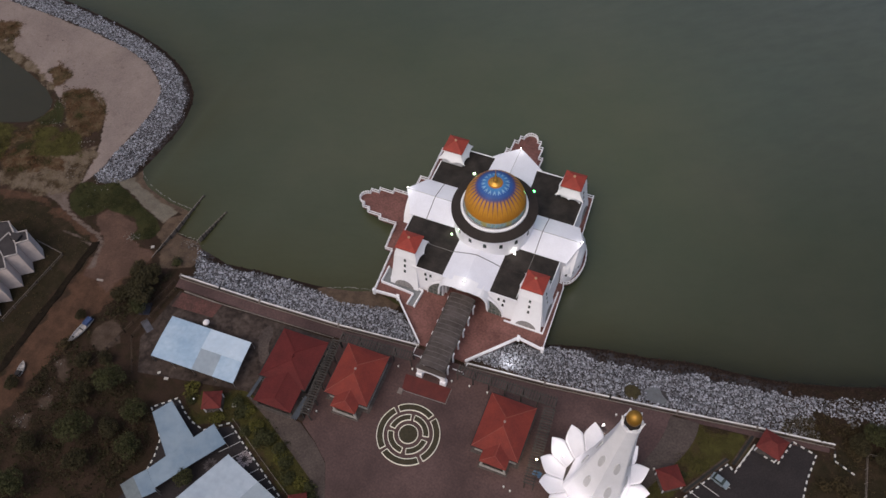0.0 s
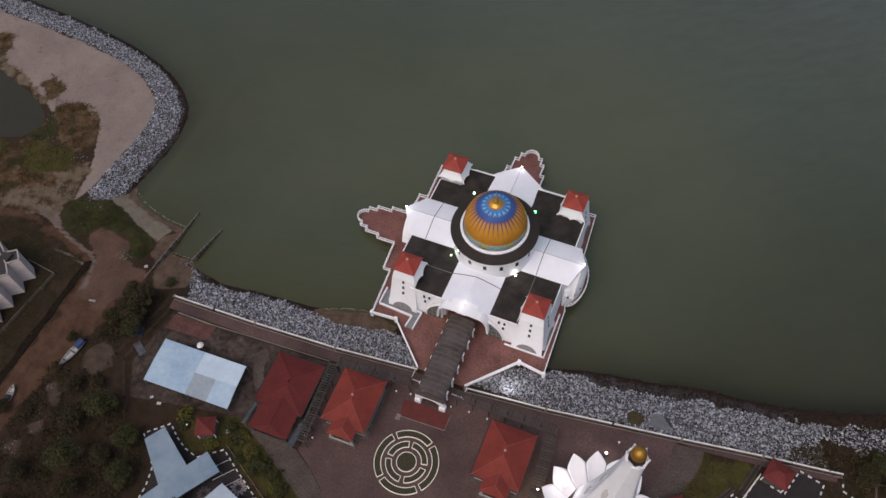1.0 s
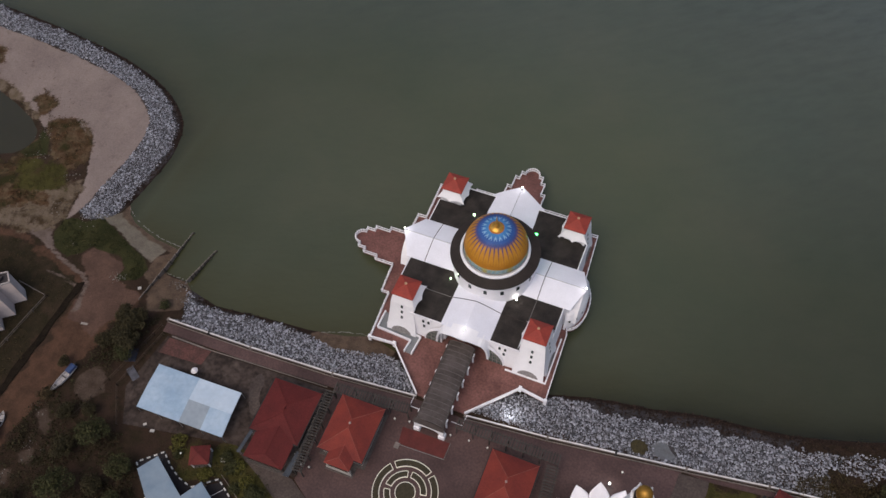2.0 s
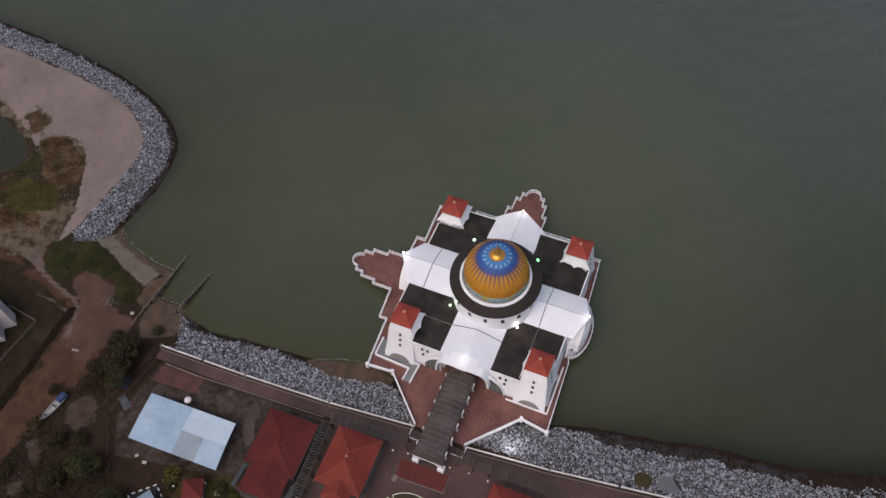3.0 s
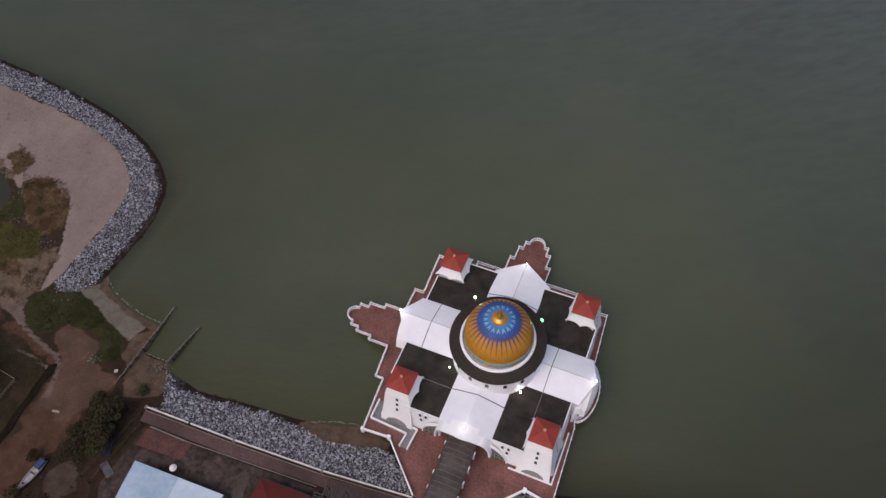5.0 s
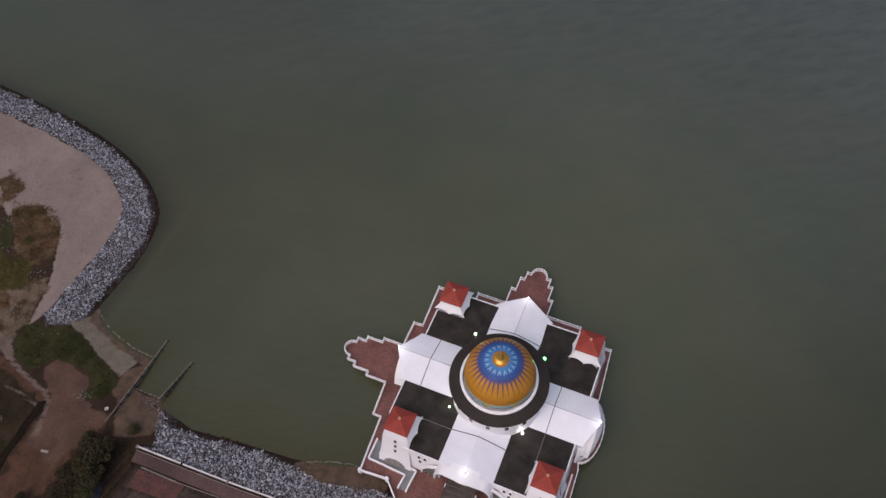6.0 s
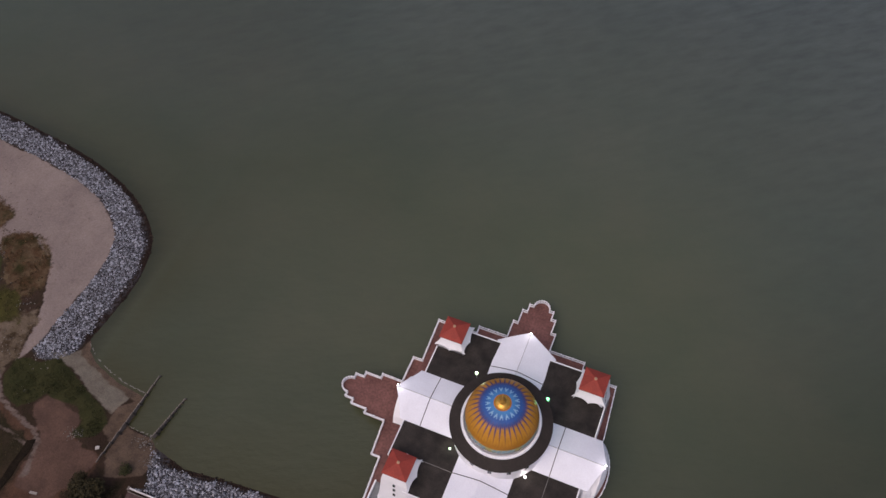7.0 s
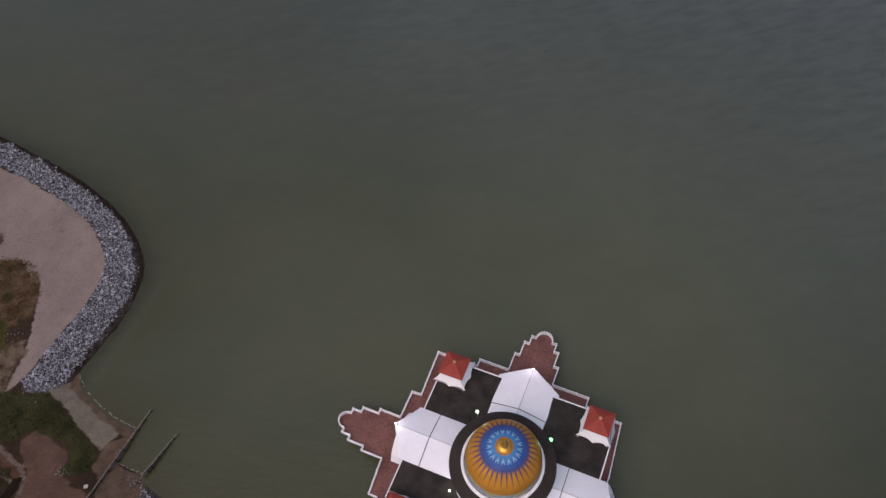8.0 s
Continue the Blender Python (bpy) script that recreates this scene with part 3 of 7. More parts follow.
isle_shift(ROCK, 0.25, 1.75)
isle_shift(ROCKWET, 0.6, 1.5)
G_ = (1 + 5 ** 0.5) / 2
ICO = np.array([(-1, G_, 0), (1, G_, 0), (-1, -G_, 0), (1, -G_, 0), (0, -1, G_), (0, 1, G_), (0, -1, -G_), (0, 1, -G_), (G_, 0, -1), (G_, 0, 1), (-G_, 0, -1), (-G_, 0, 1)]) / 1.902
ICOF = np.array([(0, 11, 5), (0, 5, 1), (0, 1, 7), (0, 7, 10), (0, 10, 11), (1, 5, 9), (5, 11, 4), (11, 10, 2), (10, 7, 6), (7, 1, 8), (3, 9, 4), (3, 4, 2), (3, 2, 6), (3, 6, 8), (3, 8, 9), (4, 9, 5), (2, 4, 11), (6, 2, 10), (8, 6, 7), (9, 8, 1)])


def stones(name, spots, mat, label, seed, lo=0.1, hi=0.3):
    """Many angular boulders in one mesh."""
    rng = np.random.RandomState(seed)
    k = len(spots)
    size = lo + (hi - lo) * rng.rand(k, 1) ** 1.6
    v = ICO[None] * (1 + rng.uniform(-0.42, 0.3, (k, 12, 1)))
    v = v * (size * rng.uniform(0.7, 1.3, (k, 3)))[:, None, :] * np.array([1, 1, 0.72])
    a = rng.uniform(0, 6.28, k)
    c, s = np.cos(a)[:, None], np.sin(a)[:, None]
    x, y = v[..., 0] * c - v[..., 1] * s, v[..., 0] * s + v[..., 1] * c
    v = np.stack([x, y, v[..., 2]], -1) + np.array(spots)[:, None, :]
    f = ICOF[None] + (np.arange(k) * 12)[:, None, None]
    me = bpy.data.meshes.new(name)
    me.from_pydata(v.reshape(-1, 3).tolist(), [], f.reshape(-1, 3).tolist())
    me.materials.append(mat)
    return tagged(new(name, me), label, "rocks", kind="stuff")


def scatter(poly, step, seed, keep=None):
    rng = np.random.RandomState(seed)
    p = np.array(poly)
    x0, y0 = p.min(0)
    x1, y1 = p.max(0)
    X, Y = np.meshgrid(np.arange(x0, x1, step), np.arange(y0, y1, step))
    X = X + rng.uniform(-0.45, 0.45, X.shape) * step
    Y = Y + rng.uniform(-0.45, 0.45, Y.shape) * step
    hit, far = inside(X, Y, [tuple(q) for q in poly])
    rag = far + 0.5 * waves(X, Y, 3, seed + 3) + rng.uniform(-0.7, 0.3, X.shape)
    ok = hit & (rag > 0.0)
    return X[ok], Y[ok]


def revetment(name, poly, seed, label, step=0.3, wet=1.5):
    x, y = scatter(poly, step, seed)
    bare = np.minimum(np.hypot((x - 39.8) / 1.35, y + 25.5), np.hypot((x - 44.6) / 1.6, (y + 24.6) / 1.25)) > 1.35
    bare &= ~((x > 75 + 2.5 * waves(x, y, 3, 6)) & (y < -17.6 + (x - 70) * 0.16 + waves(x, y, 2.5, 8)))
    bare &= ((x > -125) | (np.random.RandomState(seed + 5).rand(len(x)) < 0.8)) & (x < 92) & (x > -190) & ((x < 75) | (np.random.RandomState(seed + 6).rand(len(x)) < 0.58))
    x, y = x[bare], y[bare]
    _, sea = inside(x, y, COAST)
    edge = sea + 0.8 * waves(x, y, 2.5, seed + 9) + np.random.RandomState(seed + 2).uniform(-0.5, 0.5, len(x))
    z = np.maximum(ground_height(x, y), SEA - 0.2) + 0.04 + 0.2 * np.random.RandomState(seed).rand(len(x))
    dry = edge > np.where(x > 5, 0.9 + (wet - 0.9) * np.clip((x - 22) / 10, 0, 1), wet)
    thin = dry | (np.random.RandomState(seed + 7).rand(len(x)) < 0.55)
    stones(name, np.stack([x, y, z], -1)[dry], ROCK, label, seed)
    stones("wet_" + name, np.stack([x, y, z - 0.12], -1)[~dry & thin], ROCKWET, "dark wet boulders along the waterline", seed + 1, 0.12, 0.3)


revetment("spit_rocks", ARMOUR[0], 21, "pale grey boulder armour round the sand spit")
revetment("shore_rocks", ARMOUR[1], 31, "pale grey boulder armour below the sea wall", wet=1.3)
revetment("shore_rocks", ARMOUR[2], 41, "pale grey boulder armour below the sea wall", wet=3.4)

RUBBLE = material("pale_rubble", (0.2, 0.185, 0.175), (0.1, 0.09, 0.082), scale=1.5, fine=4, spread=0.2)
for cx, cy, r, count, seed in ((-80.3, -30.6, 1.7, 46, 61), (-97.5, -19.6, 2.6, 26, 62), (-66.8, -26.6, 1.8, 60, 63), (-95.0, -27.0, 2.0, 8, 64), (-62.8, -29.5, 1.6, 50, 65), (-73.0, -71.0, 3.2, 26, 66), (-76.6, -63.5, 1.6, 16, 67), (-75.5, -78.0, 1.8, 22, 68), (-125.3, -0.2, 2.2, 34, 69), (-121.4, -7.0, 2.4, 24, 70), (-109.9, -9.7, 2.2, 18, 71), (-105.9, -19.3, 3.0, 24, 72)):
    rng = np.random.RandomState(seed)
    x, y = cx + rng.normal(size=count) * r * 0.6, cy + rng.normal(size=count) * r * 0.4
    stones("rubble", np.stack([x, y, np.maximum(ground_height(x, y), SEA) + 0.12], -1), RUBBLE, "scattered pale rubble on bare ground", seed, 0.07, 0.19)

# ---- terrace on the water ----
def tip(cx, cy, ang, hw=(4.6, 3.6, 2.65, 1.75), out=(4.3, 7.7, 9.5), end=11.3):
    """Stepped viewing tongue that ends in a half round; ang turns its outward axis from +y."""
    pts = [(hw[0], 0), (hw[0], out[0]), (hw[1], out[0]), (hw[1], out[1]), (hw[2], out[1]), (hw[2], out[2]), (hw[3], out[2])]
    pts += [(hw[3] * math.cos(a), out[2] + (end - out[2]) * math.sin(a)) for a in [math.pi * k / 10 for k in range(1, 10)]]
    pts += [(-x, y) for x, y in pts[:7][::-1]]
    c, s = math.cos(ang), math.sin(ang)
    return [(cx + x * c - y * s, cy + x * s + y * c) for x, y in pts]


BAY = [(19.0 + 2.9 * math.cos(a), -0.4 + 6.1 * math.sin(a)) for a in [-math.pi / 2 + math.pi * k / 14 for k in range(15)]]
OUTLINE = [(-19.5, -23.5), (-13.9, -23.1), (-5.0, -31.7), (5.8, -32.0), (14.3, -22.9), (19.9, -23.7), (19.4, -8.0)] + BAY + [(19.1, 7.5), (18.4, 18.6), (11.0, 18.8), (11.0, 21.4)]
OUTLINE += tip(-1.3, 21.4, 0.0, (4.7, 3.7, 2.7, 1.75), (4.0, 7.2, 9.0), 10.8) + [(-12.3, 21.4), (-12.3, 19.8), (-21.0, 19.8), (-20.6, 9.8), (-22.6, 9.7)] + tip(-22.6, -0.6, math.pi / 2, (4.5, 3.6, 2.6, 1.65), (4.4, 7.8, 9.6), 11.4) + [(-22.0, -12.2), (-20.3, -12.2)]

bm = prism(B(), OUTLINE, -0.6, 0.0)
terrace = tagged(part("terrace", bm, TERRACE), "red-brown tiled terrace standing over the sea", "terrace", kind="structure")
pile = mesh_of("pile", lathe(B(), [(0.35, -7.0), (0.35, -0.6)], 12), CONCRETE)
for x, y in [(x, y) for x in range(-18, 20, 6) for y in range(-20, 19, 6)] + [(-29, -3), (-29, 2), (-4, 27), (1, 27), (-8, -26.5), (8, -26.5)]:
    p = part("pile", pile, None, terrace)
    p.location = (x, y, 0)

balustrade = thing("balustrade", "white painted balustrade with square posts round the terrace", "railing")
post = mesh_of("post", box(B(), -0.12, 0.12, -0.12, 0.12, 0.0, 1.1, 0.03), WHITE)
loop = OUTLINE + OUTLINE[:1]
for i, (a, b) in enumerate(zip(loop, loop[1:])):
    a, b = Vector((*a, 0)), Vector((*b, 0))
    if i == 2:
        continue
    d = (b - a).length
    heavy = i in (0, 1, 3, 4)
    bm = beam(B(), a + Vector((0, 0, 1.0)), b + Vector((0, 0, 1.0)), 0.27 if heavy else 0.15, 0.14)
    part("top_rail", bm, WHITE, balustrade)
    bm = beam(B(), a + Vector((0, 0, 0.55 if heavy else 0.3)), b + Vector((0, 0, 0.55 if heavy else 0.3)), 0.24 if heavy else 0.16, 0.55 if heavy else 0.3)
    part("kerb", bm, WHITE, balustrade)
    k = max(1, round(d / 2.4))
    for j in range(k):
        p = part("post", post, None, balustrade)
        p.location = a.lerp(b, j / k)
corner = mesh_of("corner_pier", box(B(), -0.32, 0.32, -0.32, 0.32, -0.7, 1.2, 0.05), WHITE)
for x, y in ((-19.5, -23.5), (19.9, -23.7), (14.3, -22.9), (-13.9, -23.1)):
    p = part("corner_pier", corner, None, balustrade)
    p.location = (x, y, 0)

# ---- the mosque ----
mosque = thing("mosque", "white floodlit mosque with blue and gold dome above the sea", "mosque")
CX, CY = 0.62, -1.25
EAVE, RIDGE = 7.3, 9.0
# arms: axis offset, where the ridge apex lies, eave line at the end, place of the cross seam, half width, turn, flare of the outer eaves
ARMS = {
    "south": (0.45, 19.4, 18.3, 11.6, 5.4, math.pi, 0.0),
    "north": (-0.5, 19.9, 17.2, 10.9, 5.35, 0.0, 0.16),
    "west": (-0.3, 21.1, 18.2, 14.0, 5.3, math.pi / 2, 0.0),
    "east": (-0.75, 20.9, 18.9, 11.7, 5.0, -math.pi / 2, 0.0),
}


def arm_point(u, v, z, ang, off):
    """u across the arm (to the left when looking outward is minus), v outward."""
    c, s = math.cos(ang), math.sin(ang)
    x, y = u * c - v * s, u * s + v * c
    return Vector((x + (off if abs(s) < 0.5 else 0), y + (off if abs(s) > 0.5 else 0), z))


def vault(u, hw):
    """Height of the roof skin across an arm: a softly bowed gable."""
    t = min(1, abs(u) / hw)
    return RIDGE - (RIDGE - EAVE) * (0.75 * t + 0.25 * t * t)


STAINED = material("stained_glazing", (0.05, 0.085, 0.07), (0.2, 0.2, 0.19), rough=0.2, scale=1.6, fine=5, spread=0.4, bump=0, spec=0.5)


def arm(key):
    off, apex, eave_v, vm, hw, ang, flare = ARMS[key]
    n = 12
    us = [hw * (2 * k / n - 1) for k in range(n + 1)]
    ends = [eave_v + (apex - eave_v) * (1 - abs(u) / hw) ** 1.15 for u in us]
    bm = B()
    rows = []
    vs = 9
    for u, e in zip(us, ends):
        rows.append([bm.verts.new(arm_point(u * (1 + flare * (k / vs) ** 5), 2.0 + (e - 2.0) * k / vs, vault(u, hw) - 4.5 * flare * (k / vs) ** 5 * (abs(u) / hw) ** 3, ang, off)) for k in range(vs + 1)])
    low = [[bm.verts.new(v.co - Vector((0, 0, 0.28))) for v in r] for r in rows]
    for a, b, c, d in zip(rows, rows[1:], low, low[1:]):
        for k in range(vs):
            bm.faces.new((a[k], b[k], b[k + 1], a[k + 1]))
            bm.faces.new((c[k], c[k + 1], d[k + 1], d[k]))
        bm.faces.new((a[vs], b[vs], d[vs], c[vs]))
    for r, q in ((rows[0], low[0]), (rows[-1], low[-1])):
        for k in range(vs):
            bm.faces.new((r[k], r[k + 1], q[k + 1], q[k]))
    bmesh.ops.recalc_face_normals(bm, faces=bm.faces)
    roof = part("gable_roof", bm, ROOFWHITE, mosque, "smooth white gable roof with a dark seam")
    # ridge and cross seams
    bm = B()
    if key != "south":
        beam(bm, arm_point(0, 9.4, RIDGE + 0.05, ang, off), arm_point(0, apex - 0.1, RIDGE + 0.04, ang, off), 0.07, 0.05)
        part("ridge_seam", bm, STEEL, roof)
    bm = B()
    for a, b in zip(us, us[1:]):
        beam(bm, arm_point(a, vm, vault(a, hw) + 0.05, ang, off), arm_point(b, vm, vault(b, hw) + 0.05, ang, off), 0.13, 0.06)
    part("cross_seam", bm, DARKROOF, roof)
    # side walls under the eaves
    for s in (-1, 1):
        bm = B()
        for q in ((s * (hw - 0.35), s * (hw - 0.75)),):
            a, b = sorted(q)
            vsx = [arm_point(u, v, z, ang, off) for z in (0.0, EAVE - 0.1) for v in (6.0, eave_v - 0.3) for u in (a, b)]
            m = [bm.verts.new(p) for p in vsx]
            for f in ((0, 2, 3, 1), (4, 5, 7, 6), (0, 1, 5, 4), (2, 6, 7, 3), (0, 4, 6, 2), (1, 3, 7, 5)):
                bm.faces.new([m[i] for i in f])
        bmesh.ops.recalc_face_normals(bm, faces=bm.faces)
        part("arm_wall", bm, WHITE, mosque)
    # hooked portal rim under the roof's prow, with a wide glazed arch set back behind it
    k = 14
    hr = 5.85 if key == "south" else 4.9
    gw, gh, gv = (8.7, 7.2, 19.15) if key == "south" else (hw + 0.7, 6.9, eave_v - 0.35)
    curve = [(-hr - 0.25 * (1 - i / 2) if i < 2 else -hr * (1 - (i - 2) / (k - 2)), 2.7 + 0.25 * i if i < 2 else 3.2 + 4.75 * math.sin((i - 2) / (k - 2) * math.pi / 2) ** 0.62) for i in range(k + 1)]
    if key == "south":
        curve = [(-hr, 2.6), (-hr + 0.12, 4.2)] + [(-hr + 2.25 * (1 - math.cos(a)) + 0.12, 4.2 + (vault(3.5, hw) - 4.25) * math.sin(a)) for a in [math.pi / 2 * q / 6 for q in range(1, 7)]] + [(-u, vault(u, hw) + 0.02) for u in (2.6, 1.7, 0.8, 0.0)]
    curve = curve + [(-u, z) for u, z in curve[-2::-1]]
    bm = B()
    rings = []
    for u, z in curve:
        v_out = eave_v + (2.6 - 0.7 * abs(u) / hr if key == "south" else (apex - eave_v) * 0.6 + 0.3)
        v_in = gv - 1.5 if key == "south" else eave_v - 0.3
        inner = 1 - 0.38 / max(1.0, abs(u))
        ui, zi = (u * inner, z - 0.1) if abs(u) > 1.5 else (u, z - 0.42)
        rings.append([arm_point(u, v_out, z, ang, off), arm_point(ui, v_out, zi, ang, off), arm_point(ui, v_in, zi, ang, off), arm_point(u, v_in, z, ang, off)])
    loft(bm, rings)
    bmesh.ops.recalc_face_normals(bm, faces=bm.faces)
    arch = part("portal_arch", bm, WHITE, mosque, "white hooked portal arch")
    bm = B()
    gc = [(-gw * math.cos(a), gh * math.sin(a) ** 0.9) for a in [math.pi * q / 28 for q in range(29)]]
    open_w = 5.5 if key == "south" else 0.0
    for side in ((-1, 1) if open_w else (0,)):
        run = [p for p in gc if p[0] * side > open_w] if side else gc
        if side:
            edge = (side * open_w, gh * math.sin(math.acos(open_w / gw)) ** 0.9)
            run = [edge] + run[::side] if side > 0 else run + [edge]
            run = (run + [(edge[0], 0.0)]) if side < 0 else ([(edge[0], 0.0)] + run[:1] + run[1:][::1])
        face = [bm.verts.new(arm_point(u, gv, z, ang, off)) for u, z in run]
        back = [bm.verts.new(arm_point(u, gv - 0.2, z, ang, off)) for u, z in run]
        bm.faces.new(face)
        bm.faces.new(back[::-1])
        for q in range(len(run)):
            w = (q + 1) % len(run)
            bm.faces.new((face[q], back[q], back[w], face[w]))
    if open_w:
        inner = [arm_point(u, v, z, ang, off) for v in (14.6, 14.4) for u, z in ((-open_w, 0.0), (open_w, 0.0), (open_w, 6.9), (-open_w, 6.9))]
        loft(bm, [inner[:4], inner[4:]])
    bmesh.ops.recalc_face_normals(bm, faces=bm.faces)
    glass = part("glazing", bm, STAINED, mosque, "green and dark stained glazing with pale tracery")
    for i in range(-9, 10):
        u = i * gw / 9.5
        if abs(u) < open_w:
            continue
        zt = gh * math.sin(math.acos(min(1, abs(u) / gw))) ** 0.9
        part("mullion", beam(B(), arm_point(u, gv + 0.05, 0, ang, off), arm_point(u, gv + 0.05, zt, ang, off), 0.08, 0.1), RIB, glass)
    for z in (1.4, 2.8, 4.2):
        w = gw * math.cos(math.asin((z / gh) ** 1.11))
        for u0, u1 in (((-w, -open_w), (open_w, w)) if open_w else ((-w, w),)):
            part("transom", beam(B(), arm_point(u0, gv + 0.06, z, ang, off), arm_point(u1, gv + 0.06, z, ang, off), 0.1, 0.08), RIB, glass)
    rim = []
    for u, z in gc:
        s_ = 1.028
        rim.append([arm_point(u, gv + 0.14, z, ang, off), arm_point(u * s_, gv + 0.14, z * s_, ang, off), arm_point(u * s_, gv - 0.4, z * s_, ang, off), arm_point(u, gv - 0.4, z, ang, off)])
    part("glazing_rim", loft(B(), rim), WHITE, glass)


for key in ARMS:
    arm(key)

# flat roofs over the four quarters, with low upstands and walls below
QUARTERS = [(5.6, 17.4, -18.2, -5.6), (-17.3, -4.7, -18.1, -5.4), (-17.4, -5.5, 4.8, 16.4), (4.6, 17.3, 4.0, 16.3)]
for x0, x1, y0, y1 in QUARTERS:
    sx, sy = (1 if x0 > 0 else -1), (1 if y0 > 0 else -1)
    xi, xo = (x0, x1) if sx > 0 else (x1, x0)
    yi, yo = (y0, y1) if sy > 0 else (y1, y0)
    cut = 5.2
    xm, ym = xo - sx * cut, yo - sy * cut
    L = [(xi, yi), (xo, yi), (xo, ym), (xm, ym), (xm, yo), (xi, yo)]
    L = L if sx * sy > 0 else L[::-1]
    bm = prism(B(), L, 6.9, 7.2)
    bmesh.ops.recalc_face_normals(bm, faces=bm.faces)
    slab = part("flat_roof", bm, DARKROOF, mosque, "black bitumen flat roof")
    part("upstand", beam(B(), (xi, yo + sy * 0.05, 7.36), (xm, yo + sy * 0.05, 7.36), 0.2, 0.6), WHITE, slab)
    part("upstand", beam(B(), (xo + sx * 0.05, yi, 7.36), (xo + sx * 0.05, ym, 7.36), 0.2, 0.6), WHITE, slab)
    sx_, sy_ = sx * ARMS["east" if sx > 0 else "west"][3], sy * ARMS["north" if sy > 0 else "south"][3]
    if sy < 0:
        part("roof_seam", beam(B(), (xi, sy_, 7.25), (xm if abs(sy_) > abs(ym) else xo, sy_, 7.25), 0.1, 0.05), RIB if sx < 0 else RINGROOF, slab)
    if sx > 0 > sy:
        part("roof_seam", beam(B(), (sx_, yi, 7.252), (sx_, yo, 7.252), 0.1, 0.05), RIB, slab)
    # outer walls, leaning slightly inward
    lo = [(xi, yi), (xo + sx * 0.5, yi), (xo + sx * 0.5, ym), (xm, ym), (xm, yo + sy * 0.9), (xi, yo + sy * 0.9)]
    lo = lo if sx * sy > 0 else lo[::-1]
    bm = loft(B(), [[(*p, 0.0) for p in lo], [(*p, 6.9) for p in L]])
    bmesh.ops.recalc_face_normals(bm, faces=bm.faces)
    part("outer_wall", bm, WHITE, mosque)


def arched(w, h, t, n=8):
    """Arched leaf in the xz plane, its face at y 0 looking to -y."""
    bm = B()
    pts = [(-w / 2, 0), (w / 2, 0)] + [(w / 2 * math.cos(a), h - w / 2 + w / 2 * math.sin(a)) for a in [math.pi * k / n for k in range(n + 1)]]
    f = [bm.verts.new((x, 0, z)) for x, z in pts]
    g = [bm.verts.new((x, t, z)) for x, z in pts]
    bm.faces.new(f)
    bm.faces.new(g[::-1])
    for i in range(len(pts)):
        j = (i + 1) % len(pts)
        bm.faces.new((f[i], g[i], g[j], f[j]))
    return bm


window_leaf = mesh_of("window", arched(0.62, 1.15, 0.3), DARKGLASS)
window_trim = mesh_of("window_frame", arched(0.86, 1.36, 0.22), WHITE)


def window(parent, m, scale=1.0):
    w = part("window", window_leaf, None, parent, "small dark arched window")
    w.matrix_basis = m @ Matrix.Diagonal((scale, 1, scale, 1))
    f = part("window_frame", window_trim, None, w)
    f.location = (0, 0.05, -0.1)
    return w


# front windows beside the portal
for cx, cz in ((8.1, 5.6), (9.3, 5.6), (9.1, 4.0), (-7.6, 5.7), (-8.8, 5.7), (-8.6, 4.1)):
    window(mosque, pose(cx, -18.24 - 0.9 * (1 - cz / 6.9) - 0.22, cz, -7), 0.82)

# rounded apse on the east end
bm = B()
rings = []
for z, f in ((0.0, 1.0), (3.4, 0.99), (3.5, 1.03), (3.7, 1.03), (5.0, 0.92), (6.2, 0.68), (6.8, 0.4), (7.0, 0.05)):
    rings.append([(18.2, -0.4 - 5.75 * f, z)] + [(18.4 + 2.9 * f * math.cos(a), -0.4 + 5.75 * f * math.sin(a), z) for a in [-math.pi / 2 + math.pi * k / 18 for k in range(19)]] + [(18.2, -0.4 + 5.75 * f, z)])
loft(bm, rings)
apse = part("apse", bm, WHITE, mosque, "rounded white apse with half-dome roof")
for k in range(7):
    a = -75 + 25 * k
    window(apse, pose(18.4 + 2.9 * math.cos(radians(a)), -0.4 + 5.72 * math.sin(radians(a)), 2.4, 0, 0, 90 + a), 0.9)

# drum, ring roof, dome
drum = part("drum", lathe(B(), [(8.9, 6.8), (8.9, 12.9), (9.1, 13.0), (9.1, 13.4)], 72, CX, CY), WHITE, mosque, "white round drum with small arched windows")
for k in range(16):
    a = 360 / 16 * k + 7
    window(drum, Matrix.Translation((CX, CY, 0)) @ pose(0, 0, 0, 0, 0, a) @ pose(0, -8.94, 10.3, 0, 0, 0), 1.2)
part("ring_roof", lathe(B(), [(9.35, 13.2), (9.45, 13.35), (9.42, 13.62), (7.5, 14.1), (7.3, 14.1), (7.3, 13.2)], 96, CX, CY, False), RINGROOF, mosque, "dark brown sloping ring roof", smooth=False)
part("dome_rim", lathe(B(), [(7.32, 13.6), (7.34, 14.4), (7.2, 14.55), (6.85, 14.55), (6.8, 13.9)], 96, CX, CY, False), WHITE, mosque, "white dome rim")
DOME_R, DOME_H, DOME_Z = 6.7, 7.2, 14.1


def dome_profile(t):
    """t 0 at the rim, 1 at the crown: radius and height."""
    a = t * math.pi / 2
    return DOME_R * (math.cos(a) ** 0.92) * (1 + 0.035 * math.sin(2 * a)), DOME_Z + DOME_H * math.sin(a) ** 1.02


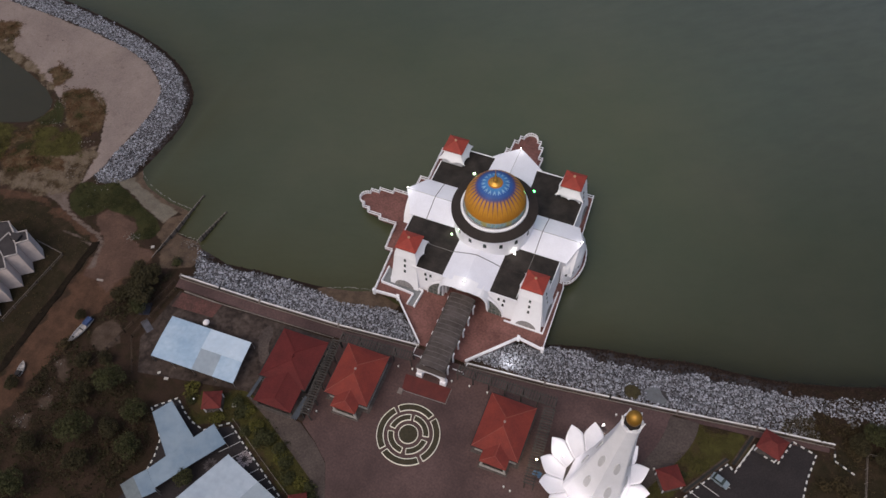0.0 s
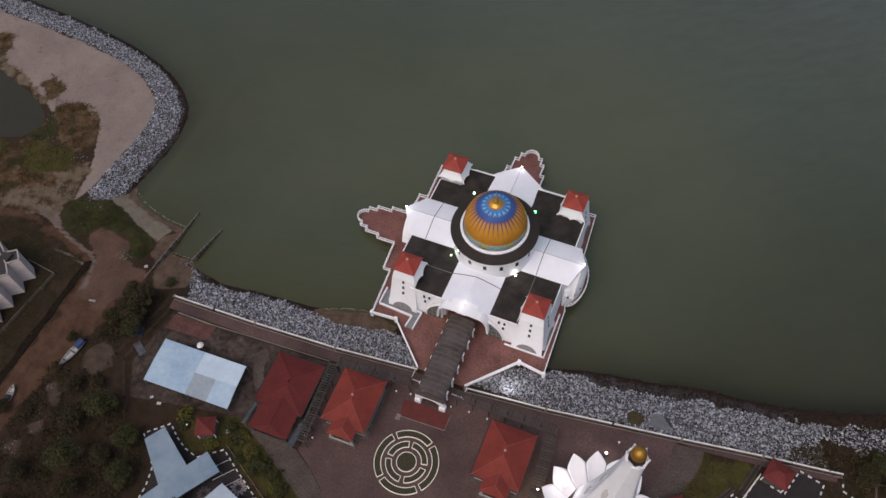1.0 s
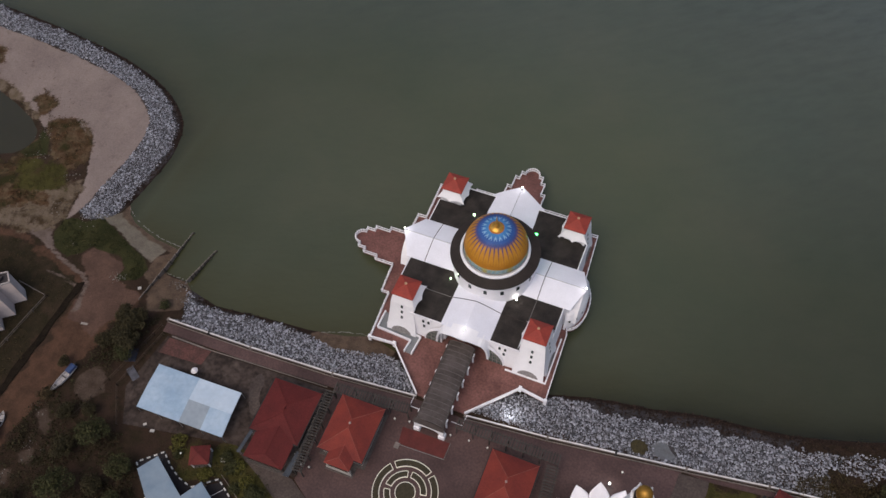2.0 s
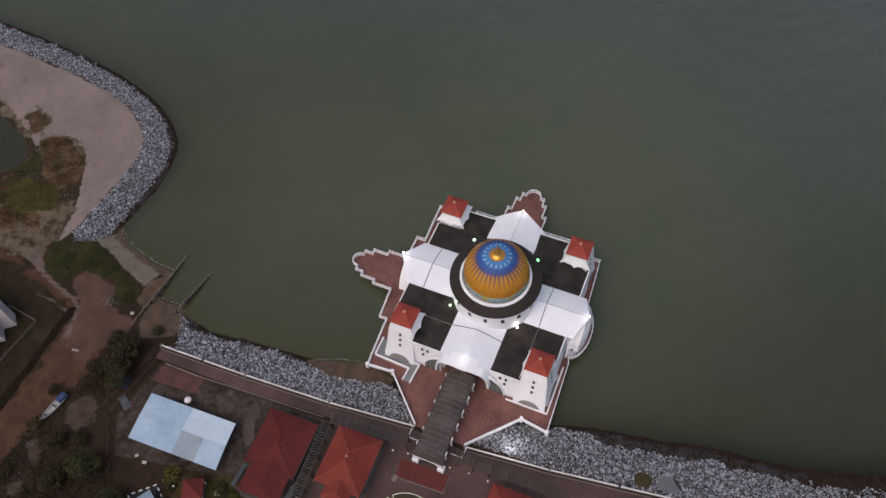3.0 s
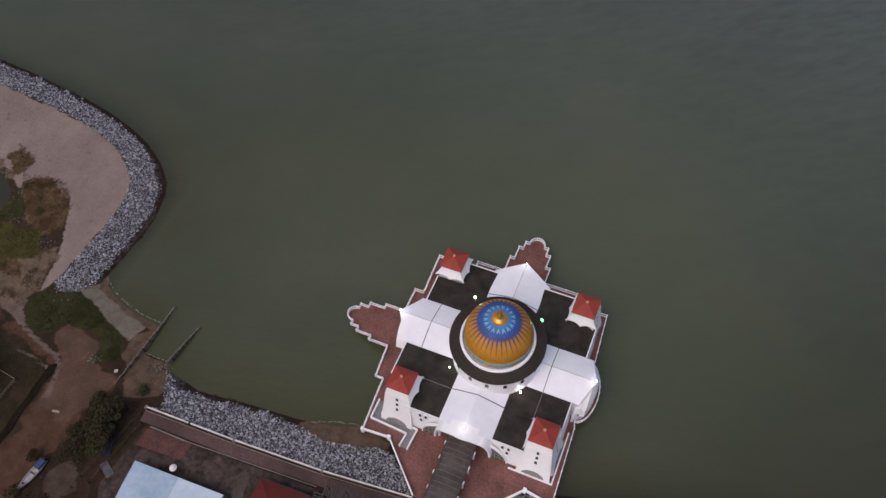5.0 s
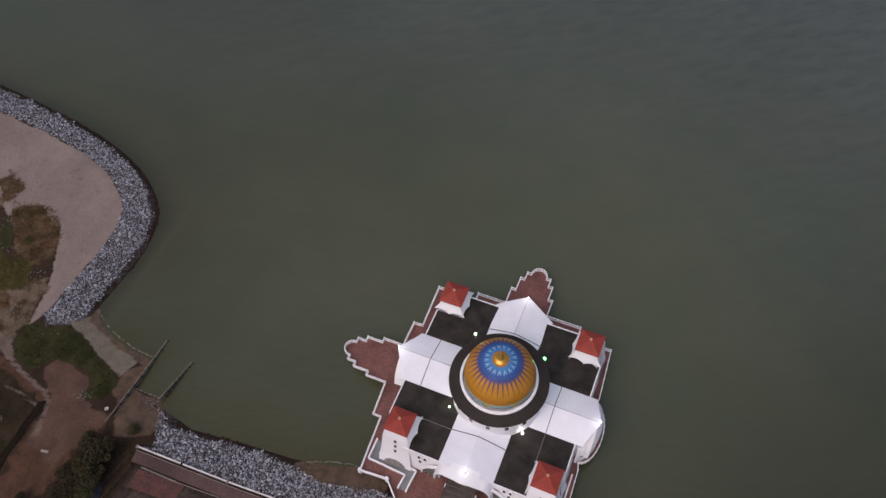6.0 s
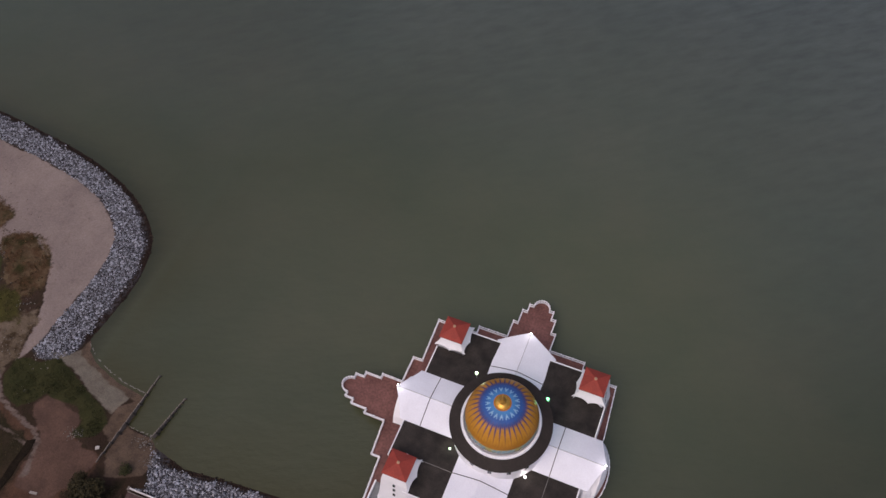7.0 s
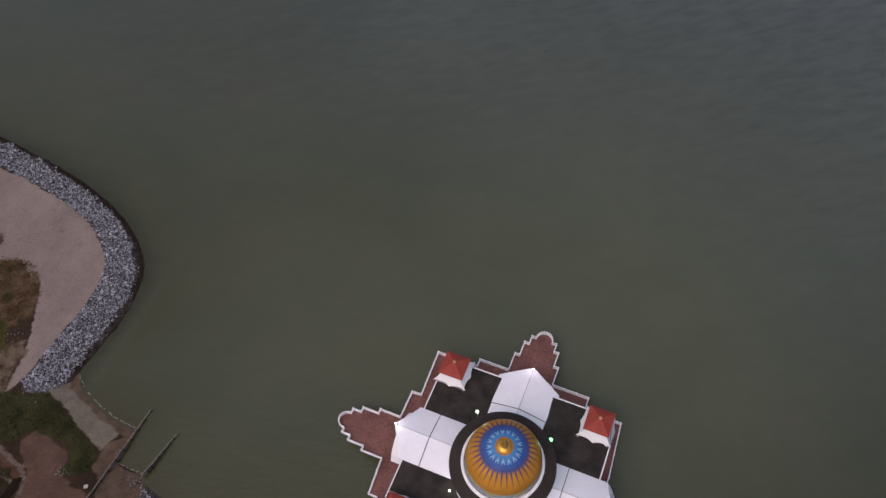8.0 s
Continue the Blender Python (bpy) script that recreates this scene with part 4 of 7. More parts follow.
def dome_color(t, a, fingers=36):
    """Painted pattern: mosaic foot, gold field with narrow blue rays, blue crown with pale motifs."""
    gold, orange, brown = (0.5, 0.23, 0.03), (0.43, 0.18, 0.022), (0.19, 0.08, 0.05)
    blue, deep, pale, sky_ = (0.035, 0.1, 0.31), (0.05, 0.06, 0.2), (0.22, 0.39, 0.57), (0.06, 0.2, 0.44)
    foot = ((0.2, 0.33, 0.42), (0.31, 0.36, 0.2), (0.3, 0.4, 0.5), (0.24, 0.36, 0.34))
    w = (a / (2 * math.pi) * fingers) % 1.0
    tri = 1 - abs(2 * w - 1)

    def blend(p, q, f):
        f = min(1.0, max(0.0, f))
        return tuple(x + (y - x) * f for x, y in zip(p, q))

    if t < 0.125:
        tile = foot[int(a * 29 + (3 if t > 0.06 else 0)) % 4] if 0.02 < t < 0.115 else (0.36, 0.42, 0.46)
        # eight yellow gleams of the floodlights, painted over the mosaic
        return blend(tile, (0.42, 0.33, 0.05), 0.8 * max(0.0, math.cos(8 * a)) ** 3)
    if t < 0.15:
        return (0.36, 0.3, 0.08)
    if t > 0.875:
        return (0.42, 0.17, 0.03)
    w2 = (a / (2 * math.pi) * 17) % 1.0
    tri2 = 1 - abs(2 * w2 - 1)
    if t > 0.72:
        # pale motifs: two short bars below a small bud
        motif = (0.42 < tri2 < 0.72 and 0.735 < t < 0.765) or (tri2 > 0.5 and 0.765 < t < 0.785) or (tri2 > 0.75 and 0.785 < t < 0.81)
        return pale if motif else blend(blue, sky_, (t - 0.73) / 0.09)
    # gold field whose upper part turns blue, crossed by narrow rays that widen upwards
    field = blend(orange, gold, (t - 0.2) / 0.12 - (0.8 if tri < 0.16 else 0.0))
    field = blend(field, deep, (t - 0.55 - 0.05 * tri) / 0.07)
    field = blend(field, blue, (t - 0.6) / 0.09)
    half = 0.06 + 0.42 * max(0.0, (t - 0.28) / 0.34) ** 1.3
    ray = blend(brown, (0.085, 0.06, 0.15), (t - 0.36) / 0.16)
    if t > 0.22:
        return blend(field, blend(ray, blue, (t - 0.6) / 0.1), ((tri - (1 - half)) / 0.18 + 0.5) * min(0.85, (t - 0.2) / 0.22))
    return field


n_a, n_t = 288, 72
bm = B()
rings = []
for i in range(n_t):
    t = i / n_t * 0.985
    r, z = dome_profile(t)
    rings.append([bm.verts.new((r * math.cos(2 * math.pi * k / n_a), r * math.sin(2 * math.pi * k / n_a), z)) for k in range(n_a)])
for a, b in zip(rings, rings[1:]):
    for k in range(n_a):
        j = (k + 1) % n_a
        bm.faces.new((a[k], a[j], b[j], b[k]))
bm.faces.new(rings[-1])
DOMEPAINT = material("painted_dome", (1, 1, 1), (0.8, 0.8, 0.8), rough=0.42, scale=0.5, fine=6, spread=0.1, bump=0.08)
dn, dl = DOMEPAINT.node_tree.nodes, DOMEPAINT.node_tree.links
att = dn.new("ShaderNodeAttribute")
att.attribute_name = "pattern"
mulc = dn.new("ShaderNodeMix")
mulc.data_type, mulc.blend_type = "RGBA", "MULTIPLY"
mulc.inputs[0].default_value = 1.0
bsdf = dn["Principled BSDF"]
src = bsdf.inputs["Base Color"].links[0].from_socket
dl.new(att.outputs["Color"], mulc.inputs[6])
dl.new(src, mulc.inputs[7])
dl.new(mulc.outputs[2], bsdf.inputs["Base Color"])
me = mesh_of("dome", bm, DOMEPAINT, smooth=True)
col = me.attributes.new("pattern", "FLOAT_COLOR", "POINT")
vals = []
for i in range(n_t):
    for k in range(n_a):
        vals += [*dome_color(i / n_t * 0.985, 2 * math.pi * k / n_a), 1.0]
col.data.foreach_set("color", vals)
dome = part("dome", me, None, mosque, "gold dome with blue rays, blue crown and pale motifs")
dome.location = (CX, CY + 0.35, 0.3)
part("finial", lathe(B(), [(1.32, 21.15), (1.36, 21.4), (1.2, 21.62), (0.78, 21.75), (0.42, 21.95), (0.5, 22.25), (0.62, 22.5), (0.5, 22.85), (0.26, 23.1), (0.3, 23.4), (0.18, 23.8), (0.09, 24.5), (0.04, 25.3)], 28, CX, CY + 0.35), GOLD, mosque, "gilded bulb finial with a pointed tip", smooth=True)


GRILLE = material("grey_stone_grille", (0.32, 0.3, 0.3), (0.16, 0.15, 0.15), scale=2.5, fine=6, spread=0.3)


# corner towers: red tiled cap on a white shaft, scalloped skirt above the roofs, sweeping feet on the two outer sides
CAPKNOB = material("pale_tan_knob", (0.5, 0.31, 0.2), (0.36, 0.2, 0.13), spread=0.1)


def corner_tower(x, y):
    ox, oy = (1 if x > 0 else -1), (1 if y > 0 else -1)
    body = box(B(), -2.1, 2.1, -2.1, 2.1, 0.0, 9.0)
    hw = [(8.9, 2.1, 2.1), (8.2, 2.4, 2.4), (7.2, 2.85, 2.6), (5.6, 3.25, 2.75), (3.8, 3.75, 2.95), (2.0, 4.35, 3.2), (0.8, 4.8, 3.35), (0.0, 5.0, 3.4)]
    outer = [0 if oy < 0 else 2, 1 if ox > 0 else 3]
    for k in outer:
        c, s = round(math.cos(k * math.pi / 2)), round(math.sin(k * math.pi / 2))
        grow = 1.0 if k == 0 else 0.52
        loft(body, [[(px * c - py * s, px * s + py * c, z) for px, py in ((-w, -(2.1 + (out - 2.1) * grow)), (w, -(2.1 + (out - 2.1) * grow)), (1.9, -1.0), (-1.9, -1.0))] for z, out, w in hw])
    # filled corner between the two sweeping feet
    bx = [(ox * 2.0, oy * 2.0, 0.0), (ox * 3.5, oy * 2.0, 0.0), (ox * 3.5, oy * 3.5, 0.0), (ox * 2.0, oy * 3.5, 0.0)]
    bt = [(ox * 2.0, oy * 2.0, 7.6), (ox * 2.3, oy * 2.0, 7.6), (ox * 2.3, oy * 2.3, 7.6), (ox * 2.0, oy * 2.3, 7.6)]
    loft(body, [bx, bt] if ox * oy > 0 else [bx[::-1], bt[::-1]])
    bmesh.ops.recalc_face_normals(body, faces=body.faces)
    shaft = part("corner_tower", body, WHITE, mosque, "white tower with sweeping feet and red tiled cap")
    shaft.location = (x, y, 0)
    shaft.scale = (1, 1, 1.22)
    for k in range(4):
        if k in outer:
            continue
        c, s = round(math.cos(k * math.pi / 2)), round(math.sin(k * math.pi / 2))
        bm = B()
        n, m = 30, 6
        sheets = []
        for lift in (0.0, -0.16):
            rows = []
            for i in range(n + 1):
                u = 2 * i / n - 1
                reach = 1 - 0.2 * abs(math.sin(math.pi * (u + 1))) ** 0.8 * (1 if abs(u) < 0.98 else 0)
                row = []
                for q in range(m + 1):
                    t = reach * q / m
                    out = 2.1 + 1.2 * t ** 1.3
                    px, py, z = u * out * (1 - 0.06 * abs(u) * (1 - t)), -out + 0.35 * u * u * t, 8.95 - 2.1 * t + lift
                    row.append(bm.verts.new((px * c - py * s, px * s + py * c, z)))
                rows.append(row)
            sheets.append(rows)
            for a, b in zip(rows, rows[1:]):
                for q in range(m):
                    bm.faces.new((a[q], a[q + 1], b[q + 1], b[q]))
        for i in range(n):
            bm.faces.new((sheets[0][i][m], sheets[0][i + 1][m], sheets[1][i + 1][m], sheets[1][i][m]))
        bmesh.ops.recalc_face_normals(bm, faces=bm.faces)
        part("skirt", bm, WHITE, shaft, "flared white skirt with scalloped edge")
    cap = B()
    e = 2.42
    loft(cap, [[(-e, -e, 9.1), (e, -e, 9.1), (e, e, 9.1), (-e, e, 9.1)], [(-e, -e, 9.25), (e, -e, 9.25), (e, e, 9.25), (-e, e, 9.25)],
               [(-1.2, -1.2, 9.95), (1.2, -1.2, 9.95), (1.2, 1.2, 9.95), (-1.2, 1.2, 9.95)], [(-0.08, -0.08, 10.5), (0.08, -0.08, 10.5), (0.08, 0.08, 10.5), (-0.08, 0.08, 10.5)]])
    roof = part("cap_roof", cap, REDTILE, shaft, "red clay tile pyramid roof")
    for sx, sy in ((-1, -1), (1, -1), (1, 1), (-1, 1)):
        part("hip_ridge", beam(B(), (sx * e, sy * e, 9.3), (sx * 0.1, sy * 0.1, 10.56), 0.13, 0.1), REDTILE, roof)
    part("cap_knob", lathe(B(), [(0.2, 10.4), (0.31, 10.55), (0.27, 10.72), (0.06, 10.88)], 12), CAPKNOB, roof, "pale tan knob")
    part("cornice", box(B(), -2.22, 2.22, -2.22, 2.22, 8.88, 9.08, 0.04), WHITE, shaft)
    for k in outer:
        turn = pose(0, 0, 0, 0, 0, 90 * k)
        for z, out in ((6.65, 2.99), (5.3, 3.33), (3.95, 3.71)):
            window(shaft, turn @ pose(0, -(2.1 + (out - 2.1) * (1.0 if k == 0 else 0.52)) - 0.14, z - 0.35, -16 if k == 0 else -9) @ Matrix.Diagonal((1.25, 1, 0.95, 1)), 0.66)
        arch = part("foot_arch", arched(4.6, 2.5, 0.35), GRILLE, shaft, "grey grilled arch at the foot")
        arch.matrix_basis = turn @ pose(0, -5.08 if k == 0 else -3.7, 0.02, -19 if k == 0 else -11) @ Matrix.Diagonal((1, 1, 0.66, 1))
        for u in (-1.2, 0, 1.2):
            part("grille_bar", beam(B(), (u, -0.04, 0), (u, -0.04, 2.0 if u else 2.5), 0.08, 0.1), RIB, arch)
    return shaft


TOWERS = [(14.75, -14.85), (-13.75, -14.95), (-14.6, 13.85), (14.2, 13.25)]
for x, y in TOWERS:
    corner_tower(x, y)
# white plinth walls in front of the corner towers
part("plinth", box(B(), 9.9, 18.8, -20.1, -19.8, 0.0, 0.4, 0.05), WHITE, mosque)
part("plinth", box(B(), 18.5, 18.8, -19.78, -9.0, 0.0, 0.4, 0.05), WHITE, mosque)

# accessible ramp in an L beside the west tower
ramp = thing("ramp", "grey concrete ramp between low white walls", "ramp")
bm = B()
prism(bm, [(-18.9, -16.6), (-17.3, -16.6), (-17.3, -19.2), (-9.4, -19.6), (-9.7, -23.9), (-11.2, -23.8), (-11.0, -21.0), (-18.9, -20.6)], 0.0, 0.12)
part("ramp_floor", bm, material("blue_grey_concrete", (0.2, 0.21, 0.22), rough=0.8), ramp)
for a, b in (((-19.0, -16.5), (-19.0, -20.7)), ((-19.0, -20.7), (-11.0, -21.1)), ((-11.0, -21.1), (-11.3, -23.9)), ((-17.3, -16.5), (-17.3, -19.2)), ((-17.3, -19.2), (-9.3, -19.6)), ((-9.3, -19.6), (-9.6, -24.0))):
    part("side_wall", beam(B(), (*a, 0.75), (*b, 0.75), 0.28, 0.75), WHITE, ramp)

# ---- paved ground ----
def paving(name, poly, z, mat, label, thick=0.25):
    return tagged(part(name, prism(B(), poly, z - thick, z), mat), label, "paving", kind="structure")


YARD = material("stained_yard", (0.068, 0.051, 0.044), (0.02, 0.014, 0.012), scale=0.2, fine=0.9, spread=0.5)
PATHGREY = material("grey_path", (0.086, 0.067, 0.06), (0.052, 0.04, 0.036), scale=0.16, fine=2.4, spread=0.25)
TERRACE_OLD = material("faded_red_paving", (0.11, 0.05, 0.044), (0.06, 0.034, 0.03), scale=0.5, fine=3, spread=0.25)
REDMAT = material("red_entrance_tile", (0.115, 0.03, 0.027), (0.085, 0.025, 0.023), scale=0.6, fine=5, spread=0.12)
paving("plaza", [(-21.4, -34.6), (-5.1, -32.5), (5.9, -32.9), (22.7, -31.1), (48.6, -27.3), (46.2, -40.5), (43.5, -50), (40, -95), (-8, -95), (-9, -68), (-12, -62), (-16, -59), (-20.2, -56.5)], -0.42, PAVE, "red-brown block paved plaza between sea wall and gardens", 0.4)
paving("promenade", [(-63.2, -36.2), (-42.6, -35.5), (-23.3, -34.4), (-21.45, -34.25), (-21.45, -36.6), (-23.3, -36.7), (-42.6, -38.0), (-62.9, -38.6)], -0.4, PAVE, "red-brown paved promenade behind the sea wall", 0.4)
paving("promenade", [(48.65, -27.2), (64.2, -24.8), (78, -22.7), (78, -23.9), (64.2, -26.0), (53.8, -27.3)], -0.41, PAVE, "red-brown paved promenade behind the sea wall", 0.4)
paving("yard", [(-61.2, -39.2), (-42, -38.4), (-22.2, -37.4), (-20.4, -56.2), (-34.6, -54.8), (-58.6, -59.6), (-62.9, -52.5)], -0.44, YARD, "stained dark concrete yard behind the promenade", 0.3)
paving("worn_strip", rounded([(-38.5, -42.2), (-37.9, -39.1), (-35.8, -40.3), (-35.6, -43.9), (-33.4, -46.6), (-34.7, -48.7), (-37.4, -45.0), (-38.5, -42.2)], 1)[:-1], -0.43, PATHGREY, "worn pale concrete strip on the dark yard", 0.1)
paving("red_patch", [(-60.6, -39.4), (-50.2, -38.9), (-50.6, -42.4), (-60.9, -43.2)], -0.425, TERRACE_OLD, "faded red paving patch at the yard edge", 0.1)
paving("path", [(-34.4, -55.4), (-20.6, -56.6), (-16, -59.1), (-12, -62.1), (-9.05, -68), (-9.4, -72), (-13.4, -66), (-27, -58.6)], -0.43, PATHGREY, "worn grey concrete path beside the hedges", 0.3)
paving("path", rounded([(53.8, -27.2), (53.9, -30), (52.7, -34.2), (50.3, -38.8), (47, -44.5), (43.6, -51.5)]) + rounded([(41.4, -49), (44.4, -40.9), (46.6, -36.6), (47.9, -32), (48.2, -27.7)]), -0.41, PATHGREY, "worn grey concrete path curving beside the lawn", 0.3)
paving("entrance_mat", [(-4.9, -38.9), (5.2, -38.6), (5.2, -41.9), (-4.3, -42.4)], -0.36, REDMAT, "dark red tiled apron before the covered walkway", 0.1)
edging = tagged(part("edging", beam(beam(B(), (-4.4, -42.55, -0.3), (5.4, -42.05, -0.3), 0.1, 0.14), (5.32, -42.05, -0.3), (5.32, -38.6, -0.3), 0.07, 0.14), RIB), "thin white edging round the red apron", "edging", kind="structure")
board = thing("notice_board", "small pale slab beside the red apron", "sign")
part("slab", box(B(), -4.9, -3.9, -43.5, -42.3, -0.42, -0.1, 0.04), CONCRETE, board)


# ---- sea wall ----
def sea_wall(pts, label):
    w = thing("sea_wall", label, "sea wall")
    w["kind"] = "structure"
    for a, b in zip(pts, pts[1:]):
        a, b = Vector((*a, 0)), Vector((*b, 0))
        k = max(1, round((b - a).length / 13))
        for j in range(k):
            p, q = a.lerp(b, j / k), a.lerp(b, (j + 1) / k)
            d = (q - p).normalized() * 0.04
            p, q = p + d, q - d
            part("wall_bay", beam(B(), p, q, 0.35, 2.2), CONCRETE, w)
            part("coping", beam(B(), p + Vector((0, 0, 0.16)), q + Vector((0, 0, 0.16)), 0.27, 0.15), COPING, w)
            s = Vector((d.y, -d.x, 0)).normalized() * 0.62
            part("inner_kerb", beam(B(), p + s + Vector((0, 0, -0.18)), q + s + Vector((0, 0, -0.18)), 0.14, 0.3), CONCRETE, w)
            part("pier", box(B(), p.x - 0.22, p.x + 0.22, p.y - 0.42, p.y + 0.32, -0.6, 0.24, 0.03), KERBB if j % 2 else CONCRETE, w)
    return w


sea_wall(WALL_W, "low concrete sea wall with white coping")
sea_wall(WALL_E, "low concrete sea wall with white coping")
kerb_line = thing("garden_kerb", "pale kerb along the promenade's inner edge", "kerb")
for a, b in (((-60.2, -38.9), (-52.0, -38.8)), ((-52.0, -38.8), (-23.0, -37.0))):
    part("kerb", beam(B(), (*a, -0.28), (*b, -0.28), 0.3 if a[0] < -55 else 0.16, 0.2), CONCRETE, kerb_line)


# ---- covered walkway ----
walkway = thing("covered_walkway", "grey ribbed barrel-vaulted walkway with white columns and portal", "walkway")
W0, W1 = Vector((0.35, -19.6, 0)), Vector((0.62, -37.6, 0))


def vault_ring(t, hw, z0, rise, n=10):
    c = W0.lerp(W1, t)
    return [Vector((c.x - hw * math.cos(math.pi * k / n), c.y, z0 + rise * math.sin(math.pi * k / n))) for k in range(n + 1)]


bm = B()
rows = [[bm.verts.new(p) for p in vault_ring(t / 16, 2.7 if t < 16 else 2.75, 3.9, 0.75)] for t in range(17)]
rows2 = [[bm.verts.new(v.co - Vector((0, 0, 0.1))) for v in r] for r in rows]
for R_ in (rows, rows2):
    for a, b in zip(R_, R_[1:]):
        for k in range(10):
            bm.faces.new((a[k], a[k + 1], b[k + 1], b[k]))
bmesh.ops.recalc_face_normals(bm, faces=bm.faces)
vault_skin = part("vault", bm, GREYROOF, walkway, "dark grey barrel vault sheeting")
for t in range(17):
    bm = B()
    pts = vault_ring(t / 16, 2.74, 3.94, 0.76)
    for a, b in zip(pts, pts[1:]):
        beam(bm, a + Vector((0, 0, 0.05)), b + Vector((0, 0, 0.05)), 0.09, 0.08)
    part("rib", bm, VAULTRIB, vault_skin)
for s in (-1, 1):
    part("gutter", beam(B(), W0 + Vector((s * 2.8, 0, 3.95)), W1 + Vector((s * 2.8, 0, 3.95)), 0.22, 0.25), TIMBER, walkway)
    for j in range(6):
        c = W0.lerp(W1, (j + 0.4) / 6)
        col = part("column", box(B(), c.x + s * 2.75 - 0.16, c.x + s * 2.75 + 0.16, c.y - 0.16, c.y + 0.16, -0.42, 3.7, 0.04), WHITE, walkway)
        part("capital", box(B(), c.x + s * 2.75 - 0.1 + (0.0 if s > 0 else -0.28), c.x + s * 2.75 + 0.1 + (0.28 if s > 0 else 0), c.y - 0.36, c.y + 0.36, 3.1, 3.7, 0.1), WHITE, col)
# front portal
bm = B()
arcpts = [(-3.1, 0.0), (-3.1, 4.0), (3.1, 4.0), (3.1, 0.0), (2.15, 0.0), (2.15, 1.9)] + [(2.15 * math.cos(a), 1.9 + 1.15 * math.sin(a)) for a in [math.pi * k / 10 for k in range(1, 10)]] + [(-2.15, 1.9), (-2.15, 0.0)]
f = [bm.verts.new((0.65 + x, -38.3, z - 0.42)) for x, z in arcpts]
g = [bm.verts.new((0.65 + x, -37.6, z - 0.42)) for x, z in arcpts]
bm.faces.new(f)
bm.faces.new(g[::-1])
for i in range(len(arcpts)):
    j = (i + 1) % len(arcpts)
    bm.faces.new((f[i], g[i], g[j], f[j]))
bmesh.ops.recalc_face_normals(bm, faces=bm.faces)
portal = part("portal", bm, WHITE, walkway, "white arched entrance portal")
for s in (-1, 1):
    part("pier_base", box(B(), 0.65 + s * 2.65 - 0.65, 0.65 + s * 2.65 + 0.65, -38.6, -37.4, -0.42, 1.0, 0.05), WHITE, portal)
part("portal_cap", box(B(), 0.65 - 3.3, 0.65 + 3.3, -38.45, -37.45, 3.58, 3.78, 0.04), GREYROOF, portal)
# small white gates where the walkway meets the promenade
for x0, x1, y in ((-5.2, -2.9, -34.6), (3.9, 6.3, -34.6)):
    gate = thing("side_rail", "thin white rail beside the covered walkway", "railing")
    for a, b in (((x0, y, 0.5), (x1, y, 0.5)), ((x0, y + 2.2, 0.5), (x0, y, 0.5)) if x0 < 0 else ((x1, y, 0.5), (x1, y + 2.2, 0.5))):
        part("rail", beam(B(), a, b, 0.12, 0.12), WHITE, gate)
        part("rail_post", box(B(), b[0] - 0.08, b[0] + 0.08, b[1] - 0.08, b[1] + 0.08, -0.42, 0.6), WHITE, gate)


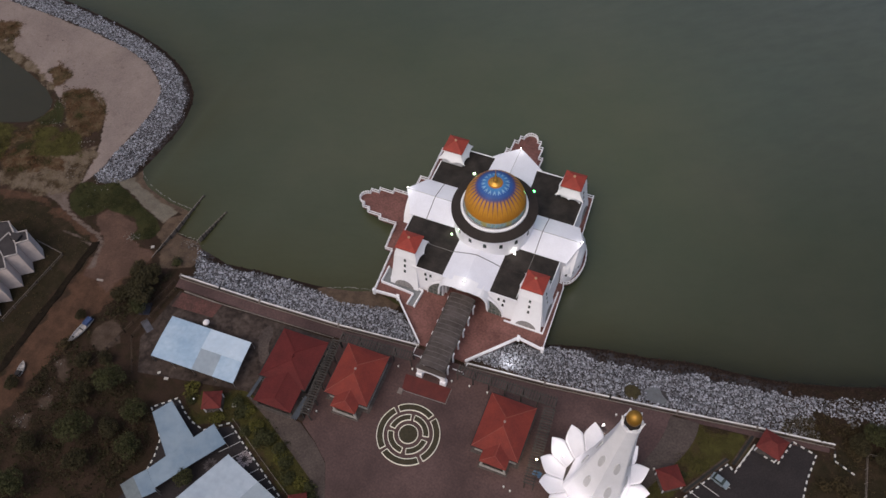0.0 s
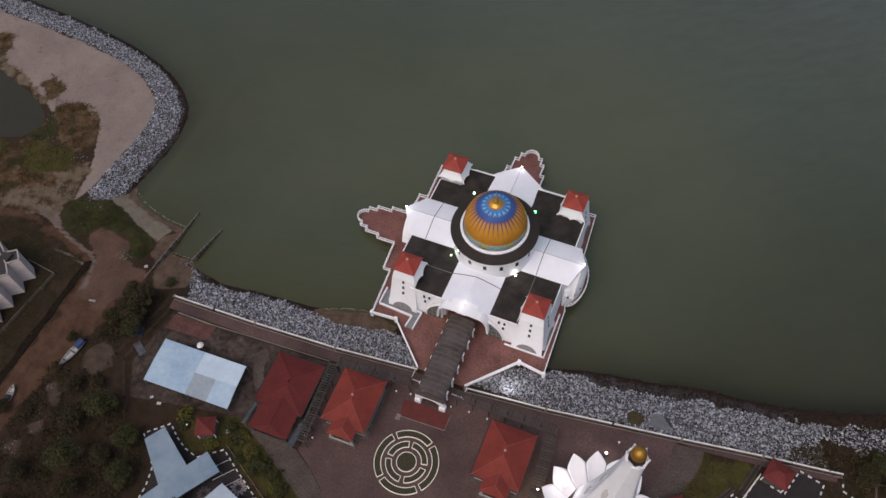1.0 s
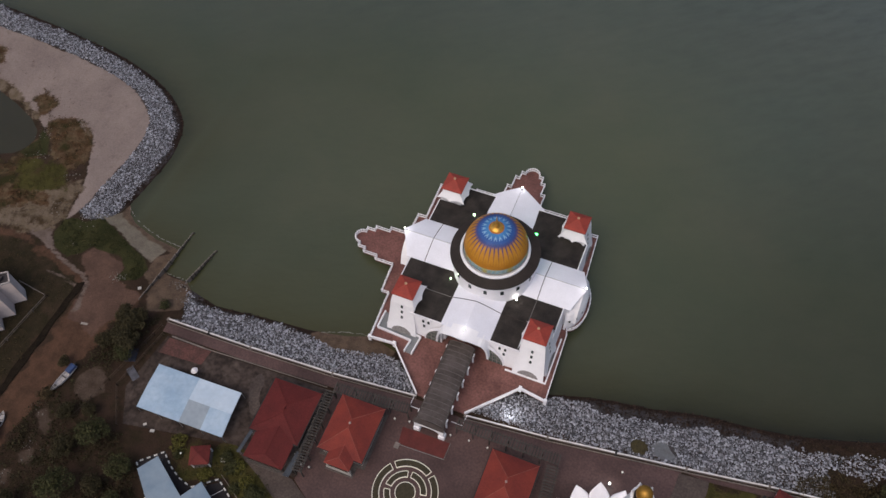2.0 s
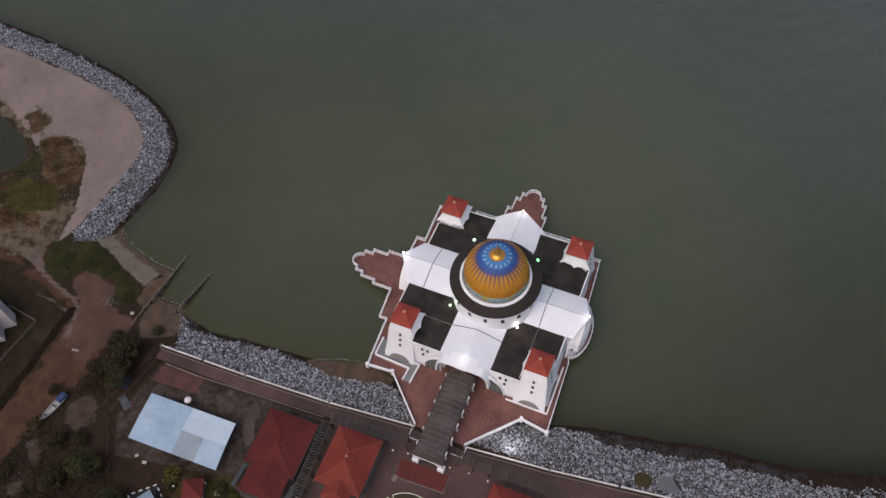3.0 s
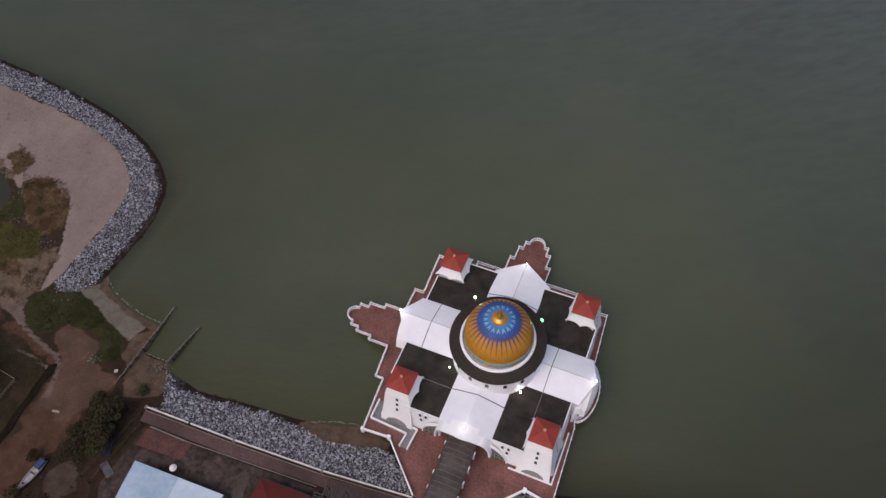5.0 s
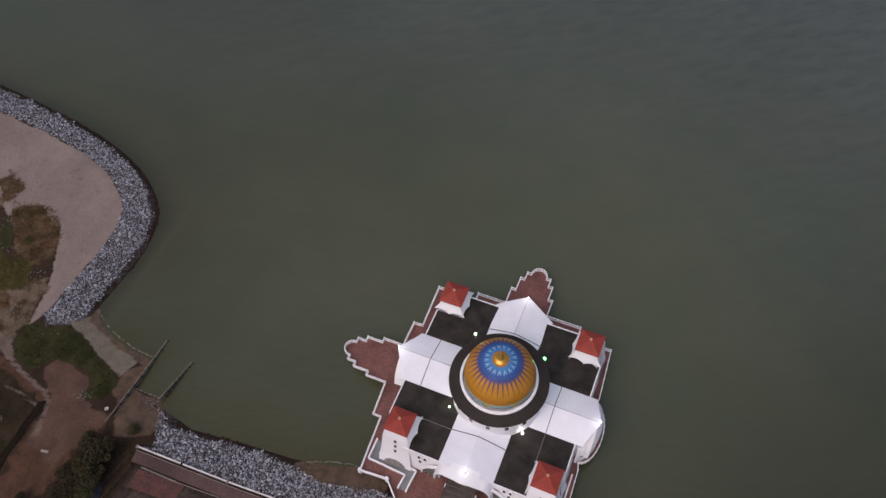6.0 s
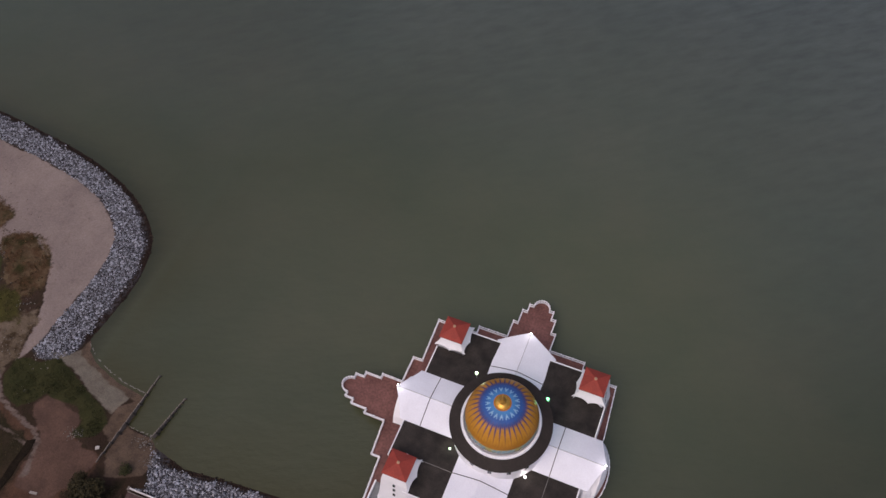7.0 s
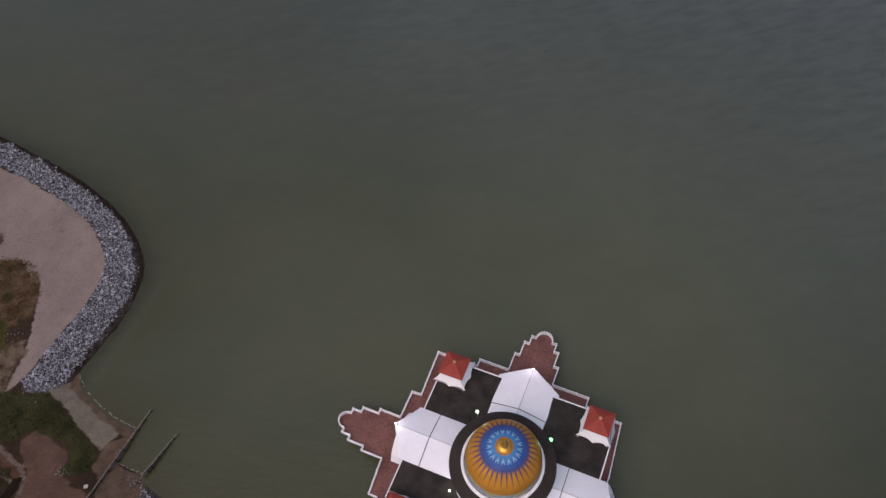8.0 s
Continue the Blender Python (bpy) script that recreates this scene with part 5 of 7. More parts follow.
# ---- hip-roofed pavilions ----
CREAM = material("aged_cream_wall", (0.4, 0.38, 0.36), (0.26, 0.24, 0.22), scale=0.8, fine=5, spread=0.15)
STEPSTONE = material("dark_worn_step", (0.1, 0.085, 0.08), (0.06, 0.05, 0.046), scale=0.9, fine=5, spread=0.25)
RIDGEKNOB = material("pale_pink_knob", (0.42, 0.3, 0.27), (0.3, 0.2, 0.18), spread=0.1)
RIDGET = material("faded_ridge_tile", (0.26, 0.085, 0.065), (0.18, 0.05, 0.04), scale=1.0, fine=5, spread=0.2)
def pavilion(cx, cy, turn, tiles, label, w=9.6, d=11.8, porch=True, wall=CREAM, pw=2.7, po=2.2, hz=3.4, apex=5.9, group="pavilions"):
    t = thing("pavilion", label, "building", group, at=(cx, cy, -0.42), turn=turn)
    hw, hd = w / 2, d / 2
    iw, idp = hw - 0.55, hd - 0.55
    part("wall", box(B(), -iw, iw, -idp, idp, 0.0, hz - 0.1), wall, t)
    e = hz
    ry = 0.9
    bm = B()
    v = {k: bm.verts.new(p) for k, p in dict(a=(-hw, -hd, e), b=(hw, -hd, e), c=(hw, hd, e), d=(-hw, hd, e), s=(0, -ry, apex), n=(0, ry, apex)).items()}
    for q in ("abs", "bcns", "cdn", "dasn"):
        bm.faces.new([v[k] for k in q])
    low = [bm.verts.new((x, y, e - 0.2)) for x, y in ((-hw, -hd), (hw, -hd), (hw, hd), (-hw, hd))]
    top = [v[k] for k in "abcd"]
    for i in range(4):
        j = (i + 1) % 4
        bm.faces.new((low[i], low[j], top[j], top[i]))
    bm.faces.new(low[::-1])
    bmesh.ops.recalc_face_normals(bm, faces=bm.faces)
    roof = part("roof", bm, tiles, t, "red clay tiled hip roof")
    for p, q in (((-hw, -hd, e), (0, -ry, apex)), ((hw, -hd, e), (0, -ry, apex)), ((hw, hd, e), (0, ry, apex)), ((-hw, hd, e), (0, ry, apex)), ((0, -ry, apex), (0, ry, apex))):
        part("ridge_tile", beam(B(), Vector(p) + Vector((0, 0, 0.08)), Vector(q) + Vector((0, 0, 0.08)), 0.1, 0.1), RIDGET if wall == CREAM else tiles, roof)
    for p, q in (((-hw, -hd), (hw, -hd)), ((hw, -hd), (hw, hd)), ((hw, hd), (-hw, hd)), ((-hw, hd), (-hw, -hd))):
        part("gutter", beam(B(), (*p, e + 0.03), (*q, e + 0.03), 0.2, 0.16), KERBB, roof)
    part("knob", lathe(B(), [(0.12, apex), (0.25, apex + 0.2), (0.25, apex + 0.36), (0.08, apex + 0.55)], 12), RIDGEKNOB if wall == CREAM else tiles, roof)
    if porch:
        px = 0.4
        y0 = -hd - po
        rz = e + min(1.0, (apex - e) * 0.5)
        bm = B()
        k = -hd + (rz - e) * (hd - ry) / (apex - e)
        v = [bm.verts.new(p) for p in ((px - pw, y0, e), (px + pw, y0, e), (px, y0 + 1.6, rz), (px, k, rz), (px - pw, -hd + 0.02, e), (px + pw, -hd + 0.02, e))]
        for q in ((0, 1, 2), (1, 5, 3, 2), (4, 0, 2, 3)):
            bm.faces.new([v[i] for i in q])
        u = [bm.verts.new((x, y, e - 0.2)) for x, y in ((px - pw, y0), (px + pw, y0), (px + pw, -hd + 0.02), (px - pw, -hd + 0.02))]
        bm.faces.new(u[::-1])
        bm.faces.new((u[0], u[1], v[1], v[0]))
        bm.faces.new((u[1], u[2], v[5], v[1]))
        bm.faces.new((u[3], u[0], v[0], v[4]))
        bmesh.ops.recalc_face_normals(bm, faces=bm.faces)
        pr = part("porch_roof", bm, tiles, t)
        for p, q in ((v_, w_) for v_, w_ in (((px - pw, y0, e), (px, y0 + 1.6, rz)), ((px + pw, y0, e), (px, y0 + 1.6, rz)), ((px, y0 + 1.6, rz), (px, k, rz)))):
            part("ridge_tile", beam(B(), Vector(p) + Vector((0, 0, 0.07)), Vector(q) + Vector((0, 0, 0.07)), 0.1, 0.1), RIDGET if wall == CREAM else tiles, pr)
        for x in (px - pw + 0.4, px + pw - 0.4):
            part("porch_column", box(B(), x - 0.22, x + 0.22, y0 + 0.2, y0 + 0.64, 0.0, hz - 0.2, 0.04), wall, t)
        part("porch_step", box(B(), px - pw - 0.3, px + pw + 0.3, y0 - 0.25, -hd + 0.5, 0.0, 0.18, 0.03), STEPSTONE, t)
        part("low_wall", box(B(), px - pw, px + pw, y0 + 0.1, y0 + 0.32, 0.18, 1.0, 0.03), wall, t)
    part("base", box(B(), -hw - 0.1, hw + 0.1, -hd - 0.1, hd + 0.1, 0.0, 0.12, 0.03), STEPSTONE, t)
    for x, a in ((-iw - 0.02, 90), (iw + 0.02, -90)):
        for y in (-3.6, -1.2, 1.2, 3.6):
            w_ = part("window", window_leaf, None, t)
            w_.matrix_basis = pose(x, y, 1.0, 0, 0, -a) @ Matrix.Diagonal((1.6, 0.3, 1.4, 1))
    return t


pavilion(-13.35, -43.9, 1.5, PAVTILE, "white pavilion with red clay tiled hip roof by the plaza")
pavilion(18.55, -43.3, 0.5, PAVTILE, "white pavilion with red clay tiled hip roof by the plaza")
pavilion(-27.2, -45.6, 2.0, DARKTILE, "older hall with dark weathered red hip roof beside the yard", w=10.8, d=11.6, wall=TIMBER, pw=4.2, po=5.2, apex=4.6)

# blue-grey lean-to strips beside the older hall
for x, y, dx, dy in ((-32.2, -53.6, 0.45, 5.6), (-21.2, -54.5, 0.7, 5.2)):
    s = thing("lean_to", "narrow blue-grey sheet lean-to against the older hall", "lean-to")
    bm = B()
    loft(bm, [[(x - dx, y - dy / 2, 2.1), (x + dx, y - dy / 2, 2.5), (x + dx, y - dy / 2, 2.58), (x - dx, y - dy / 2, 2.18)], [(x - dx + 0.4, y + dy / 2, 2.1), (x + dx + 0.4, y + dy / 2, 2.5), (x + dx + 0.4, y + dy / 2, 2.58), (x - dx + 0.4, y + dy / 2, 2.18)]])
    part("sheet", bm, material("blue_grey_sheet", (0.07, 0.08, 0.095), (0.04, 0.043, 0.05), scale=1.0, rough=0.5), s)
    for k in (-1, 1):
        part("prop", box(B(), x - dx + 0.1, x - dx + 0.2, y + k * dy * 0.4 - 0.05, y + k * dy * 0.4 + 0.05, -0.44, 2.15), STEEL, s)


# ---- slatted pergolas ----
slat_mesh = {}


def pergola(a, b, width, label, step=0.56, z=2.9):
    t = thing("pergola", label, "pergola", "pergolas by the plaza")
    a, b = Vector((*a, z)), Vector((*b, z))
    d = (b - a).normalized()
    s = Vector((-d.y, d.x, 0)) * (width / 2)
    for k in (-0.8, 0.8):
        part("beam", beam(B(), a + s * k, b + s * k, 0.18, 0.22), TIMBER, t)
    L = (b - a).length
    n = int(L / step)
    key = round(width, 2)
    if key not in slat_mesh:
        slat_mesh[key] = mesh_of("slat", beam(B(), (0, -width / 2 - 0.15, 0.16), (0, width / 2 + 0.15, 0.16), 0.22, 0.14), TIMBER)
    ang = math.degrees(math.atan2(d.y, d.x))
    for i in range(n + 1):
        p = part("slat", slat_mesh[key], None, t)
        c = a.lerp(b, i / n)
        p.matrix_basis = pose(c.x, c.y, c.z, 0, 0, ang + 2.5 * math.sin(i * 2.7))
    m = max(2, round(L / 3.6))
    for i in range(m + 1):
        c = a.lerp(b, i / m)
        for k in (-0.8, 0.8):
            q = c + s * k
            part("post", box(B(), q.x - 0.1, q.x + 0.1, q.y - 0.1, q.y + 0.1, -0.42, z - 0.2), TIMBER, t)
    return t


pergola((-20.3, -37.4), (-4.6, -36.1), 2.0, "weathered grey slatted pergola along the plaza")
pergola((-20.9, -38.6), (-19.5, -55.4), 1.9, "weathered grey slatted pergola along the plaza")
pergola((5.6, -35.3), (26.3, -34.9), 2.0, "weathered grey slatted pergola along the plaza")
pergola((25.6, -36.6), (26.6, -52.0), 2.1, "weathered grey slatted pergola along the plaza")

# ---- ring maze ----
maze = thing("ring_maze", "round maze of white kerbs and low dark hedges in the plaza", "maze", at=(0.9, -50.7, -0.42))
MAZEKERB = material("cream_maze_kerb", (0.86, 0.84, 0.72), (0.72, 0.69, 0.57), rough=0.6, scale=1.5, spread=0.1)
HEDGE = material("clipped_hedge", (0.056, 0.047, 0.03), (0.036, 0.031, 0.02), scale=2.5, fine=14, spread=0.35, bump=0.8)


def arc_bar(bm, r, a0, a1, w, z0, z1, n=None):
    n = n or max(3, int((a1 - a0) * r / 0.45))
    rings = []
    for k in range(n + 1):
        a = a0 + (a1 - a0) * k / n
        c, s = math.cos(a), math.sin(a)
        rings.append([((r - w / 2) * c, (r - w / 2) * s, z0), ((r + w / 2) * c, (r + w / 2) * s, z0), ((r + w / 2) * c, (r + w / 2) * s, z1), ((r - w / 2) * c, (r - w / 2) * s, z1)])
    loft(bm, rings)
    bmesh.ops.recalc_face_normals(bm, faces=bm.faces)
    return bm


def maze_cell(r0, r1, a0, a1):
    """A hedge bed framed by a white kerb."""
    a0, a1 = radians(a0), radians(a1)
    k = 0.12
    bed = part("hedge_bed", arc_bar(B(), (r0 + r1) / 2, a0, a1, r1 - r0 - 0.1, 0.0, 0.24), HEDGE, maze, "low dark clipped hedge")
    part("kerb", arc_bar(B(), r0, a0, a1, 0.13, 0.0, 0.3), MAZEKERB, bed)
    part("kerb", arc_bar(B(), r1, a0, a1, 0.13, 0.0, 0.3), MAZEKERB, bed)
    for a in (a0, a1):
        part("kerb", beam(B(), (r0 * math.cos(a), r0 * math.sin(a), 0.3), (r1 * math.cos(a), r1 * math.sin(a), 0.3), 0.115, 0.3), MAZEKERB, bed)


for a0, a1 in ((60, 133), (141, 230), (238, 313), (321, 412)):
    maze_cell(5.05, 6.35, a0, a1)
for a0, a1 in ((13, 93), (105, 178), (191, 272), (286, 359)):
    maze_cell(2.95, 4.1, a0, a1)
part("hedge_bed", lathe(B(), [(1.9, 0.0), (1.9, 0.24)], 36), HEDGE, maze)
part("kerb", arc_bar(B(), 1.95, 0, 2 * math.pi, 0.125, 0.0, 0.3), MAZEKERB, maze)

# ---- lotus minaret ----
lotus = thing("lotus_minaret", "white floodlit minaret rising from lotus petals, golden ball on top", "minaret", at=(39.9, -45.4, -0.42))
prof = [(0.0, 6.9), (0.8, 6.6), (2.2, 6.2), (4.5, 5.7), (8.0, 5.0), (13.0, 4.1), (19.0, 3.2), (25.0, 2.35), (29.0, 1.9), (32.0, 1.8)]
TILT = radians(-98)
LX, LY = -1.5, -1.5
bm = B()
rings = []
n = 64
for z, r in prof:
    lob = 0.15 if z < 20 else 0.15 - 0.1 * (z - 20) / 12
    f = 1 - z / 32
    rings.append([(LX * f + r * (1 - lob * abs(math.sin(3 * (a - TILT))) ** 0.8) * math.cos(a), LY * f + r * (1 - lob * abs(math.sin(3 * (a - TILT))) ** 0.8) * math.sin(a), z) for a in [TILT + 2 * math.pi * k / n for k in range(n)]])
loft(bm, rings)
shaft = part("shaft", bm, WHITE, lotus, "tapering white shaft with six sharp ridges")
# the ovals stand slightly proud; a recess's shade is painted as greyer white
RECESS = material("shaded_recess", (0.58, 0.57, 0.58), (0.5, 0.49, 0.5), rough=0.6, spread=0.06)
for k in range(6):
    a = math.degrees(TILT) + 30 + 60 * k
    c, s = math.cos(radians(a)), math.sin(radians(a))
    for z, r, sc in ((9.5, 3.95, 0.95), (18.5, 2.74, 0.8)):
        f = 1 - z / 32
        o = part("opening", lathe(B(), [(0.5, -0.5), (0.5, 0.16), (0.42, 0.2)], 20), RECESS, shaft, "tall pale oval recess")
        o.matrix_basis = pose(LX * f + c * r, LY * f + s * r, z, 90 - 8, 0, 90 + a) @ Matrix.Diagonal((sc * 1.3, sc * 5.2, 1, 1))
for k in range(6):
    c2, s2 = math.cos(radians(60 + 60 * k)), math.sin(radians(60 + 60 * k))
    tipm = B()
    loft(tipm, [[(c2 * 1.0 - s2 * 0.6, s2 * 1.0 + c2 * 0.6, 31.8), (c2 * 1.55 - s2 * 0.6, s2 * 1.55 + c2 * 0.6, 31.8), (c2 * 1.55 + s2 * 0.6, s2 * 1.55 - c2 * 0.6, 31.8), (c2 * 1.0 + s2 * 0.6, s2 * 1.0 - c2 * 0.6, 31.8)],
                [(c2 * 1.75 - s2 * 0.06, s2 * 1.75 + c2 * 0.06, 33.3), (c2 * 1.9 - s2 * 0.06, s2 * 1.9 + c2 * 0.06, 33.3), (c2 * 1.9 + s2 * 0.06, s2 * 1.9 - c2 * 0.06, 33.3), (c2 * 1.75 + s2 * 0.06, s2 * 1.75 - c2 * 0.06, 33.3)]])
    part("crown_point", tipm, WHITE, shaft)
part("collar", lathe(B(), [(1.35, 31.9), (1.4, 32.3), (1.2, 32.6)], 32), DARKROOF, lotus)
part("golden_ball", lathe(B(), [(1.22 * math.sin(math.pi * k / 16) + 0.02, 33.9 - 1.55 * math.cos(math.pi * k / 16)) for k in range(17)], 32), material("aged_gilt", (0.42, 0.22, 0.035), (0.3, 0.15, 0.025), rough=0.42, metal=0.6, spread=0.12, spec=0.5), lotus, "polished golden ball", smooth=True)
pm = B()
nu, nv = 8, 16
grid = []
for j in range(nv + 1):
    t = j / nv
    r = 5.2 + 5.1 * t
    side = r * math.tan(math.pi / 14) * 0.975
    w = side if t < 0.64 else 0.975 * (5.2 + 5.1 * 0.64) * math.tan(math.pi / 14) * (1 - ((t - 0.64) / 0.36) ** 1.4) + 0.02
    z = 0.7 + 2.2 * t + 2.6 * t ** 2.0
    grid.append([Vector((r, w * (u / nu * 2 - 1), z + 0.5 * (u / nu * 2 - 1) ** 2 * (1 - t * 0.6))) for u in range(nu + 1)])
sheets = [[[pm.verts.new(p + Vector((0, 0, dz))) for p in row] for row in grid] for dz in (0, -0.18)]
for vs, flip in zip(sheets, (0, 1)):
    for a, b in zip(vs, vs[1:]):
        for k in range(nu):
            pm.faces.new((a[k], b[k], b[k + 1], a[k + 1]) if not flip else (a[k], a[k + 1], b[k + 1], b[k]))
for k in (0, nu):
    for j in range(nv):
        pm.faces.new((sheets[0][j][k], sheets[0][j + 1][k], sheets[1][j + 1][k], sheets[1][j][k]))
bmesh.ops.recalc_face_normals(pm, faces=pm.faces)
part("base", lathe(B(), [(7.4, 0.0), (7.4, 0.3), (5.6, 0.55), (5.2, 0.6)], 40, -2.5, -1.3), STEPSTONE, lotus, "dark round base below the petals")
petal = mesh_of("petal", pm, WHITE, smooth=True)
for k in range(14):
    p = part("petal", petal, None, lotus)
    p.matrix_basis = pose(-2.5, -1.3, 0.0, 0, 0, 360 / 14 * k + 2.5)

# ---- floodlights ----
LAMPW = glow("lamp_white", (1.0, 0.97, 0.92), 14)
LAMPG = glow("lamp_green", (0.62, 1.0, 0.55), 4)
LAMPE = glow("lamp_deep_green", (0.12, 1.0, 0.28), 3.5)
LAMPY = glow("lamp_warm", (1.0, 0.92, 0.6), 12)


def floodlight(x, y, z, lens, color, watts, aim=None, label="small floodlight on the roof", size=0.13, up=0.25):
    t = thing("floodlight", label, "lamp", "floodlights", at=(x, y, z))
    part("bracket", box(B(), -0.05, 0.05, -0.05, 0.05, 0.0, up), STEEL, t)
    part("housing", box(B(), -size - 0.08, size + 0.08, -size - 0.08, size + 0.08, up, up + 0.12, 0.02), STEEL, t)
    part("lens", lathe(B(), [(size, up + 0.12), (size * 1.05, up + 0.3), (size * 0.6, up + 0.44)], 14), lens, t, "glowing lens")
    if watts:
        d = bpy.data.lights.new("flood", "POINT")
        d.energy, d.color, d.shadow_soft_size = watts, color, 0.25
        o = new("flood", d)
        o.location = aim or (x, y, z + up + 0.75)
    return t


floodlight(-7.0, 6.2, 7.2, LAMPG, (0.75, 1.0, 0.6), 120, label="small floodlight on a thin mast above the roof", size=0.24, up=5.4)
floodlight(7.1, 6.1, 7.2, LAMPE, (0.3, 1.0, 0.4), 130, label="green floodlight on a thin mast above the roof", size=0.3, up=5.4)
floodlight(7.7, -7.5, 7.25, LAMPW, (1.0, 0.93, 0.86), 60, size=0.18)
floodlight(-7.0, -7.7, 7.25, LAMPG, (0.85, 1.0, 0.8), 60, size=0.16)
floodlight(0.45, -18.7, 9.02, LAMPW, (1.0, 0.97, 0.95), 45)
floodlight(20.6, -0.75, 9.02, LAMPW, (1.0, 0.97, 0.95), 60)
floodlight(-20.8, -0.3, 9.02, LAMPW, (1.0, 0.97, 0.95), 70, size=0.1)
floodlight(-0.5, 19.4, 9.02, LAMPW, (1.0, 0.97, 0.95), 60, size=0.1)
floodlight(36.4, -35.0, -0.42, LAMPW, (1.0, 0.97, 0.95), 260, label="bright floodlight on the plaza by the minaret", size=0.15, up=1.2)
floodlight(26.4, -46.6, -0.42, LAMPY, (1.0, 0.92, 0.6), 160, label="warm floodlight on the plaza by the pergola", size=0.15, up=1.6)
for x, y, w in ((31.0, -44.6, 130), (45.4, -48.2, 190), (40.0, -39.4, 130), (36.6, -54.2, 260)):
    floodlight(x, y, 2.6, LAMPW, (1.0, 0.9, 0.88), w, label="small floodlight among the lotus petals", size=0.08)
floodlight(12.9, -29.5, -1.3, LAMPW, (0.95, 0.97, 1.0), 420, aim=(14.1, -28.6, 1.2), label="small floodlight over the boulders", size=0.05)

# ---- bollard lamps ----
GLOBE = material("white_globe", (0.75, 0.74, 0.7), rough=0.3)
for x, y in ((-20.1, -53.6), (-18.4, -53.4), (-6.9, -38.2), (-3.9, -37.7), (4.8, -37.2), (12.5, -36.9), (38.1, -31.8), (47.7, -39.7), (22.2, -53.6), (23.6, -53.9), (-43.5, -60.5), (8.6, -36.9)):
    b = thing("bollard_lamp", "low bollard with a white globe", "lamp", "bollard lamps", at=(x, y, -0.42))
    part("stem", lathe(B(), [(0.09, 0.0), (0.07, 0.7)], 10), STEEL, b)
    part("globe", lathe(B(), [(0.2 * math.sin(math.pi * k / 8) + 0.005, 0.86 - 0.2 * math.cos(math.pi * k / 8)) for k in range(9)], 12), GLOBE, b)


# ---- canopies ----
def canopy(pts, label, mats, eave=2.3, ridge=3.5, bays=2, z0=-0.44, split=()):
    """Gabled marquee on four corners (in order round); each bay has its own cloth."""
    t = thing("marquee", label, "tent", "marquees")
    a, b, c, d = [Vector((*p, 0)) for p in pts]
    for i in range(bays):
        p0, p1 = a.lerp(b, i / bays), a.lerp(b, (i + 1) / bays)
        q0, q1 = d.lerp(c, i / bays), d.lerp(c, (i + 1) / bays)
        for half, (u0, u1) in enumerate(((0, 0.5), (0.5, 1))):
            bm = B()
            n = 6
            vs = []
            for k in range(n + 1):
                u = u0 + (u1 - u0) * k / n
                w = 1 - abs(2 * u - 1)
                row = []
                for j in range(n + 1):
                    s = j / n
                    g = p0.lerp(q0, u).lerp(p1.lerp(q1, u), s)
                    sag = -0.06 * math.sin(math.pi * s) * math.sin(math.pi * (k / n))
                    row.append(bm.verts.new((g.x, g.y, eave + (ridge - eave) * w + sag)))
                vs.append(row)
            for r1, r2 in zip(vs, vs[1:]):
                for k in range(n):
                    bm.faces.new((r1[k], r1[k + 1], r2[k + 1], r2[k]))
            ret = bmesh.ops.extrude_face_region(bm, geom=list(bm.faces))
            for v in ret["geom"]:
                if isinstance(v, bmesh.types.BMVert):
                    v.co.z -= 0.05
            bmesh.ops.recalc_face_normals(bm, faces=bm.faces)
            part("cloth", bm, mats[(2 * i + half) % len(mats)], t)
        for p in (p0, q0) + ((p1, q1) if i == bays - 1 else ()):
            part("pole", box(B(), p.x - 0.05, p.x + 0.05, p.y - 0.05, p.y + 0.05, z0, eave), STEEL, t)
    return t


# lens falloff put into two cloths: both darker than the yard marquee's canvas
CANVASDIM = material("falloff_grey_canvas", (0.155, 0.178, 0.19), (0.11, 0.13, 0.142), scale=0.3, fine=1.5, spread=0.1, rough=0.6)
CANVAS2 = material("falloff_blue_canvas", (0.235, 0.29, 0.345), (0.135, 0.195, 0.265), scale=0.13, fine=0.6, spread=0.05, rough=0.6)
CANVASPALE = material("pale_grey_blue_canvas", (0.36, 0.41, 0.475), (0.29, 0.345, 0.41), scale=0.16, fine=0.9, spread=0.06, rough=0.6)
CLOTHB = material("faded_cloth", (0.5, 0.58, 0.67), (0.4, 0.495, 0.6), scale=0.14, fine=1.0, spread=0.05, rough=0.6)
canopy([(-57.4, -46.3), (-37.8, -45.5), (-36.6, -55.1), (-56.4, -56.0)], "large pale blue and white marquee on the yard", [CANVAS, CANVAS, CANVAS, CANVAS, CLOTHB, CANVASGREY, CLOTHB, CANVAS], 2.5, 2.75, 4)
canopy([(-48.8, -66.6), (-46.4, -63.0), (-36.8, -68.6), (-41.0, -73.2)], "pale blue marquee over the car park", [CANVAS2, CANVAS2], 2.45, 2.6, 1)
canopy([(-35.6, -64.1), (-31.2, -66.6), (-39.4, -79.3), (-42.9, -76.8)], "pale blue marquee crossing another over the car park", [CANVAS2, CANVAS2], 2.62, 2.85, 1)
canopy([(-35.2, -80.6), (-29.7, -68.3), (-13.0, -73.4), (-18.5, -88.0)], "wide pale grey-white marquee over the car park", [CANVASPALE, CANVASGREY], 2.4, 2.9, 1)
canopy([(-43.1, -76.8), (-38.9, -79.7), (-42.3, -83.8), (-46.2, -81.3)], "small pale grey marquee over the car park", [CANVAS2, CANVASDIM], 2.3, 2.6, 1)

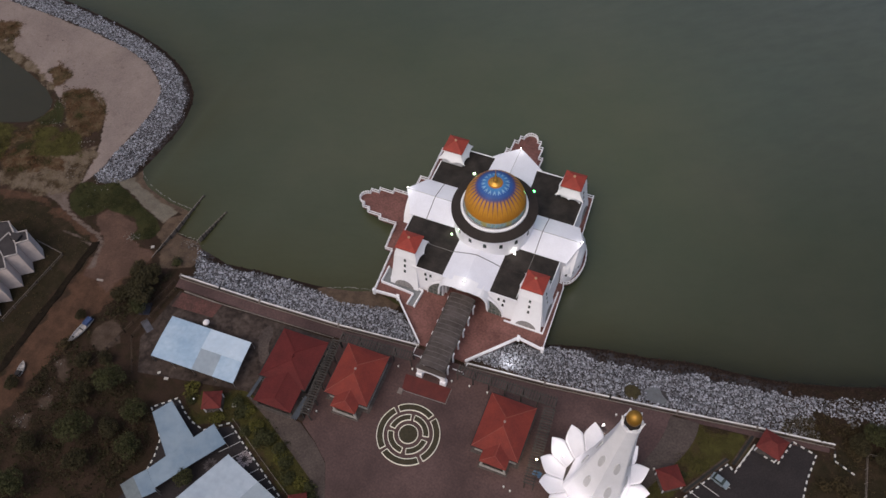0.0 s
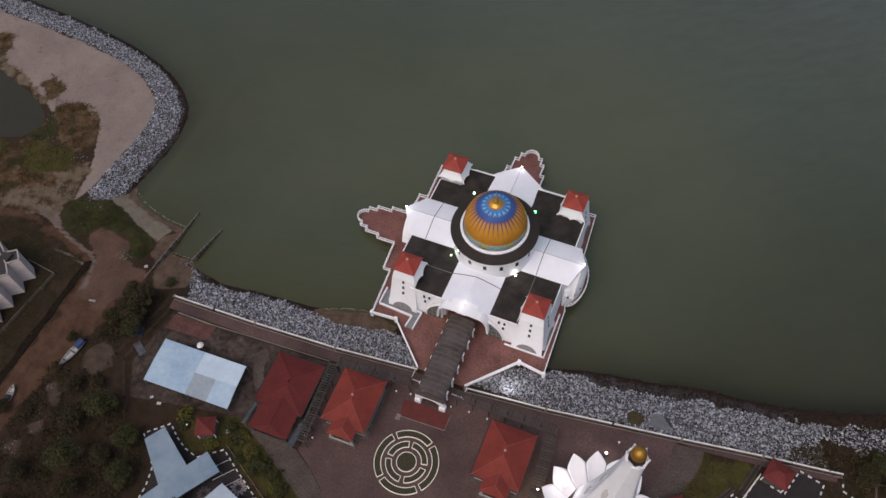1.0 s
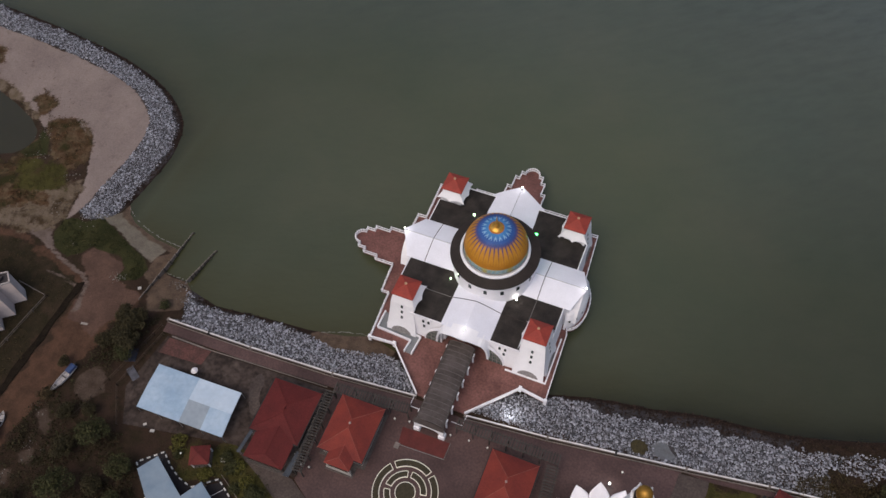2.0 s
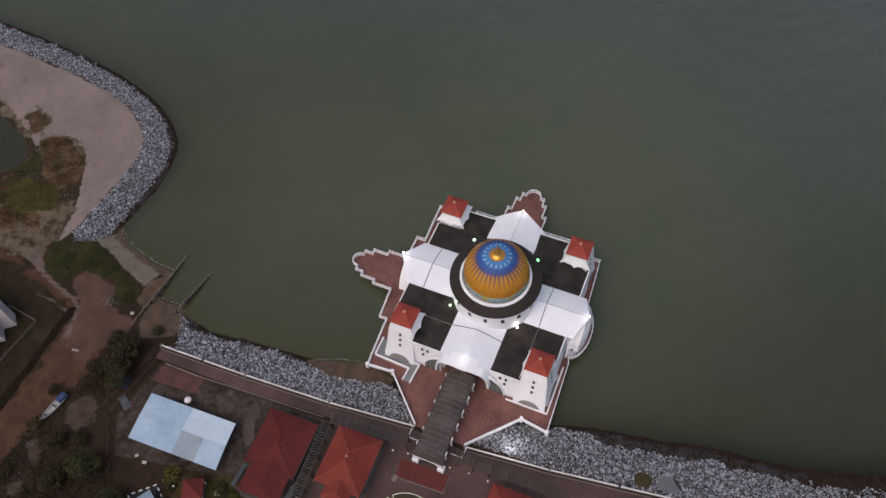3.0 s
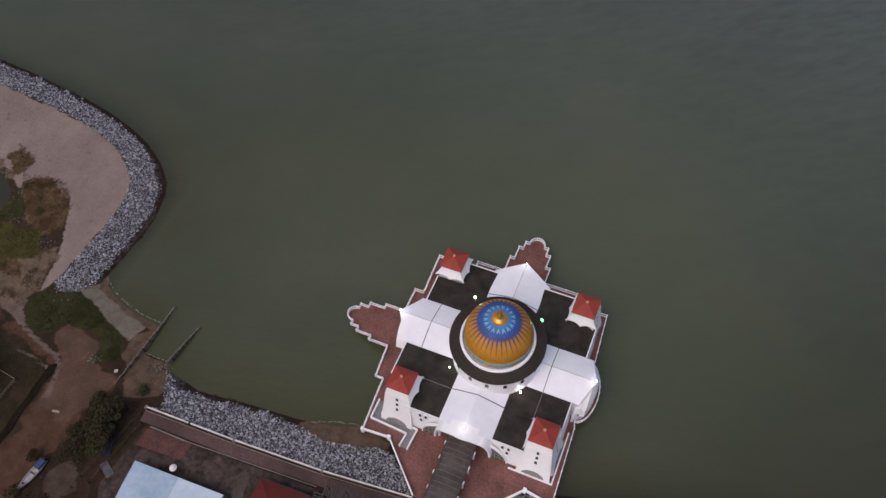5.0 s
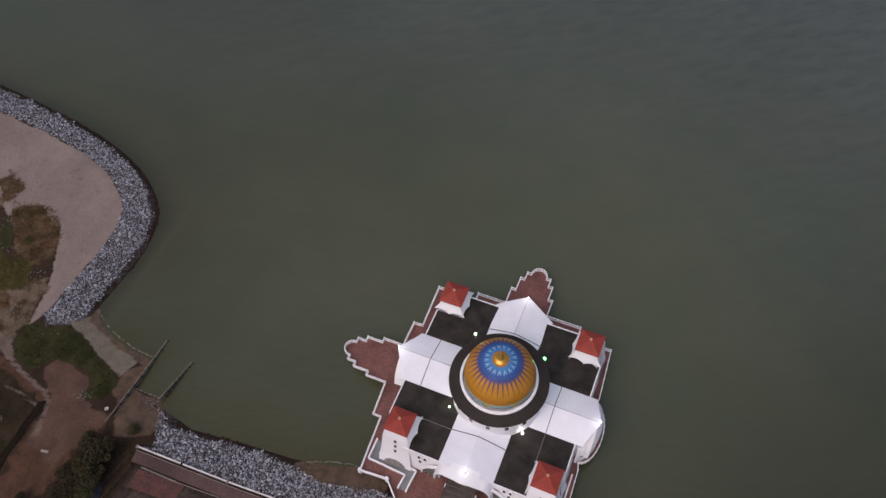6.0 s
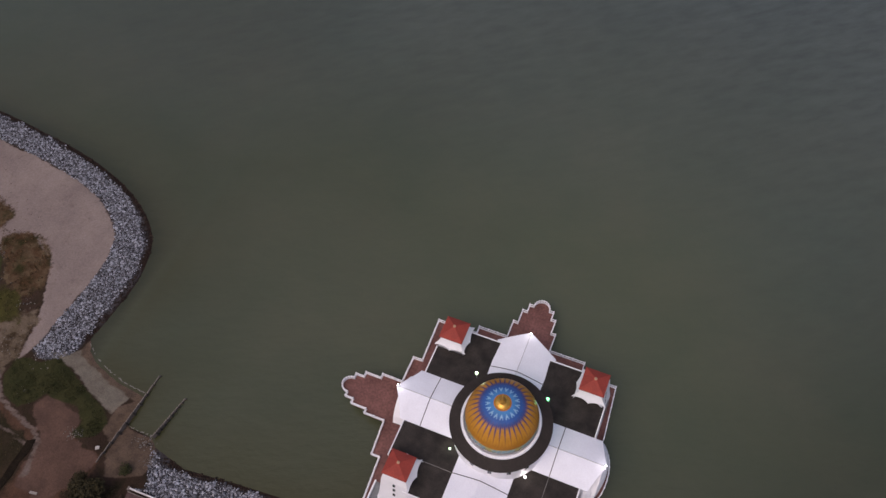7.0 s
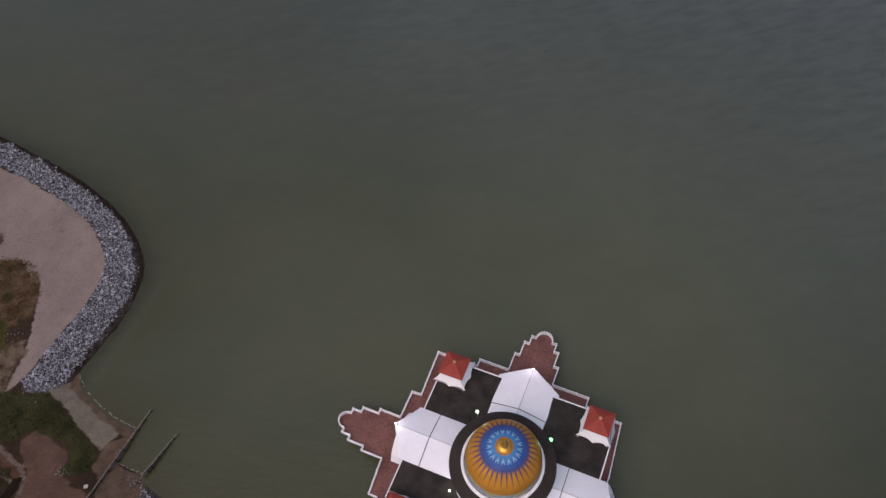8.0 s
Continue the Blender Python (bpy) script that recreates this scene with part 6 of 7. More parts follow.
# white round parasol beside the marquee
par = thing("parasol", "small round white parasol on the yard", "parasol", at=(-50.1, -44.6, -0.44))
part("pole", lathe(B(), [(0.04, 0.0), (0.03, 2.3)], 8), STEEL, par)
part("canopy", lathe(B(), [(0.75, 2.0), (0.7, 2.1), (0.4, 2.35), (0.05, 2.5)], 14), material("white_cloth", (0.8, 0.76, 0.78), rough=0.7), par)


# ---- small red-roofed shelters ----
def shelter(x, y, turn, w, d, label, pyramid=True):
    t = thing("shelter", label, "shelter", "garden shelters", at=(x, y, -0.5), turn=turn)
    for sx in (-1, 1):
        for sy in (-1, 1):
            part("post", box(B(), sx * (w / 2 - 0.35) - 0.1, sx * (w / 2 - 0.35) + 0.1, sy * (d / 2 - 0.35) - 0.1, sy * (d / 2 - 0.35) + 0.1, 0.0, 2.6), WHITE, t)
    r = 0.05 if pyramid else w / 2 - d / 2 * 0.8
    bm = loft(B(), [[(-w / 2, -d / 2, 2.5), (w / 2, -d / 2, 2.5), (w / 2, d / 2, 2.5), (-w / 2, d / 2, 2.5)], [(-w / 2, -d / 2, 2.62), (w / 2, -d / 2, 2.62), (w / 2, d / 2, 2.62), (-w / 2, d / 2, 2.62)],
                    [(-r, -0.05, 3.9), (r, -0.05, 3.9), (r, 0.05, 3.9), (-r, 0.05, 3.9)]])
    roof = part("roof", bm, DARKTILE2, t, "muted red tiled roof")
    for sx in (-1, 1):
        for sy in (-1, 1):
            part("hip_ridge", beam(B(), (sx * w / 2, sy * d / 2, 2.7), (sx * r, 0, 3.97), 0.14, 0.1), DARKTILE2, roof)
    part("floor_slab", box(B(), -w / 2 + 0.25, w / 2 - 0.25, -d / 2 + 0.25, d / 2 - 0.25, 0.0, 0.12, 0.02), STEPSTONE, t)
    return t


DARKTILE2 = material("muted_red_tile", (0.145, 0.03, 0.027), (0.1, 0.024, 0.022), scale=0.6, fine=6, spread=0.15)
shelter(-39.0, -59.7, 25, 4.0, 3.8, "small square shelter with muted red roof among hedges")
shelter(50.8, -40.8, 35, 4.4, 4.2, "small square shelter with muted red roof on the lawn")
shelter(67.2, -27.4, -16, 4.7, 4.5, "small kiosk with red roof beside the car park", False)
shelter(-12.6, -71.4, 30, 3.6, 3.4, "small square shelter with muted red roof beside the path")

# ---- car parks with black and white kerbs ----
LOT_W = [(-51.0, -65.3), (-47.1, -61.6), (-41.5, -64.9), (-38.3, -65.6), (-33.4, -62.4), (-24.0, -67.4), (-14.6, -72.4), (-9.0, -80), (-10, -100), (-52, -100), (-44.6, -77.3), (-45.4, -70.5)]
LOT_E = [(54.3, -42.9), (60.6, -33.5), (62.1, -34.7), (64.5, -28.4), (69.3, -30.0), (71.4, -24.5), (75.8, -25.6), (74.9, -31.0), (74.9, -36), (76, -70), (50, -70), (47, -55)]
paving("car_park", LOT_W, -0.46, ASPHALT, "dark asphalt car park with white bay lines", 0.2)
paving("car_park", LOT_E, -0.46, ASPHALT, "dark asphalt car park with white bay lines", 0.2)
kerb_block = {m.name: mesh_of("kerb_block", box(B(), -0.36, 0.36, -0.14, 0.14, 0.0, 0.22, 0.03), m) for m in (KERBW, KERBB)}


def striped_kerb(pts, label):
    t = thing("striped_kerb", label, "kerb")
    i = 0
    for a, b in zip(pts, pts[1:]):
        a, b = Vector((*a, -0.5)), Vector((*b, -0.5))
        n = max(1, round((b - a).length / 0.74))
        ang = math.degrees(math.atan2(b.y - a.y, b.x - a.x))
        for k in range(n):
            p = part("kerb_block", kerb_block[KERBW.name if i % 2 else KERBB.name], None, t)
            c = a.lerp(b, (k + 0.5) / n)
            p.matrix_basis = pose(c.x, c.y, c.z, 0, 0, ang)
            i += 1


striped_kerb([(-44.4, -77.3), (-44.6, -73.8), (-45.5, -70.4), (-48, -67.6), (-51.2, -65.2), (-47.1, -61.4), (-44.2, -63.4), (-41.5, -64.7), (-38.3, -65.4), (-34.0, -62.0), (-29.7, -64.5), (-24.7, -67.2), (-15.3, -72.3), (-11.6, -76)], "black and white striped kerb round the car park")
striped_kerb([(51.5, -47.2), (54.3, -42.7), (60.6, -33.3), (62.1, -34.5), (64.4, -28.2)], "black and white striped kerb round the car park")
striped_kerb([(66.0, -29.1), (69.3, -29.8), (71.3, -24.3), (75.8, -25.4), (74.9, -31.0), (74.7, -36), (74.9, -42)], "black and white striped kerb round the car park")
striped_kerb([(79.0, -23.2), (79.2, -25.2), (83.0, -26.6)], "black and white striped kerb on the rough grass")
# white drain cover and low wall by the eastern car park
low = thing("low_wall", "low white wall beside the car park", "wall")
part("wall_run", beam(B(), (62.3, -33.6, -0.15), (64.6, -27.6, -0.15), 0.22, 0.35), KERBW, low)
low = thing("drain", "dark open drain edged with concrete by the lawn", "drain")
for off, m_, zz in ((0.0, KERBB, -0.4), (0.45, BARK, -0.28), (-0.45, BARK, -0.28)):
    part("drain_run", beam(B(), (61.6 + off, -33.0, zz), (64.0 + off, -25.9, zz), 0.5 if not off else 0.25, 0.2), m_, low)
    part("drain_run", beam(B(), (54.0 - off, -41.6, zz), (60.3 - off, -32.3, zz), 0.5 if not off else 0.25, 0.2), m_, low)
bay = mesh_of("bay_line", box(B(), -2.3, 2.3, -0.06, 0.06, -0.458, -0.452), KERBW)
lines = thing("bay_lines", "painted white parking bay lines", "marking", kind="structure")
for x, y, a in [(-33.6 + 2.1 * k, -65.2 - 1.15 * k, 50) for k in range(8)] + [(56.6 + 1.55 * k, -41.6 + 2.3 * k, -18) for k in range(-1, 3)]:
    p = part("bay_line", bay, None, lines)
    p.matrix_basis = pose(x, y, 0, 0, 0, a)
def rosette(x, y, r, mat):
    """Worn flower of eleven petals painted on the asphalt."""
    bm = B()
    for k in range(11):
        a = 2 * math.pi * k / 11
        pts = [(0.25 * r, 0), (0.62 * r, 0.17 * r), (0.9 * r, 0.12 * r), (r, 0), (0.9 * r, -0.12 * r), (0.62 * r, -0.17 * r)]
        prism(bm, [(px * math.cos(a) - py * math.sin(a), px * math.sin(a) + py * math.cos(a)) for px, py in pts][::-1], -0.459, -0.451)
    bmesh.ops.recalc_face_normals(bm, faces=bm.faces)
    mark = tagged(part("painted_rosette", bm, mat), "worn pale flower painted on the asphalt", "marking", kind="structure")
    mark.location = (x, y, 0)


rosette(-27.4, -67.4, 1.75, material("worn_paint", (0.3, 0.25, 0.26), (0.14, 0.12, 0.12), scale=2.0, fine=5, spread=0.3))
rosette(-33.1, -71.0, 1.5, material("faint_paint", (0.09, 0.078, 0.085), (0.045, 0.04, 0.042), scale=2.0, fine=5, spread=0.3))


# ---- parked car ----
def car(x, y, turn):
    t = thing("car", "silver-blue parked car in a marked bay", "car", at=(x, y, -0.46), turn=turn)
    paint = material("car_paint", (0.24, 0.29, 0.32), rough=0.3, metal=0.3, spread=0.03, bump=0)
    body = B()
    sec = [(-2.15, 0.7, 0.35, 0.62), (-2.05, 0.82, 0.3, 0.85), (-1.0, 0.86, 0.28, 0.95), (1.2, 0.86, 0.28, 0.92), (1.95, 0.8, 0.3, 0.72), (2.15, 0.66, 0.38, 0.55)]
    loft(body, [[(px, -w, z0), (px, w, z0), (px, w * 1.02, (z0 + z1) / 2), (px, w * 0.93, z1), (px, -w * 0.93, z1), (px, -w * 1.02, (z0 + z1) / 2)] for px, w, z0, z1 in sec])
    part("body", body, paint, t)
    cab = loft(B(), [[(-1.75, -0.76, 0.9), (1.05, -0.76, 0.9), (1.05, 0.76, 0.9), (-1.75, 0.76, 0.9)], [(-1.3, -0.62, 1.42), (0.35, -0.62, 1.42), (0.35, 0.62, 1.42), (-1.3, 0.62, 1.42)]])
    part("cabin_glass", cab, DARKGLASS, t)
    part("roof_panel", box(B(), -1.28, 0.33, -0.6, 0.6, 1.42, 1.47, 0.02), paint, t)
    for px in (-1.35, 1.35):
        for py in (-0.84, 0.84):
            w = part("wheel", lathe(B(), [(0.31, -0.1), (0.33, 0.0), (0.31, 0.1)], 16), KERBB, t)
            w.matrix_basis = pose(px, py, 0.33, 90, 0, 0)
    for py in (-0.55, 0.55):
        part("headlight", box(B(), 2.06, 2.14, py - 0.14, py + 0.14, 0.55, 0.68, 0.02), GLOBE, t)
    return t


car(59.8, -37.2, -20).scale = (0.82, 0.9, 0.92)

# ---- white sawtooth house ----
ROOFGREY = material("grey_felt_roof", (0.05, 0.044, 0.046), (0.035, 0.031, 0.032), scale=0.5, spread=0.2)
PARA = material("parapet_render", (0.4, 0.36, 0.35), (0.28, 0.25, 0.24), scale=0.6, spread=0.15)
house = thing("house", "white house with sawtooth walls and dark flat roof", "house", at=(0, 0, -0.5))
HT = 6.9
TEETH = [p for k in range(6) for p in ((-97.6 + 0.18 * k, -43.0 - 4.05 * k), (-99.75 - 0.1 * k, -44.9 - 4.02 * k))]
RIM = [(-119.0, -46.8), (-105.6, -40.4), (-102.0, -42.7), (-99.8, -41.0)] + TEETH + [(-102.0, -67.5), (-119.0, -67.5)]
FOOT = [(x + (0.9 if -106 < x and y > -66 else 0.0), y - (0.3 if y > -66 else 0.0)) for x, y in RIM]
bm = loft(B(), [[(*p, 0.0) for p in FOOT[::-1]], [(*p, HT) for p in RIM[::-1]]], caps=False)
bmesh.ops.recalc_face_normals(bm, faces=bm.faces)
part("wall", bm, material("bay_render", (0.62, 0.53, 0.51), (0.5, 0.42, 0.4), scale=0.4, spread=0.08), house, "white rendered sawtooth wall")
bm = prism(B(), RIM[::-1], HT - 0.3, HT - 0.12)
bmesh.ops.recalc_face_normals(bm, faces=bm.faces)
part("roof", bm, ROOFGREY, house, "dark grey flat roof")
for a, b in zip(RIM[1:-2], RIM[2:-1]):
    part("parapet", beam(B(), (*a, HT + 0.12), (*b, HT + 0.12), 0.3, 0.3), PARA, house)
for k in range(6):
    x, y = TEETH[2 * k + 1]
    part("parapet", beam(B(), (x, y, HT + 0.1), (x - 3.6, y + 2.0, HT + 0.1), 0.24, 0.28), PARA, house)
part("parapet", beam(B(), (-103.3, -42.9, HT + 0.1), (-106.5, -62, HT + 0.1), 0.26, 0.28), PARA, house)
part("roof_box", box(B(), -101.9, -99.6, -44.3, -42.6, HT - 0.1, HT + 0.5, 0.05), ROOFGREY, house)

# ---- boundary fences and ditch ----
FENCE = material("pale_fence", (0.2, 0.17, 0.155), rough=0.7)


def fence(pts, label, h=1.2, step=2.6, mat=FENCE, z=-0.55):
    t = thing("fence", label, "fence")
    for a, b in zip(pts, pts[1:]):
        a, b = Vector((*a, z)), Vector((*b, z))
        n = max(1, round((b - a).length / step))
        part("rail", beam(B(), a + Vector((0, 0, h)), b + Vector((0, 0, h)), 0.08, 0.08), mat, t)
        part("lower_rail", beam(B(), a + Vector((0, 0, h * 0.5)), b + Vector((0, 0, h * 0.5)), 0.05, 0.05), mat, t)
        for k in range(n + 1):
            c = a.lerp(b, k / n)
            part("fence_post", box(B(), c.x - 0.06, c.x + 0.06, c.y - 0.06, c.y + 0.06, z, z + h + 0.1), mat, t)


fence([(-101.0, -40.1), (-92.8, -41.0), (-93.6, -49.6), (-94.6, -60.5)], "pale wire fence round the white house", 1.1, 4.0)
fence([(-63.4, -37.5), (-66.8, -52.6), (-68.8, -62.5)], "dark leaning fence beside the dirt track", 1.3, mat=BARK)
fence([(-62.2, -39.2), (-64.6, -53.0), (-59.4, -60.2)], "dark fence round the yard", 1.1, mat=BARK)
fence([(-33.6, -61.2), (-24.2, -66.2), (-14.8, -71.0)], "thin pale fence along the car park", 0.8, mat=FENCE)
fence([(84.5, -22.0), (85.5, -36), (86, -48)], "pale metal fence on the rough grass", 1.2)
fence([(84.5, -22.0), (92, -20.5), (104, -19)], "pale metal fence on the rough grass", 1.2)
rng = random.Random(8)
east = [(-87.0 + 0.04 * k + rng.uniform(-0.3, 0.3), -34.6 - 2.6 * k) for k in range(26)]
west = [(-88.6 + 0.03 * k + rng.uniform(-0.3, 0.3), -35.4 - 2.6 * k) for k in range(26)]
ditch = tagged(part("ditch", prism(B(), east + west[::-1], -0.9, -0.43), material("ditch_mud", (0.011, 0.0085, 0.007), (0.02, 0.015, 0.011), scale=0.8, spread=0.3, rough=1.0, spec=0.02)), "dark muddy ditch beside the dirt track", "ditch", kind="structure")

# ---- groynes ----
GROYNE = material("groyne_timber", (0.23, 0.19, 0.165), (0.1, 0.085, 0.075), scale=1.0, fine=5, spread=0.25)
for a, b, h, lab in (((-72.3, -13.0), (-72.6, -34.0), -0.4, "long low grey groyne wall across the beach"), ((-64.3, -15.4), (-65.5, -25.2), -1.2, "short dark groyne running into the sea")):
    g = thing("groyne", lab, "groyne")
    a, b = Vector((*a, 0)), Vector((*b, 0))
    n = 9
    for k in range(n):
        p, q = a.lerp(b, k / n), a.lerp(b, (k + 0.97) / n)
        zz = SEA + 0.25 + (h - SEA) * (k + 0.5) / n
        part("plank_bay", beam(B(), p + Vector((0, 0, zz)), q + Vector((0, 0, zz)), 0.18, 1.8), GROYNE, g)
        part("groyne_pile", lathe(B(), [(0.16, SEA - 1.5), (0.16, zz + 0.2)], 8, p.x + 0.3, p.y), TIMBER, g)
MOSS = material("mossy_earth", (0.06, 0.05, 0.022), (0.035, 0.027, 0.016), scale=1.5, fine=5, spread=0.3)
WETSLAB = material("wet_grey_slab", (0.135, 0.14, 0.15), (0.1, 0.1, 0.105), rough=0.35, scale=0.5, fine=3, spread=0.15, spec=0.4)
tagged(part("bare_patch", lathe(B(), [(1.9, -1.2), (1.9, -0.5), (1.2, -0.32), (0.1, -0.28)], 14, 39.8, -25.2), MOSS), "mossy brown earth patch among the boulders", "ground", kind="structure")
tagged(part("slipway_slab", prism(B(), rounded([(42.4, -25.9), (44.8, -26.3), (48.4, -25.5), (45.9, -24.3), (44.6, -22.6), (42.9, -22.5), (42.0, -24.2)], 1), -1.2, -0.5), WETSLAB), "wet grey concrete slab among the boulders", "slipway", kind="structure")
FOAM = material("pale_foam", (0.2, 0.18, 0.16), (0.1, 0.09, 0.078), scale=1.5, fine=5, spread=0.3, rough=0.8)


def wash_line(pts, seed, label):
    """Broken thin ribbon of foam, uneven in width."""
    rng = random.Random(seed)
    bm = B()
    for a, b in zip(pts, pts[1:]):
        a, b = Vector((*a, SEA + 0.03)), Vector((*b, SEA + 0.03))
        side = Vector((-(b - a).y, (b - a).x, 0)).normalized()
        n = max(3, int((b - a).length / 0.45))
        row = []
        for k in range(n + 1):
            c = a.lerp(b, k / n) + side * rng.uniform(-0.13, 0.13)
            w = rng.uniform(0.03, 0.15)
            row.append([bm.verts.new(c + side * w), bm.verts.new(c - side * w), bm.verts.new(c - Vector((0, 0, 0.06)))])
        for p, q in zip(row, row[1:]):
            if rng.random() < 0.85:
                bm.faces.new((p[0], p[1], q[1], q[0]))
                bm.faces.new((p[1], p[2], q[2], q[1]))
                bm.faces.new((p[2], p[0], q[0], q[2]))
    tagged(part("wash_line", bm, FOAM), label, "wash", kind="structure")


wash_line([(-92.2, -11.2), (-90.6, -12.6), (-88.6, -13.9), (-84.7, -15.6), (-78.7, -17.1), (-72.9, -17.4)], 3, "thin pale broken wash line along the beach")
wash_line([(-72.2, -24.7), (-69.6, -25), (-66.3, -24.7)], 4, "thin pale broken wash line between the groynes")

wash_line([(-31, -25.5), (-27.2, -23.8), (-22.7, -22.5), (-19.4, -22.1)], 5, "thin pale broken wash line below the terrace")

# ---- boat ashore ----
def fishing_boat(x, y, turn, size, label, cloth):
    boat = thing("boat", label, "boat", at=(x, y, -0.5), turn=turn)
    boat.scale = size
    hull = B()
    st = [(-3.6, 0.75, 0.35, 0.95), (-2.0, 1.0, 0.15, 0.95), (0.0, 1.08, 0.1, 0.98), (2.0, 0.9, 0.12, 1.08), (3.6, 0.45, 0.3, 1.25), (4.5, 0.04, 0.8, 1.45)]
    loft(hull, [[(x, -w * 0.45, z0), (x, w * 0.45, z0), (x, w, (z0 + z1) / 2), (x, w, z1), (x, w - min(0.1, w * 0.3), z1), (x, w * 0.7, z1 - 0.4 if w > 0.2 else z1), (x, -w * 0.7, z1 - 0.4 if w > 0.2 else z1), (x, -w + min(0.1, w * 0.3), z1), (x, -w, z1), (x, -w, (z0 + z1) / 2)] for x, w, z0, z1 in st])
    part("hull", hull, BOATPAINT, boat)
    part("cover", loft(B(), [[(-3.5, -0.9, 1.0), (-1.0, -0.95, 1.0), (-1.0, 0.95, 1.0), (-3.5, 0.9, 1.0)], [(-3.4, -0.8, 1.5), (-1.1, -0.7, 1.6), (-1.1, 0.8, 1.6), (-3.4, 0.8, 1.55)]]), cloth, boat, "faded tarpaulin cover")
    for x in (0.2, 2.9):
        part("thwart", box(B(), x - 0.15, x + 0.15, -0.7, 0.7, 0.85, 0.92), TIMBER, boat)
    part("engine", box(B(), -4.0, -3.55, -0.25, 0.25, 0.5, 1.3, 0.05), KERBB, boat)
    return boat


BOATPAINT = material("boat_paint", (0.4, 0.38, 0.38), (0.24, 0.22, 0.215), scale=1.4, spread=0.25)
fishing_boat(-76.1, -55.6, -99, (0.84, 0.8, 0.88), "long white fishing boat with blue cover lying ashore", material("blue_tarp", (0.045, 0.07, 0.16), (0.03, 0.05, 0.11), rough=0.5))
fishing_boat(-82.6, -68.6, 105, (0.42, 0.7, 0.7), "small pale skiff with dark cover beside the dirt track", material("dark_tarp", (0.03, 0.028, 0.03), (0.02, 0.018, 0.02), rough=0.6))

# odd boards and sheets lying about the yard
for x, y, a, w, d, c in ((-63.2, -49.5, 60, 1.6, 3.4, (0.1, 0.1, 0.12)), (-66.0, -46.0, 20, 2.4, 3.0, (0.035, 0.04, 0.06)), (-52, -58.6, 12, 0.9, 0.6, (0.5, 0.48, 0.46)), (-54.2, -58.0, 40, 0.7, 0.5, (0.5, 0.48, 0.46)), (-80.5, -43.5, 10, 1.6, 0.5, (0.3, 0.27, 0.25)), (-74.2, -31.3, 30, 0.8, 0.7, (0.45, 0.42, 0.4)), (-35.2, -58.4, 20, 1.0, 0.8, (0.4, 0.38, 0.35))):
    s = thing("board", "weathered loose sheet lying on the ground", "debris", at=(x, y, -0.5), turn=a)
    part("sheet", box(B(), -w / 2, w / 2, -d / 2, d / 2, 0.0, 0.12, 0.02), material("loose_sheet", c, spread=0.2), s)

tarp = thing("crate", "small faded blue covered crate beside the pergola", "crate", at=(27.3, -48.8, -0.42), turn=-12)
part("body", box(B(), -0.75, 0.75, -0.5, 0.5, 0.0, 0.7, 0.06), TIMBER, tarp)
part("cover", loft(B(), [[(-0.85, -0.6, 0.62), (0.85, -0.6, 0.62), (0.85, 0.6, 0.62), (-0.85, 0.6, 0.62)], [(-0.8, -0.55, 0.76), (0.8, -0.55, 0.74), (0.8, 0.55, 0.76), (-0.8, 0.55, 0.8)]]), material("sky_blue_sheet", (0.08, 0.15, 0.27), (0.06, 0.11, 0.2), rough=0.5), tarp, "faded blue plastic sheet")

# ---- plants ----
LEAF = material("leaves", (0.045, 0.046, 0.018), (0.031, 0.032, 0.013), scale=0.8, fine=6, spread=0.3, rough=0.6, bump=0)
LEAFY = material("yellow_leaves", (0.1, 0.092, 0.02), (0.06, 0.058, 0.016), scale=0.8, fine=6, spread=0.3, rough=0.6, bump=0)
LEAFB = material("brown_leaves", (0.058, 0.042, 0.02), (0.038, 0.029, 0.015), scale=0.8, fine=6, spread=0.3, rough=0.7, bump=0)
LEAFU = material("tangled_leaves", (0.041, 0.034, 0.016), (0.029, 0.025, 0.013), scale=0.8, fine=6, spread=0.3, rough=0.7, bump=0)
LEAFD = material("dark_creeper_leaves", (0.034, 0.034, 0.013), (0.024, 0.025, 0.01), scale=0.8, fine=6, spread=0.3, rough=0.7, bump=0)
LEAFG = material("rough_grass_blades", (0.07, 0.064, 0.019), (0.046, 0.042, 0.013), scale=0.8, fine=6, spread=0.3, rough=0.7, bump=0)
for m_ in (LEAF, LEAFY, LEAFB, LEAFU, LEAFD, LEAFG):
    isle_shift(m_, 0.75, 1.3)


def leaf_cloud(name, lobes, count, size, mat, seed):
    """Small bent leaf blades round the outside of several uneven lobes."""
    rng = np.random.RandomState(seed)
    L = np.array(lobes)
    pick = rng.choice(len(L), count, p=L[:, 3] ** 2 / (L[:, 3] ** 2).sum())
    d = rng.normal(size=(count, 3))
    d /= np.linalg.norm(d, axis=1)[:, None]
    r = L[pick, 3] * (0.55 + 0.55 * rng.rand(count) ** 0.6)
    c = L[pick, :3] + d * r[:, None] * np.array([1, 1, 0.75])
    up = d + rng.normal(scale=0.6, size=d.shape) + np.array([0, 0, 0.6])
    up /= np.linalg.norm(up, axis=1)[:, None]
    t = np.cross(up, rng.normal(size=d.shape))
    t /= np.linalg.norm(t, axis=1)[:, None]
    b = np.cross(up, t)
    s = (size * rng.uniform(0.6, 1.4, count))[:, None]
    v = np.stack([c - t * s, c + b * s * 0.45 + up * s * 0.2, c + t * s, c - b * s * 0.45 + up * s * 0.2], 1)
    me = bpy.data.meshes.new(name)
    me.from_pydata(v.reshape(-1, 3).tolist(), [], np.arange(count * 4).reshape(-1, 4).tolist())
    me.materials.append(mat)
    return me


